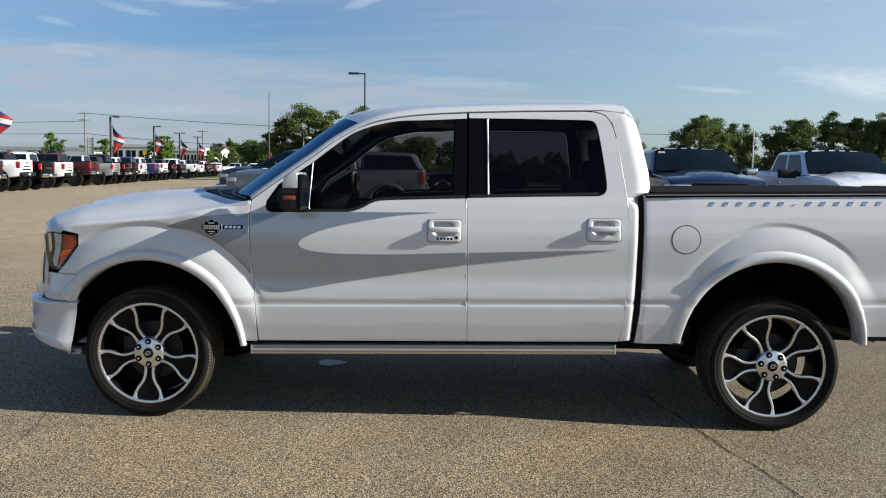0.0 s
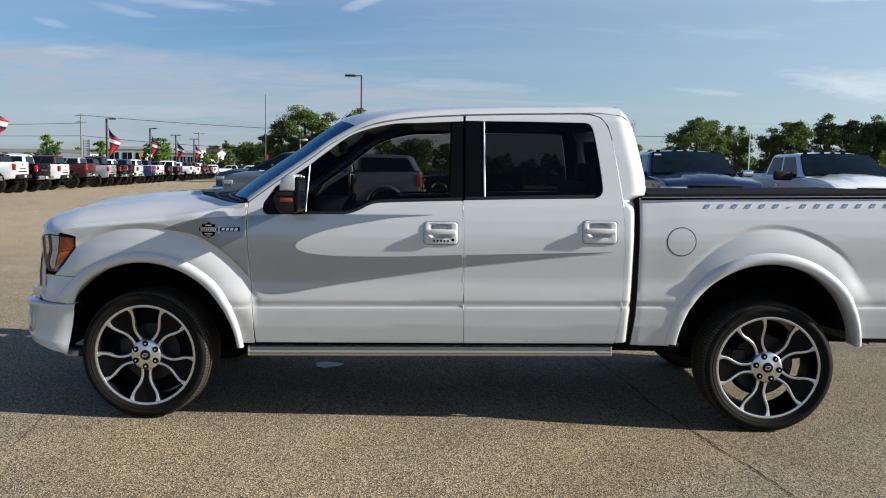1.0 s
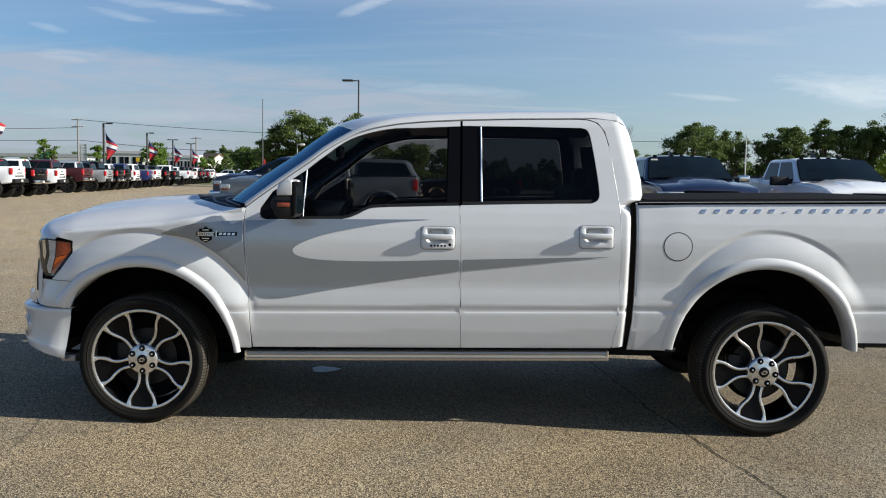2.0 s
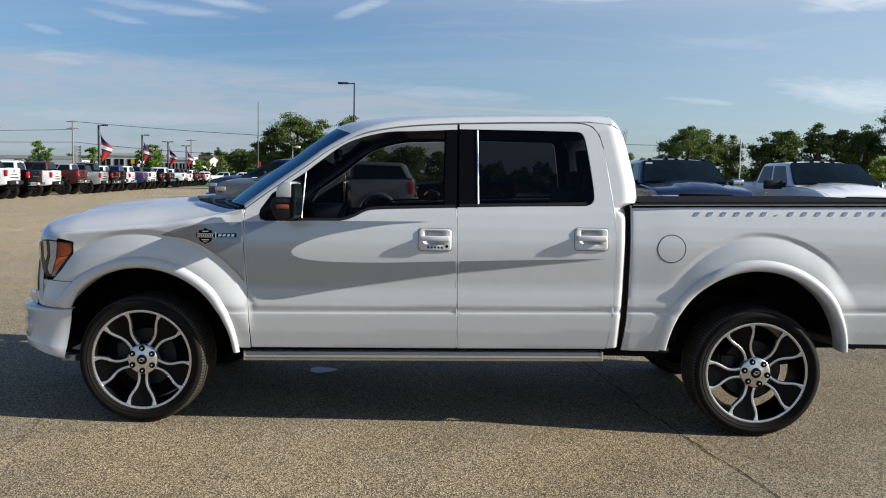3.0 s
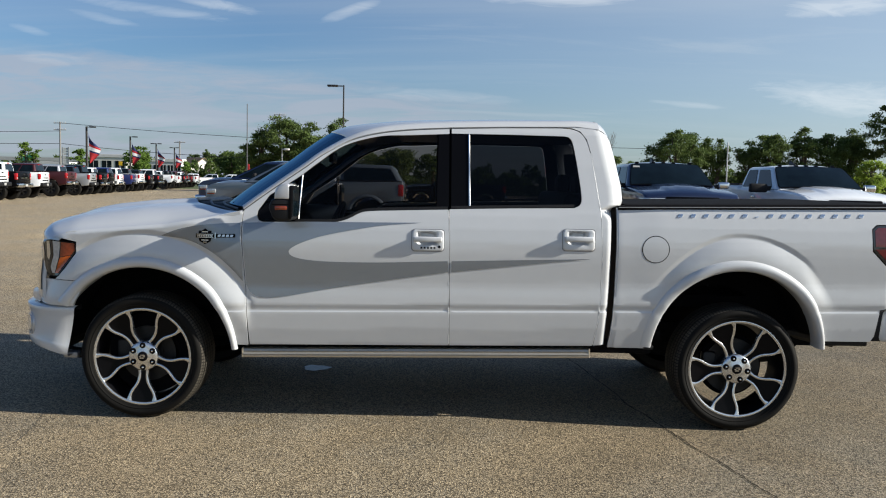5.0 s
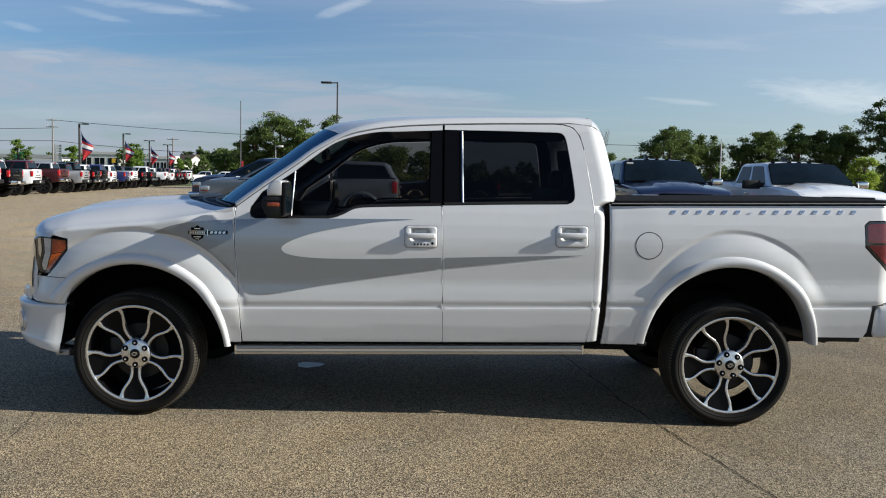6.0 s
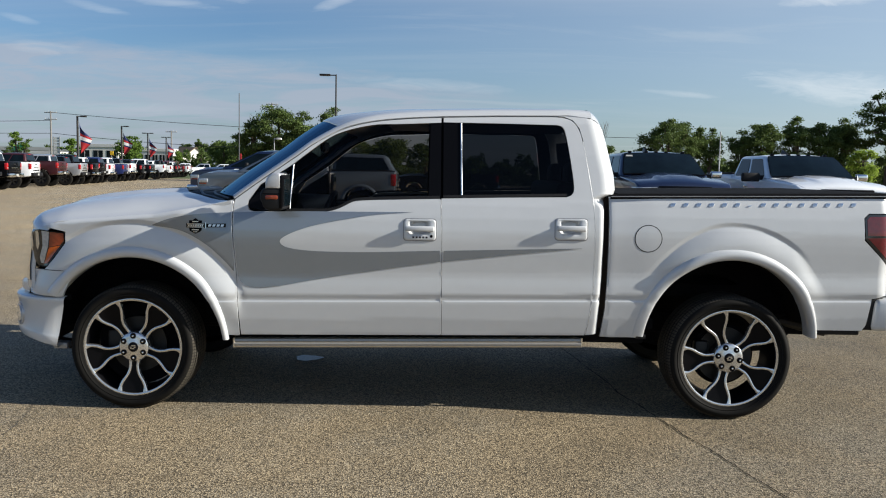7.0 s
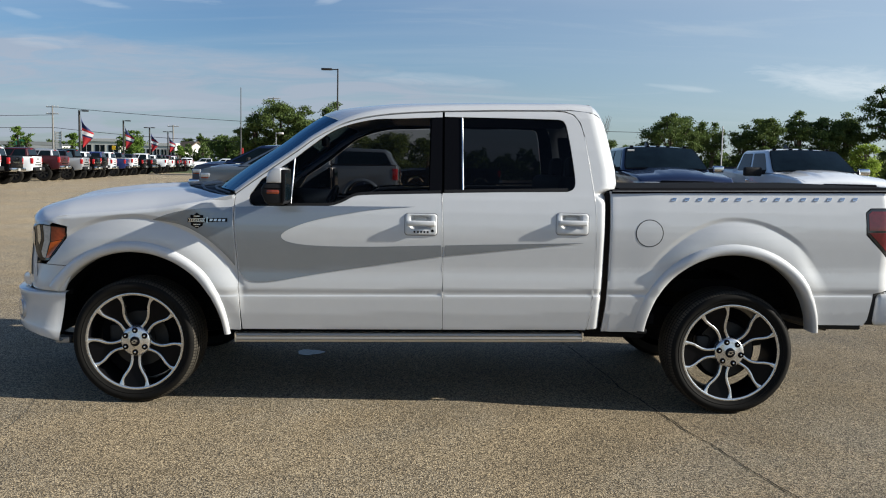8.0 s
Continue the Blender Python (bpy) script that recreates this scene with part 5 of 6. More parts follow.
for far in (False, True):
    panel("mirror_sail", [(0.705, 1.255), (0.70, 1.30), (0.79, 1.372), (0.90, 1.44), (0.955, 1.476), (0.945, 1.250)], BLACK_TRIM, parts[far][0], "black mirror mount", push=0.006, depth=0.012, far=far, step=0.05)
    bm = prism([(0.846, 1.300), (0.835, 1.322), (0.835, 1.352), (0.846, 1.376), (0.866, 1.388), (0.966, 1.388), (0.970, 1.300), (0.966, 1.272), (0.950, 1.260), (0.900, 1.256), (0.868, 1.264), (0.852, 1.280)], -0.268, -0.035, 0.016)
    mir = part("door_mirror", mirrored(bm, far), PLASTIC, parts[far][0], "black towing mirror with a silver cap and amber lamp", crease=40)
    bm = prism([(0.866, 1.384), (0.867, 1.415), (0.873, 1.440), (0.886, 1.459), (0.906, 1.470), (0.930, 1.474), (0.946, 1.473), (0.954, 1.466), (0.956, 1.450), (0.956, 1.384)], -0.272, -0.030, 0.012)
    part("mirror_cap", mirrored(bm, far), PAINTED_SILVER, mir, "silver cap", crease=40)
    part("mirror_rim", mirrored(prism([(0.945, 1.272), (0.945, 1.462), (0.965, 1.462), (0.970, 1.440), (0.970, 1.285), (0.962, 1.270)], -0.270, -0.034, 0.008, 2), far), BLACK_TRIM, mir, "black rim round the mirror glass")
    part("mirror_groove", mirrored(boxed(0.852, 0.966, -0.2700, -0.25, 1.352, 1.357, 0.002, 1), far), BLACK_TRIM, mir, "dark groove")
    part("mirror_lamp", mirrored(boxed(0.866, 0.942, -0.2725, -0.23, 1.320, 1.348, 0.010), far), AMBER, mir, "amber lamp")
    part("mirror_arm", mirrored(boxed(0.84, 0.93, -0.06, 0.07, 1.285, 1.345, 0.015), far), PLASTIC, mir, "black arm")
    # the mirror's dark reflection is put into the glass colour
    part("mirror_glass", mirrored(boxed(0.968, 0.973, -0.248, -0.055, 1.285, 1.44, 0.002, 1), far), FAR_GLASS, mir, "mirror glass coloured dark for its reflection")

# ---- cab interior ----
part("dashboard", boxed(0.62, 1.02, 0.16, 1.84, 1.02, 1.30, 0.06, 3), LEATHER, truck, "black dashboard")
ringp = [(1.10 + 0.19 * math.cos(w) * 0.35, 0.56 + 0.19 * math.sin(w), 1.17 + 0.19 * math.cos(w) * 0.93) for w in [2 * math.pi * k / 28 for k in range(29)]]
part("steering_wheel", swept(bmesh.new(), ringp, 0.016, 8), LEATHER, truck, "black steering wheel")
part("steering_column", tube(bmesh.new(), (0.98, 0.56, 1.10), (1.09, 0.56, 1.17), 0.05), LEATHER, truck, "black steering column")
for cy in (0.56, 1.44):
    part("front_seat", boxed(1.22, 1.74, cy - 0.26, cy + 0.26, 0.78, 0.96, 0.06, 3), LEATHER, truck, "black leather seat cushion")
    bm = boxed(1.70, 1.84, cy - 0.25, cy + 0.25, 0.92, 1.50, 0.06, 3)
    for v in bm.verts:
        v.co.x += (v.co.z - 0.92) * 0.22
    part("seat_back", bm, LEATHER, truck, "black leather seat back")
    part("headrest", boxed(1.83, 1.93, cy - 0.13, cy + 0.13, 1.53, 1.70, 0.04, 3), LEATHER, truck, "black headrest")
    part("headrest", boxed(2.70, 2.79, cy - 0.13, cy + 0.13, 1.42, 1.58, 0.04, 3), LEATHER, truck, "black headrest")
part("rear_bench", boxed(2.15, 2.62, 0.25, 1.75, 0.80, 0.98, 0.06, 3), LEATHER, truck, "black leather bench")
part("bench_back", boxed(2.60, 2.78, 0.22, 1.78, 0.95, 1.45, 0.05, 3), LEATHER, truck, "black bench back")
part("headliner", boxed(1.50, 2.80, 0.29, 1.71, 1.815, 1.835), LEATHER, truck, "dark headliner")
part("mirror_inside", boxed(1.02, 1.05, 0.88, 1.12, 1.62, 1.70, 0.012), BLACK_TRIM, truck, "black inside mirror")


# ---- other parked pickups ----
PAINTS = {
    "white": paint("white_paint", (0.79, 0.81, 0.83)), "black": material("black_paint", (0.003, 0.003, 0.004), 0.2, vary=0.1, spec=0.09), "red": paint("dark_red_paint", (0.045, 0.005, 0.007), 0.1, 0.3),
    "silver": paint("silver_paint", (0.42, 0.43, 0.45), 0.5), "blue": paint("blue_paint", (0.012, 0.022, 0.10), 0.1, 0.4), "grey": material("dark_grey_paint", (0.008, 0.009, 0.011), 0.22, vary=0.1, spec=0.12),
    "pewter": paint("pewter_paint", (0.112, 0.142, 0.180), 0.2), "navy": paint("navy_paint", (0.008, 0.017, 0.055), 0.3)}
SHARED = {}


def shared(key, build, name, mat, parent, label="", crease=32.0):
    """A part whose mesh is shared by all pickups that have the same one."""
    if key not in SHARED:
        SHARED[key] = finish(name, build(), mat, crease)
    ob = new(name, SHARED[key])
    ob.parent = parent
    return tagged(ob, label)


def quad_on(corners, u0, u1, v0, v1, lift):
    """A slightly rounded pane laid on a four-cornered face: corners run bottom left, bottom right, top right, top left."""
    a, b, c, d = (Vector(p) for p in corners)
    n = (b - a).cross(d - a).normalized()
    at = lambda u, v: (a.lerp(b, u)).lerp(d.lerp(c, u), v)
    bm = bmesh.new()
    ring = []
    for cu, cv, a0 in ((u1, v1, 0), (u0, v1, 90), (u0, v0, 180), (u1, v0, 270)):
        for k in range(4):
            w = radians(a0 + 30 * k)
            ru, rv = 0.05 * (u1 - u0), 0.09 * (v1 - v0)
            su, sv = (-1 if cu == u1 else 1), (-1 if cv == v1 else 1)
            ring.append(bm.verts.new(at(cu + su * ru + ru * math.cos(w), cv + sv * rv + rv * math.sin(w)) + n * lift))
    f = bm.faces.new(ring)
    out = bmesh.ops.extrude_face_region(bm, geom=[f])
    for g in out["geom"]:
        if isinstance(g, bmesh.types.BMVert):
            g.co -= n * (lift + 0.01)
    return bm


def plan(points, z0, z1):
    """An upright block over an outline drawn on the ground, its edges softened."""
    bm = bmesh.new()
    a, b = [bm.verts.new((x, y, z0)) for x, y in points], [bm.verts.new((x, y, z1)) for x, y in points]
    bm.faces.new(a), bm.faces.new(b)
    for i in range(len(a)):
        bm.faces.new((a[i - 1], a[i], b[i], b[i - 1]))
    bmesh.ops.recalc_face_normals(bm, faces=bm.faces)
    bmesh.ops.bevel(bm, geom=bm.edges[:], offset=0.010, segments=2, profile=0.5, affect="EDGES")
    return bm


def pickup(colour, label, at, group, high=1.92, up=0.0, topper=False, roof_lamps=False, trim="chrome", tag=False, cowl=-1.36, rake=0.74, nose=0.0):
    """A crew-cab pickup, nose to -x, centred on its own origin."""
    body_paint = PAINTS[colour]
    t = thing("parked_pickup", label, "pickup truck", at, group)
    key = (colour, high, up, cowl, rake, nose)

    def lower():
        arch = lambda cx: [(cx + 0.50 * math.cos(radians(a)), 0.42 + up + 0.48 * math.sin(radians(a))) for a in range(8, 180, 12)]
        line = [(-2.84, 0.50 + up), (-2.93, 0.62 + up), (-2.93, 0.98 + up + nose), (-2.86, 1.10 + up + nose), (-2.70, 1.165 + up + nose * 0.8), (-2.2, 1.22 + up + nose * 0.4), (-1.30, 1.27 + up), (0.96, 1.30 + up), (0.965, 1.37 + up),
                (2.86, 1.39 + up), (2.885, 1.34 + up), (2.87, 0.62 + up), (2.80, 0.56 + up)] + arch(1.85) + [(1.30, 0.47 + up), (-1.30, 0.47 + up)] + arch(-1.85)
        bm = bmesh.new()
        f = bm.faces.new([bm.verts.new((x, -0.985, z)) for x, z in line])
        out = bmesh.ops.extrude_face_region(bm, geom=[f])
        for g in out["geom"]:
            if isinstance(g, bmesh.types.BMVert):
                g.co.y += 1.97
        for v in bm.verts:
            if v.co.z > 1.05 + up:
                v.co.y *= 1 - 0.10 * (v.co.z - 1.05 - up)
            if v.co.x < -2.5:
                v.co.y *= 1 - 0.09 * ((-2.5 - v.co.x) / 0.43) ** 2
        rim = [ed for ed in bm.edges if len(ed.link_faces) == 2 and abs(ed.verts[0].co.y - ed.verts[1].co.y) < 0.4 and ed.verts[0].co.y * ed.verts[1].co.y > 0]
        bmesh.ops.bevel(bm, geom=rim, offset=0.045, segments=3, profile=0.5, affect="EDGES")
        return bm

    shared(("lower", *key), lower, "body", body_paint, t, crease=40)
    zb, zt = 1.28 + up, high + up
    lo = [(cowl, -0.94, zb), (0.955, -0.94, zb), (0.955, 0.94, zb), (cowl, 0.94, zb)]
    hi = [(cowl + rake, -0.76, zt - 0.03), (0.82, -0.77, zt - 0.02), (0.82, 0.77, zt - 0.02), (cowl + rake, 0.76, zt - 0.03)]

    def cab():
        bm = bmesh.new()
        a, b = [bm.verts.new(p) for p in lo], [bm.verts.new(p) for p in hi]
        for i in range(4):
            bm.faces.new((a[i], a[(i + 1) % 4], b[(i + 1) % 4], b[i]))
        bm.faces.new((b[0], b[1], b[2], b[3]))
        bmesh.ops.bevel(bm, geom=[ed for ed in bm.edges if max(v.co.z for v in ed.verts) > zb + 0.1], offset=0.085, segments=4, profile=0.5, affect="EDGES")
        return bm

    shared(("cab", *key), cab, "cab", body_paint, t, crease=50)
    faces = {"windscreen": ([lo[3], lo[0], hi[0], hi[3]], 0.025, 0.975, 0.05, 0.92), "rear_window": ([lo[1], lo[2], hi[2], hi[1]], 0.10, 0.90, 0.22, 0.86)}
    for nm, (c, u0, u1, v0, v1) in faces.items():
        if nm == "windscreen" and roof_lamps:
            continue
        shared((nm, high, up, cowl, rake), lambda: quad_on(c, u0, u1, v0, v1, 0.010), nm, FAR_GLASS, t, "dark glass")
    if roof_lamps:
        def bowed(u0, u1, v0, v1, bow, lift):
            a, b, c, d = (Vector(p) for p in faces["windscreen"][0])
            n = (b - a).cross(d - a).normalized()
            rows = []
            for j in range(13):
                v = v0 + (v1 - v0) * j / 12
                pinch = 0.014 * max(0.0, abs(2 * j / 12 - 1) - 0.7) / 0.3
                row = []
                for i in range(25):
                    u = u0 + pinch + (u1 - u0 - 2 * pinch) * i / 24
                    row.append(tuple(a.lerp(b, u).lerp(d.lerp(c, u), v) + n * (lift + bow * (1 - (2 * u - 1) ** 2) * (0.6 + 0.4 * math.sin(math.pi * v)))))
                rows.append(row)
            return sheet(bmesh.new(), rows)
        ws = shared(("bowed", high, up), lambda: bowed(0.03, 0.97, 0.06, 0.93, 0.055, 0.016), "windscreen", FAR_GLASS, t, "dark bowed glass", 70)
        shared(("bowed_edge", high, up), lambda: bowed(0.018, 0.982, 0.03, 0.96, 0.050, 0.012), "windscreen_seal", BLACK_TRIM, ws, "black edge band", 70)

    def roof_skin():
        rows = []
        for i in range(9):
            x = cowl + rake + 0.06 + (0.74 - cowl - rake) * i / 8
            drop = 0.03 * max(0.0, 1 - i / 2) ** 2 + 0.02 * max(0.0, (i - 6) / 2) ** 2
            rows.append([(x, 0.70 * w, zt - 0.022 + 0.045 * (1 - w * w) - drop) for w in [-1 + k / 8 for k in range(17)]])
        return sheet(bmesh.new(), rows, 0.02)
    shared(("roof", *key), roof_skin, "roof_skin", body_paint, t, crease=60)
    for s, c in ((-1, [lo[0], lo[1], hi[1], hi[0]]), (1, [lo[2], lo[3], hi[3], hi[2]])):
        for u0, u1 in ((0.10, 0.485), (0.555, 0.905)) if roof_lamps else ((0.065, 0.50), (0.535, 0.93)):
            k = (u0, u1) if s < 0 else (1 - u1, 1 - u0)
            shared(("sidewin", s, u0, high, up, cowl), lambda: quad_on(c, k[0], k[1], 0.10, 0.86, 0.008), "side_window", FAR_GLASS, t, "dark glass")
    for s in (-1, 1):
        for x in (-1.85, 1.85):
            w = new("wheel")
            w.parent = t
            w.matrix_basis = pose(x, s * 0.99, 0.40 + up * 0.5, 0, 0, 0 if s < 0 else 180) @ Matrix.Diagonal((1 + up * 0.5 / 0.4, 1, 1 + up * 0.5 / 0.4, 1))
            shared("tyre", lambda: lathe(bmesh.new(), [(0.24, 0.02), (0.30, 0.0), (0.37, 0.01), (0.40, 0.05), (0.40, 0.22), (0.36, 0.27), (0.2, 0.27)], (0, 0, 0), 28), "tyre", RUBBER, w, "black tyre")
            shared(("rim", trim), lambda: lathe(bmesh.new(), [(0.0005, 0.03), (0.05, 0.03), (0.07, 0.055), (0.19, 0.055), (0.225, 0.03), (0.248, 0.015)], (0, 0, 0), 28), "rim",
                   SATIN if trim == "bright" else BLACK_GLOSS, w, "silver rim" if trim == "bright" else "black rim")
            def spokes():
                bm = bmesh.new()
                for k in range(6):
                    a = radians(60 * k)
                    p = [Vector((r * math.cos(a) - h * math.sin(a), y, r * math.sin(a) + h * math.cos(a))) for r, h, y in
                         ((0.05, -0.03, 0.035), (0.22, -0.05, 0.022), (0.22, 0.05, 0.022), (0.05, 0.03, 0.035))]
                    bm.faces.new([bm.verts.new(q) for q in p])
                    bm.faces.new([bm.verts.new(q + Vector((0, 0.02, 0))) for q in p])
                return bm
            shared(("spokes", trim), spokes, "rim_face", MACHINED if trim == "bright" else RUSTY, w)
        shared(("lamp", s, up), lambda: boxed(2.74, 2.896, s * 0.895 - 0.085, s * 0.895 + 0.085, 0.96 + up, 1.30 + up, 0.02), "tail_lamp", RED_FAR, t, "red tail lamp")
        shared(("headlamp", s, up), lambda: plan([(-2.952, s * 0.54), (-2.945, s * 0.84), (-2.86, s * 0.935), (-2.62, s * 0.985), (-2.62, s * 0.90), (-2.84, s * 0.54)], 0.95 + up, 1.065 + up), "headlamp", CLEAR_LENS, t, "clear wrap-round headlamp")
        shared(("turn_lens", s, up), lambda: plan([(-2.945, s * 0.78), (-2.935, s * 0.86), (-2.86, s * 0.938), (-2.66, s * 0.982), (-2.66, s * 0.90), (-2.84, s * 0.78)], 0.905 + up, 0.945 + up), "turn_lens", AMBER, t, "amber turn lens")
        if not roof_lamps:
            shared(("mirror", s, up), lambda: boxed(-1.03, -0.93, s * 1.10 - 0.13, s * 1.10 + 0.13, 1.28 + up, 1.50 + up, 0.035, 3), "door_mirror", PLASTIC, t, "black mirror")
        shared(("handle", s, up), lambda: boxed(-0.20, -0.02, s * 0.985 - 0.02, s * 0.985 + 0.02, 1.09 + up, 1.13 + up, 0.01), "door_handle", CHROME if trim == "chrome" else PLASTIC, t)
        shared(("rail", s, up), lambda: boxed(0.99, 2.86, s * 0.90 - 0.05, s * 0.90 + 0.05, 1.375 + up, 1.41 + up, 0.012), "bed_rail", PLASTIC, t, "black bed rail")
    bright = CHROME if trim == "chrome" else PLASTIC
    bb = shared(("rbump", trim, up), lambda: boxed(2.84, 3.04, -0.95, 0.95, 0.55 + up, 0.76 + up, 0.04, 2), "rear_bumper", bright, t, "chrome bumper" if trim == "chrome" else "black bumper")
    shared(("plate", up), lambda: boxed(3.035, 3.046, -0.15, 0.15, 0.60 + up, 0.72 + up), "plate", PLATE, bb, "pale plate")
    shared(("fbump", trim, up), lambda: boxed(-3.04, -2.66, -0.965, 0.965, 0.50 + up, 0.74 + up, 0.06, 3), "front_bumper", bright, t, "chrome bumper" if trim == "chrome" else "black bumper")
    shared(("grille", up), lambda: boxed(-2.955, -2.88, -0.52, 0.52, 0.80 + up, 1.10 + up, 0.03), "grille", BLACK_TRIM, t, "black grille")
    shared(("grille_bar", trim, up), lambda: boxed(-2.975, -2.93, -0.54, 0.54, 0.93 + up, 0.98 + up, 0.012), "grille_bar", bright, t)
    shared(("axle", up), lambda: tube(bmesh.new(), (1.85, -0.80, 0.40 + up * 0.5), (1.85, 0.80, 0.40 + up * 0.5), 0.07, sides=10), "axle", UNDER, t, "black rear axle")
    shared(("spare", up), lambda: lathe(bmesh.new(), [(0.0005, 0.0), (0.36, 0.0), (0.39, 0.05), (0.39, 0.18), (0.36, 0.23), (0.0005, 0.23)], (0, 0, 0), 20), "spare_wheel", RUBBER, t, "black spare wheel under the bed").matrix_basis = pose(2.36, 0, 0.37 + up, 90)
    tg = shared(("gate", *key), lambda: boxed(2.86, 2.90, -0.82, 0.82, 0.78 + up, 1.36 + up, 0.015), "tailgate", body_paint, t)
    shared(("gatehandle", up), lambda: boxed(2.895, 2.915, -0.14, 0.14, 1.20 + up, 1.28 + up, 0.01), "gate_handle", PLASTIC, tg, "black handle")
    shared(("gatebar", up), lambda: boxed(2.897, 2.908, -0.45, 0.45, 1.02 + up, 1.08 + up), "gate_mark", SATIN, tg, "plain silver mark")
    def hood():
        rows = []
        for i in range(19):
            x = -2.88 + (cowl + 0.03 + 2.88) * i / 18
            row = []
            for k in range(33):
                y = -0.90 + 1.80 * k / 32
                w = abs(y)
                z = 1.135 + up + nose + (0.135 - nose) * (1 - (1 - i / 18) ** 2.2) + (0.050 - nose * 0.4) * (1 - (w / 0.9) ** 2) + 0.034 * soft((0.47 - w) / 0.045) * soft(i / 7) + 0.012 * soft((0.22 - w) / 0.04) * soft(i / 7)
                row.append((x, y * (1 - 0.14 * max(0.0, 1 - i / 5) ** 2), z - 0.05 * max(0.0, 1 - i / 2.5) ** 2))
            rows.append(row)
        return sheet(bmesh.new(), rows, 0.04)
    shared(("hood", *key), hood, "hood", body_paint, t, crease=60)
    shared(("hitch", up), lambda: boxed(2.95, 3.12, -0.09, 0.09, 0.46 + up, 0.56 + up, 0.01), "tow_hitch", UNDER, t, "black tow hitch")
    shared(("step_pad", up), lambda: boxed(2.88, 3.046, -0.36, 0.36, 0.715 + up, 0.768 + up, 0.01), "step_pad", PLASTIC, bb, "black step pad")
    shared(("third_lamp", high, up), lambda: boxed(0.80, 0.862, -0.17, 0.17, zt - 0.10, zt - 0.06, 0.008), "third_lamp", RED_FAR, t, "red centre brake lamp")
    for s in (-1, 1):
        shared(("reverse_lens", s, up), lambda: boxed(2.80, 2.900, s * 0.895 - 0.06, s * 0.895 + 0.06, 1.02 + up, 1.08 + up, 0.008), "reverse_lens", CLEAR_LENS, t, "pale reversing lens")
    # raised black strip, a pressed groove's shade put into its colour
    shared(("gate_recess", up), lambda: boxed(2.892, 2.904, -0.62, 0.62, 0.86 + up, 0.93 + up, 0.004), "gate_groove", BLACK_TRIM, tg, "black strip painting a pressed groove's shade")
    shared(("chassis", up), lambda: boxed(-2.6, 2.7, -0.55, 0.55, 0.36 + up, 0.56 + up), "chassis", UNDER, t, "black chassis")
    shared(("cover", up), lambda: boxed(1.0, 2.84, -0.84, 0.84, 1.36 + up, 1.40 + up), "bed_cover", PLASTIC, t, "black bed cover")
    if topper:
        def shell():
            bm = bmesh.new()
            a = [bm.verts.new(p) for p in ((1.02, -0.93, 1.40), (2.90, -0.93, 1.40), (2.90, 0.93, 1.40), (1.02, 0.93, 1.40))]
            b = [bm.verts.new(p) for p in ((1.05, -0.78, 1.98), (2.55, -0.76, 1.95), (2.55, 0.76, 1.95), (1.05, 0.78, 1.98))]
            for i in range(4):
                bm.faces.new((a[i], a[(i + 1) % 4], b[(i + 1) % 4], b[i]))
            bm.faces.new(b)
            bmesh.ops.bevel(bm, geom=[ed for ed in bm.edges if max(v.co.z for v in ed.verts) > 1.5], offset=0.09, segments=4, profile=0.5, affect="EDGES")
            return bm
        sh = shared(("shell", colour), shell, "bed_topper", body_paint, t, "tall bed topper", 50)
        for s in (-1, 1):
            c = [(1.02, -0.93, 1.40), (2.90, -0.93, 1.40), (2.55, -0.76, 1.95), (1.05, -0.78, 1.98)]
            c = c if s < 0 else [(x, -y, z) for x, y, z in (c[1], c[0], c[3], c[2])]
            shared(("shellwin", s), lambda: quad_on(c, 0.06, 0.93, 0.10, 0.82, 0.012), "topper_window", FAR_GLASS, sh, "dark glass")
        for s in (-1, 1):
            bm = bmesh.new()
            rows = [[(1.85 + r * math.cos(radians(a)), s * (0.985 + d), 0.42 + up + r * 0.97 * math.sin(radians(a))) for r, d in ((0.60, 0.0), (0.585, 0.04), (0.53, 0.05), (0.505, 0.0))] for a in range(0, 181, 9)]
            part("arch_flare", sheet(bm, rows), PAINTS["pewter"], t, "moulded arch flare", 60)
    if roof_lamps:
        for k in range(5):
            y = (-0.58, -0.22, 0.0, 0.22, 0.58)[k]
            bm = boxed(-0.575, -0.495, y - 0.036, y + 0.040, zt - 0.028, zt + 0.014, 0.010)
            part("roof_lamp", bm, BLACK_TRIM, t, "small dark roof marker lamp")
        bm = bmesh.new()
        a = [(-0.30, -0.03, zt - 0.02), (-0.02, -0.03, zt - 0.02), (-0.04, 0.0, zt + 0.085), (-0.12, 0.0, zt + 0.08)]
        v = [bm.verts.new(p) for p in a]
        w = [bm.verts.new((p[0], 0.03 if p[1] < 0 else 0.008, p[2])) for p in a]
        bm.faces.new(v), bm.faces.new(w[::-1])
        for i in range(4):
            bm.faces.new((v[i], v[(i + 1) % 4], w[(i + 1) % 4], w[i]))
        for q in v + w:
            q.co.y += 0.16
            q.co.z += 0.035
        part("roof_aerial", bm, BLACK_TRIM, t, "black fin aerial")
        for s in (-1, 1):
            part("hood_vent", boxed(-1.75, -1.52, s * 0.70 - 0.05, s * 0.70 + 0.05, 1.262 + up, 1.290 + up, 0.012), BLACK_TRIM, t, "small dark hood vent")
            line = [(-1.42, s * 0.25, 1.30 + up), (-1.30, s * 0.25 + 0.18, 1.345 + up), (-1.28, s * 0.25 + 0.45, 1.355 + up)]
            part("wiper", swept(bmesh.new(), line, 0.012), BLACK_TRIM, t, "black wiper")
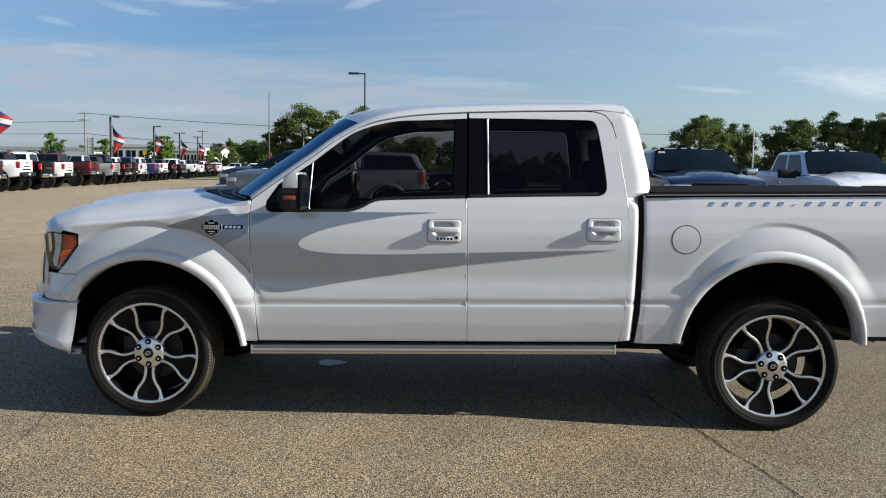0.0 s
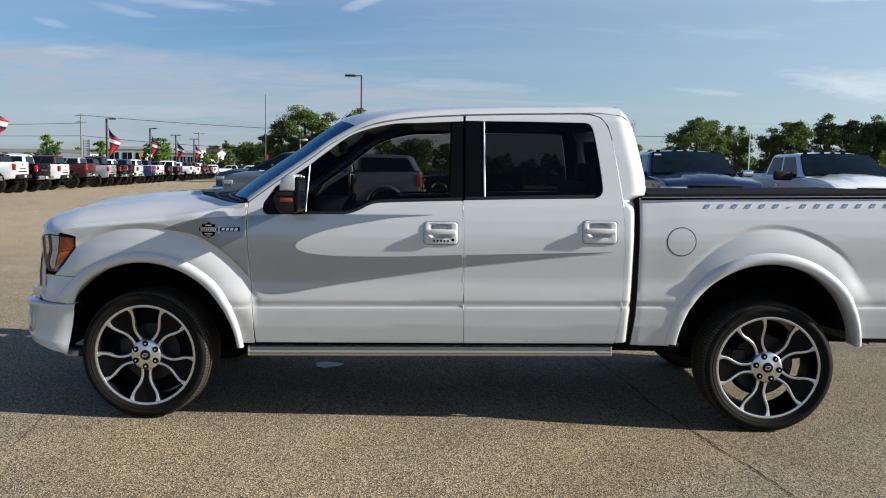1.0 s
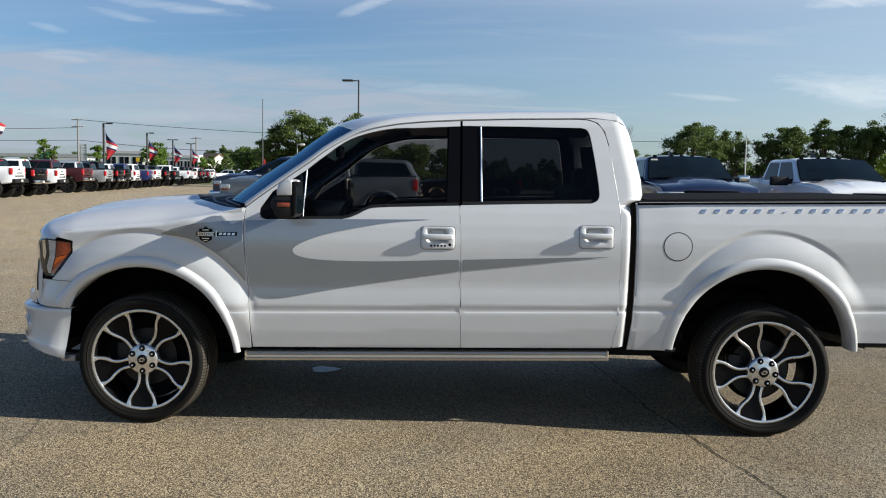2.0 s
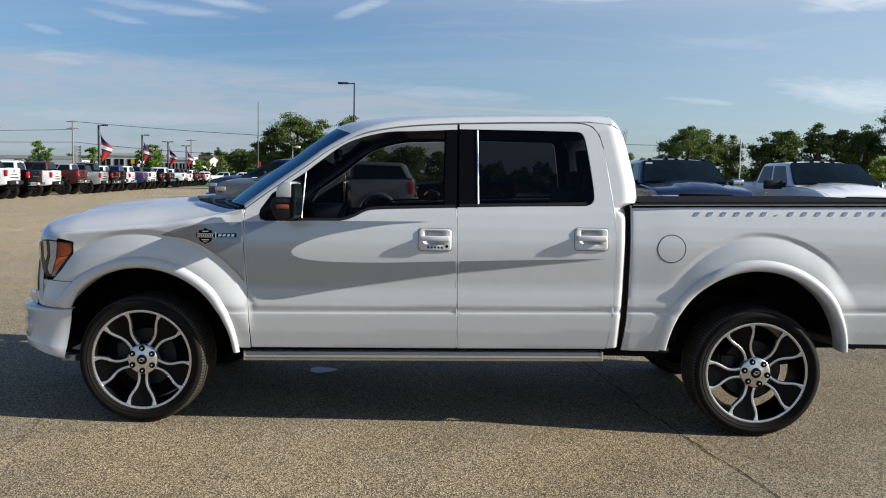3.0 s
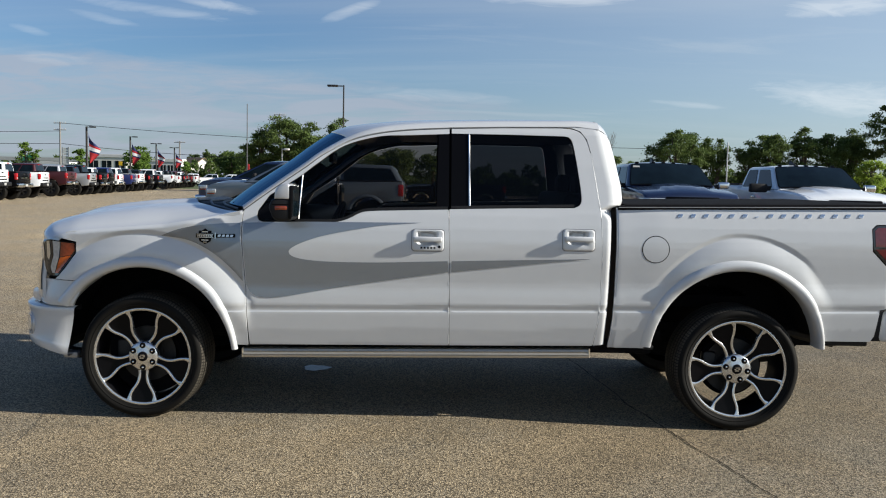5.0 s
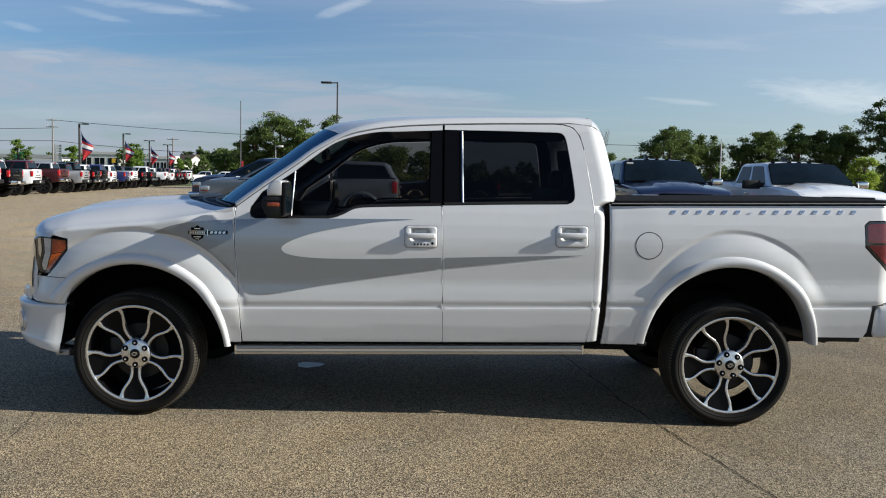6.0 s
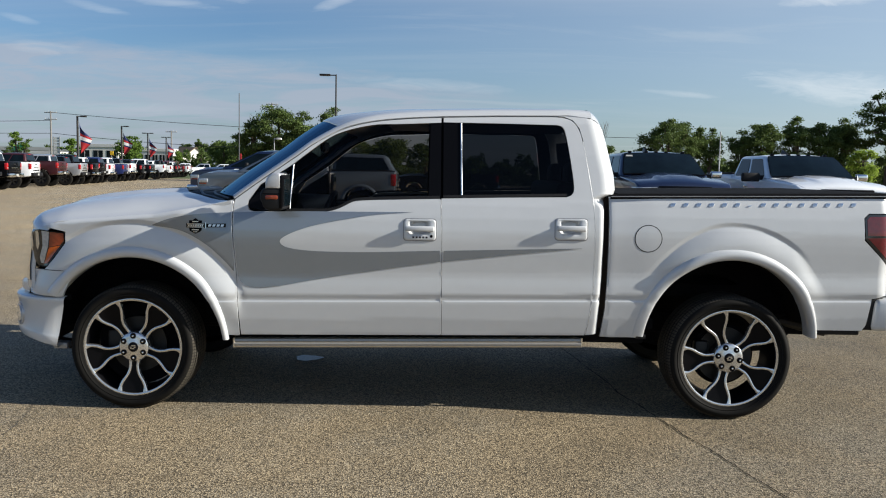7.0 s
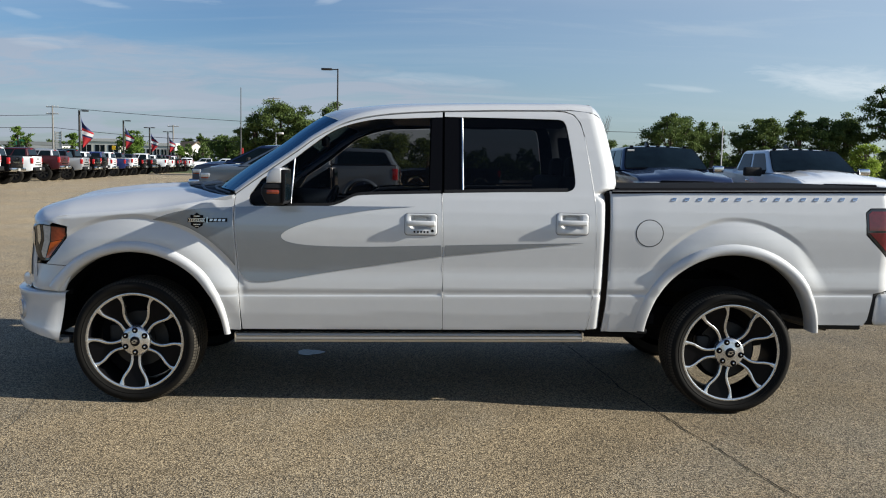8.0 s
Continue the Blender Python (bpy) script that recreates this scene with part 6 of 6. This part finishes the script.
            part("tow_mirror", boxed(-1.06, -0.94, s * 1.20 - (0.19 if s > 0 else 0.12), s * 1.20 + (0.19 if s > 0 else 0.12), (1.21 if s > 0 else 1.27) + up, (1.40 if s > 0 else 1.41) + up, 0.035, 3), PLASTIC if s > 0 else CHROME, t, "tall towing mirror")
            part("tow_mirror_arm", boxed(-1.03, -0.96, s * 0.98 - 0.12, s * 0.98 + 0.12, 1.25 + up, 1.35 + up, 0.01), PLASTIC, t, "black arm")
    if tag:
        c = faces["windscreen"][0]
        part("window_sticker", quad_on(c, 0.05, 0.14, 0.76, 0.82, 0.052), PLATE, t, "pale window sticker")
    return t


# the row that shows its tails
ROW = [("grey", 34.2), ("white", 38.0), ("black", 41.1), ("white", 45.5), ("red", 50.9), ("silver", 54.9), ("black", 58.5), ("black", 61.3), ("white", 64.5), ("blue", 69.9), ("white", 73.2), ("black", 77.4), ("grey", 84.0),
       ("white", 90.5), ("white", 95.6), ("grey", 99.6), ("black", 103.2), ("red", 107.0), ("white", 110.4), ("red", 113.9)]
SAY = {"white": "white pickup parked in a row, tail towards the lane", "black": "black pickup parked in a row, tail towards the lane", "red": "dark red pickup parked tail out in a row",
       "silver": "silver pickup parked in a row, tail towards the lane", "blue": "blue pickup parked in a row, tail towards the lane", "grey": "dark grey pickup parked in a row, tail towards the lane"}
rng = random.Random(3)
for i, (c, y) in enumerate(ROW):
    x = -20.3 - 0.155 * (y - 38.7) - 3.32 + rng.uniform(-0.25, 0.25)
    pickup(c, SAY[c], pose(x, y, 0, 0, 0, rng.uniform(5, 11)), "pickups in the tail-out row", high=(1.87, 1.93)[i % 2], up=(0.17, 0.25)[i % 3 == 1], trim=("chrome", "black")[i % 2])
for x, y, c in ((-38.0, 121, "white"), (-36.6, 125, "white"), (-34.5, 128, "silver"), (-32.2, 131, "white"), (-30, 134, "grey"), (-27.5, 137, "white")):
    pickup(c, f"distant {c} pickup at the end of the lane", pose(x, y, 0, 0, 0, 20), "pickups at the far end", high=1.92)

# behind the white truck
pickup("navy", "dark blue heavy-duty pickup with roof marker lamps, nose out", pose(6.62, 14.3, 0, 0, 0, 90), "heavy-duty pickups", high=1.81, up=0.215, roof_lamps=True, tag=True, trim="chrome")
pickup("white", "white heavy-duty pickup with roof marker lamps and black mirrors", pose(9.76, 14.3, 0, 0, 0, 90), "heavy-duty pickups", high=1.81, up=0.215, roof_lamps=True, trim="black")
pickup("pewter", "pewter pickup with a tall bed topper and moulded arch flares", pose(-2.30, 21.0, 0), "pickups seen beyond the truck", high=1.92, up=0.09, topper=True, trim="black", cowl=-1.81, rake=1.11, nose=0.06)
pickup("navy", "dark blue pickup parked beside the pewter one", pose(-3.56, 24.6, 0), "pickups seen beyond the truck", high=1.92, up=0.16, cowl=-1.9, rake=1.25, nose=0.05)
pickup("grey", "dark grey pickup far beyond the truck", pose(2.3, 44, 0), "pickups seen beyond the truck", high=1.90)


# ---- trees ----
def crown_mesh(rng, w, h, base, leaf, count, mat, lumps):
    """Leaf clumps gathered round many flattened lobes, dense within, with gaps between and sprays that stick out."""
    lobes = []
    for k in range(lumps):
        d = rng.normal(size=3)
        d /= np.linalg.norm(d)
        d[2] = abs(d[2]) if rng.uniform() < 0.30 else d[2]
        r = rng.uniform(0.15, 0.92) ** 0.5
        swell = rng.uniform(0.82, 1.0)
        lobes.append((np.array((d[0] * w / 2 * r * swell, d[1] * w / 2 * r * swell, (h + base) / 2 + d[2] * (h - base) / 2 * r * swell)), rng.uniform(0.36, 0.78) * min(1.0, 0.45 + w / 9)))
    pick = rng.randint(lumps, size=count)
    mid, size = np.array([q[0] for q in lobes])[pick], np.array([q[1] for q in lobes])[pick]
    d = rng.normal(size=(count, 3))
    d /= np.linalg.norm(d, axis=1)[:, None]
    reach = np.where(rng.uniform(size=count) < 0.12, rng.uniform(1.0, 1.5, count), rng.uniform(0.35, 1.02, count))
    p = mid + d * (size * reach)[:, None] * np.array((1.15, 1.15, 0.62))
    a, b = rng.normal(size=(count, 3)), rng.normal(size=(count, 3))
    a /= np.linalg.norm(a, axis=1)[:, None]
    b -= a * np.sum(a * b, axis=1)[:, None]
    b /= np.linalg.norm(b, axis=1)[:, None]
    z = (leaf * rng.uniform(0.55, 1.3, count))[:, None]
    verts = np.stack((p - a * z, p + b * z * 0.55, p + a * z, p - b * z * 0.55), axis=1).reshape(-1, 3)
    me = bpy.data.meshes.new("crown")
    me.from_pydata(verts.tolist(), [], np.arange(count * 4).reshape(-1, 4).tolist())
    me.materials.append(mat)
    return me, lobes


def tree(seed, x, y, h, w, label, group, mat=None, base=0.18, full=1.0):
    """A tapered trunk with limbs that reach into the lobes of the crown. full: how dense the leaves stand."""
    rng = np.random.RandomState(seed)
    t = thing("tree", label, "tree", pose(x, y, 0), group)
    far = y > 110
    area = w * h * (1 - base)
    me, lobes = crown_mesh(rng, w, h, h * base, 0.16 if far else 0.105, int(area * (190 if far else 430) * full), mat or LEAF_DARK, int((9 + area * 1.5) * (0.45 + 0.55 * full)))
    c = new("crown", me)
    c.parent = t
    r = 0.035 * h
    bm = swept(bmesh.new(), [(0, 0, -0.1), (0.02 * w, 0.01 * w, h * 0.3)], r, 9)
    tube(bm, (0.02 * w, 0.01 * w, h * 0.29), (0.01 * w, 0, h * 0.72), r, r * 0.3, 8)
    for q, _ in lobes[:12]:
        low = Vector((0.02 * w, 0.01 * w, h * rng.uniform(0.2, 0.5)))
        swept(bm, [tuple(low), tuple(low.lerp(Vector(q), 0.55) + Vector((0, 0, 0.05 * h))), tuple(q)], r * 0.22, 5)
    part("trunk", bm, BARK, t, "brown bark")
    return t


OAK = "dark green broad oak with an uneven crown"
for k, x, y, h, w, full in ((1, 25.8, 85, 7.7, 7.2, 1), (2, 28.4, 87, 7.7, 4.2, 1), (3, 30.8, 87, 6.9, 3.2, 0.75), (4, 35.5, 85, 7.6, 5.4, 1), (5, 33.8, 86, 6.6, 3.4, 1), (6, 39.2, 85, 8.4, 3.3, 0.7),
                            (37, 42.1, 86, 7.8, 5.2, 1.2), (38, 44.9, 87, 8.2, 4.8, 1.2), (9, 48.5, 84, 11.5, 7.2, 1), (10, 53.5, 83, 11.2, 7.0, 1), (11, 20.5, 90, 5.2, 2.2, 0.8)):
    tree(k, x, y, h, w, OAK, "oaks behind the heavy-duty pickups", full=full)
for k, x, y, h, w, full in ((12, -15.0, 85, 8.6, 6.6, 1), (13, -18.0, 86, 7.0, 4.4, 1), (14, -12.4, 84, 7.6, 4.4, 1), (15, -9.4, 86, 8.8, 3.6, 0.8), (16, -3.2, 84, 5.2, 5.0, 1), (17, 0.4, 86, 5.0, 4.0, 1), (18, -6.5, 88, 5.0, 4.5, 1)):
    tree(k, x, y, h, w, OAK, "oaks beyond the windscreen", full=full)
tree(19, 43.4, 79, 4.9, 2.9, "yellow-green bushy young tree", "light trees", LEAF_LIGHT, 0.05)
tree(20, 40.3, 84, 4.4, 3.0, "yellow-green bushy young tree", "light trees", LEAF_LIGHT, 0.05)
for k, x, y, h, w, full in ((21, -69.3, 140, 7.3, 2.6, 0.6), (22, -67.6, 140, 6.3, 1.5, 0.6), (23, -60.3, 140, 6.3, 3.2, 0.6), (24, -51.1, 142, 6.7, 5.8, 0.9), (25, -49.0, 138, 4.4, 2.6, 0.8), (26, -41.6, 138, 4.5, 1.6, 0.8)):
    tree(k, x, y, h, w, "green street tree with a loose crown", "far street trees", LEAF_MID, full=full)
for k, x, y, h, w in ((27, -42.6, 168, 7.0, 4.6), (28, -41.0, 166, 7.2, 5.5), (29, -37.6, 163, 6.8, 5.5), (30, -72.6, 262, 11.2, 3.0), (31, -33.0, 165, 7.4, 6.0), (32, -54.8, 200, 6.2, 2.8), (33, -77.0, 263, 9.3, 5.0), (34, -70.3, 262, 9.2, 5.5), (35, -66.4, 264, 9.6, 5.5), (36, -62.6, 262, 9.0, 6.0)):
    tree(k, x, y, h, w, "dark green tree of the far wood", "far wood trees", LEAF_WOOD)
# a bare tree whose twigs show past the cab roof
bare = thing("bare_tree", "leafless grey tree with fine upright twigs", "tree", pose(17.9, 84, 0))
bm = bmesh.new()
tube(bm, (0, 0, -0.1), (0.1, 0, 3.6), 0.22, 0.13, 9)
rb = random.Random(5)
for k in range(26):
    w = 2 * math.pi * k / 26 + rb.uniform(-0.1, 0.1)
    r, top = rb.uniform(0.5, 1.6), rb.uniform(5.2, 7.4)
    a, b = Vector((0.08, 0, rb.uniform(2.2, 3.6))), Vector((r * math.cos(w), r * math.sin(w), top))
    m1 = a.lerp(b, 0.5) + Vector((rb.uniform(-0.2, 0.2), rb.uniform(-0.2, 0.2), -0.3))
    swept(bm, curve([tuple(a), tuple(m1), tuple(b)], 3), 0.014, 4)
    for q in range(3):
        c = m1.lerp(b, rb.uniform(0.2, 0.8))
        swept(bm, [tuple(c), tuple(c + Vector((rb.uniform(-0.5, 0.5), rb.uniform(-0.5, 0.5), rb.uniform(0.4, 0.9))))], 0.009, 4)
part("branches", bm, BARK, bare, "bare grey branches")
# low scrub and far woods, too many leaves to count
rs = np.random.RandomState(11)
verts, faces = [], []
for x0, x1, y0, h0, n in ((19.0, 62.0, 93.0, 4.4, 32000), (-19.0, 14.0, 97.0, 3.0, 16000), (-160.0, -20.0, 215.0, 5.2, 14000), (-20.0, 190.0, 190.0, 5.5, 16000)):
    big = 0.12 if y0 < 120 else 0.35
    for k in range(n):
        x = rs.uniform(x0, x1)
        top = h0 * (0.75 + 0.35 * math.sin(x * 0.9 + y0) * math.sin(x * 0.37) + 0.12 * math.sin(x * 2.3))
        p = np.array((x, y0 + rs.uniform(-1.5, 1.5), top * rs.uniform(0, 1) ** 0.8))
        a, b = rs.normal(size=3) * big, rs.normal(size=3) * big * 0.5
        i = len(verts)
        verts += [tuple(p - a), tuple(p + b), tuple(p + a), tuple(p - b)]
        faces.append((i, i + 1, i + 2, i + 3))
me = bpy.data.meshes.new("scrub")
me.from_pydata(verts, [], faces)
me.materials.append(LEAF_DARK)
tagged(new("scrub", me), "dark green scrub and far woods round the car park", "shrubs", kind="stuff")
bm = bmesh.new()
box(bm, -400, 400, 98, 330, -0.5, 0.012)
tagged(new("grass_verge", finish("grass_verge", bm, GRASS)), "mown grass beyond the car park", "grass", kind="structure")


# ---- lamp posts, flags, poles, wires ----
def lamp_post(x, y, h, arms, label, group, reach=1.25, r=0.09, light=False):
    t = thing("lamp_post", label, "lamp post", pose(x, y, 0), group)
    part("post", tube(bmesh.new(), (0, 0, 0), (0, 0, h), r, r * 0.8, 10), BRONZE if not light else GALV, t, "")
    part("post_base", tube(bmesh.new(), (0, 0, 0), (0, 0, 0.6), 0.25, 0.25, 14), WALL_GREY, t, "concrete base")
    for s in arms:
        part("lamp_arm", boxed(min(0, s * reach * 0.5), max(0, s * reach * 0.5), -0.04, 0.04, h - 0.10, h - 0.02, 0.01), BRONZE if not light else GALV, t)
        part("lamp_head", boxed(min(s * reach * 0.35, s * reach), max(s * reach * 0.35, s * reach), -0.20, 0.20, h - 0.12, h + 0.02, 0.03), BRONZE if not light else WALL_WHITE, t, "flat lamp head")
    return t


def flag(x, y, z, w, h, turn, seed, group):
    t = thing("flag", "blue, white and red sail-shaped flag on a lamp post", "flag", pose(x, y, z, 0, 0, turn), group)
    edge = lambda v: (0.10 * w * v, lerp([(0, 0.03), (0.22, 0.62), (0.42, 1.0), (0.62, 0.86), (0.84, 0.46), (1.0, 0.14)], v) * w, -h * v)
    for v0, v1, mat, nm in ((0.0, 0.36, FLAG_BLUE, "blue"), (0.36, 0.45, FLAG_RED, "red"), (0.45, 0.57, FLAG_WHITE, "white"), (0.57, 0.63, FLAG_BLUE, "blue"), (0.63, 1.0, FLAG_RED, "red")):
        rows = []
        for i in range(6):
            v = v0 + (v1 - v0) * i / 5
            a, b, zz = edge(v)
            row = []
            for k in range(9):
                u = k / 8
                drop = -0.42 * h * (u * (1 - v)) * 0.55
                row.append((a + (b - a) * u, 0.10 * w * math.sin(5 * u + 3 * v + seed) * u, zz + drop))
            rows.append(row)
        part("flag_band", sheet(bmesh.new(), rows, 0.004, (0, 1, 0)), mat, t, nm + " cloth band", 60)
    return t


lamp_post(-6.12, 61, 8.69, (-1,), "dark lamp post with one flat head", "near lamp posts", 1.25, 0.07)
lamp_post(-10.62, 60, 3.75, (1,), "low lamp post with a small white head", "near lamp posts", 0.55, 0.035, True)
for x, y, h, arms in ((-30.9, 52, 6.3, (1,)), (-36.3, 86, 6.53, (1,)), (-40.5, 110, 6.65, (1,)), (-44.8, 133, 6.66, (-1, 1)), (-48.2, 153, 6.73, (-1, 1))):
    lamp_post(x, y, h, arms, "dark lamp post carrying a flag", "flagged lamp posts", 0.95 if len(arms) == 1 else 0.85, 0.13)
    near = y < 60
    flag(x + 0.20, y, h - (0.10 if near else 0.60), 2.0 if near else 1.25, 3.3, 4, x, "flags on lamp posts")
mast = thing("flag_mast", "thin tall grey mast with a small red flag low down", "mast", pose(-17.9, 80, 0))
part("mast_pole", tube(bmesh.new(), (0, 0, 0), (0, 0, 8.75), 0.06, 0.04, 8), STEEL, mast)
part("mast_flag", boxed(0.05, 0.25, -0.02, 0.02, 2.2, 2.85, 0.01), FLAG_RED, mast, "small red flag")


def utility_pole(x, y, h, label, bars=2):
    t = thing("utility_pole", label, "utility pole", pose(x, y, 0), "utility poles")
    part("pole", tube(bmesh.new(), (0, 0, 0), (0, 0, h), 0.20, 0.13, 10), GREY_TIMBER, t)
    for k in range(bars):
        z = h - 0.25 - 1.25 * k
        c = part("crossarm", boxed(-1.15, 1.15, -0.07, 0.07, z - 0.07, z + 0.07, 0.01), GREY_TIMBER, t)
        for d in (-1.0, -0.4, 0.4, 1.0):
            part("insulator", tube(bmesh.new(), (d, 0, z + 0.07), (d, 0, z + 0.30), 0.05, 0.03, 8), WALL_GREY, c)
    return t


utility_pole(-70.1, 155, 11.1, "weathered timber utility pole with two crossarms")
utility_pole(-31.2, 165, 14.2, "weathered timber utility pole far off", 1)
utility_pole(-52.5, 170, 8.6, "weathered timber utility pole far off", 1)
post = thing("steel_pole", "thin pale steel pole among the trees", "pole", pose(29.6, 80, 0))
part("pole", tube(bmesh.new(), (0, 0, 0), (0, 0, 6.0), 0.075, 0.06, 8), GALV, post)
for z0, z1, a, b, sag in ((10.9, 9.4, -150, -70.1, 1.2), (10.9, 8.6, -70.1, 20.0, 1.1), (8.6, 8.9, 20.0, 110, 0.3), (7.3, 7.1, -150, -70.1, 0.5), (7.1, 5.2, -70.1, -30.0, 0.5)):
    line = [(a + (b - a) * k / 16, 155 + (0 if z0 > 7.5 else 1.0), z0 + (z1 - z0) * k / 16 - sag * 4 * (k / 16) * (1 - k / 16)) for k in range(17)]
    tagged(new("power_line", finish("power_line", swept(bmesh.new(), line, 0.045, 4), WIRE)), "dark overhead power line strung between poles", "cable", "power lines")


# ---- far buildings and signs ----
def building(x0, x1, y0, y1, h, mat, label, bays, roof_mat=None, door_h=2.6):
    t = thing("building", label, "building", pose((x0 + x1) / 2, (y0 + y1) / 2, 0))
    w, d = (x1 - x0) / 2, (y1 - y0) / 2
    part("wall", boxed(-w, w, -d, d, 0, h, 0.03, 1), mat, t)
    part("parapet", boxed(-w - 0.15, w + 0.15, -d - 0.15, d + 0.15, h - 0.55, h + 0.08, 0.03, 1), WALL_WHITE, t, "pale fascia")
    for k in range(bays):
        cx = -w + 2 * w * (k + 0.5) / bays
        bw = 2 * w / bays * 0.36
        win = part("window", boxed(cx - bw, cx + bw, -d - 0.04, -d + 0.1, 0.5, h - 1.2), FAR_GLASS, t, "dark glass bay")
        part("window_frame", boxed(cx - 0.05, cx + 0.05, -d - 0.07, -d, 0.5, h - 1.2), WALL_GREY, win)
    return t


building(-70.6, -62.6, 168, 172, 5.5, WALL, "long low cream dealership building", 3)
building(-58.8, -51.6, 168, 171, 4.85, WALL_WHITE, "white flat-roofed showroom with dark windows", 5)
building(-84, -77.5, 175, 179, 3.9, WALL_GREY, "low grey flat-roofed shed in the distance", 2)
house = thing("house", "cream gabled house with a brown shingle roof", "house", pose(-69.3, 240, 0, 0, 0, 48))
part("wall", boxed(-4.5, 4.5, -3.2, 4.2, 0, 3.7), WALL, house)
for s in (-1, 1):
    part("roof", sheet(bmesh.new(), [[(s * 5.0, y, 3.45), (0, y, 6.9)] for y in (-3.6, 4.6)], 0.18), ROOFING, house, "brown shingle roof")
    part("bargeboard", sheet(bmesh.new(), [[(s * 5.0, y, 3.30), (0, y, 6.75), (0, y, 7.0), (s * 5.0, y, 3.55)] for y in (-3.72, -3.6)]), WALL_WHITE, house, "pale bargeboard")
for y in (-3.2, 4.2):
    bm = bmesh.new()
    bm.faces.new([bm.verts.new(q) for q in ((-4.5, y, 3.7), (4.5, y, 3.7), (0, y, 6.75))])
    part("gable", bm, WALL, house)
for x in (-2.2, 2.2):
    part("window", boxed(x - 0.6, x + 0.6, -3.25, -3.1, 1.3, 2.6), FAR_GLASS, house, "dark window")
tower = thing("sign_tower", "pale grey louvred pylon sign", "sign", pose(-66.9, 150, 0))
for d in (-0.55, 0.55):
    part("sign_post", boxed(d - 0.08, d + 0.08, -0.1, 0.1, 0, 6.3), GALV, tower)
for k in range(6):
    part("sign_slat", boxed(-0.5, 0.5, -0.05, 0.05, 3.4 + 0.48 * k, 3.75 + 0.48 * k), WALL_WHITE, tower)
road_sign = thing("road_sign", "green road sign on two posts", "sign", pose(-72.9, 148, 0))
part("sign_face", boxed(-1.1, 1.1, -0.04, 0.04, 3.6, 4.75, 0.02, 1), SIGN_GREEN, road_sign)
for d in (-0.8, 0.8):
    part("sign_post", tube(bmesh.new(), (d, 0.1, 0), (d, 0.1, 4.6), 0.06, sides=8), GALV, road_sign)
board = thing("yellow_sign", "small yellow sign board", "sign", pose(-60.8, 160, 0))
part("sign_face", boxed(-0.34, 0.34, -0.04, 0.04, 3.3, 4.05, 0.02, 1), SIGN_YELLOW, board)
part("sign_post", tube(bmesh.new(), (0, 0.1, 0), (0, 0.1, 3.0), 0.06, sides=8), GALV, board)
bridge = thing("overpass", "long pale concrete overpass in the distance", "bridge", pose(-115, 200, 0))
part("deck", boxed(-60, 45, -4, 4, 4.4, 5.2), WALL_GREY, bridge)
for k in range(5):
    part("pier", boxed(-50 + 22 * k, -48.6 + 22 * k, -3, 3, 0, 4.4), WALL_GREY, bridge)
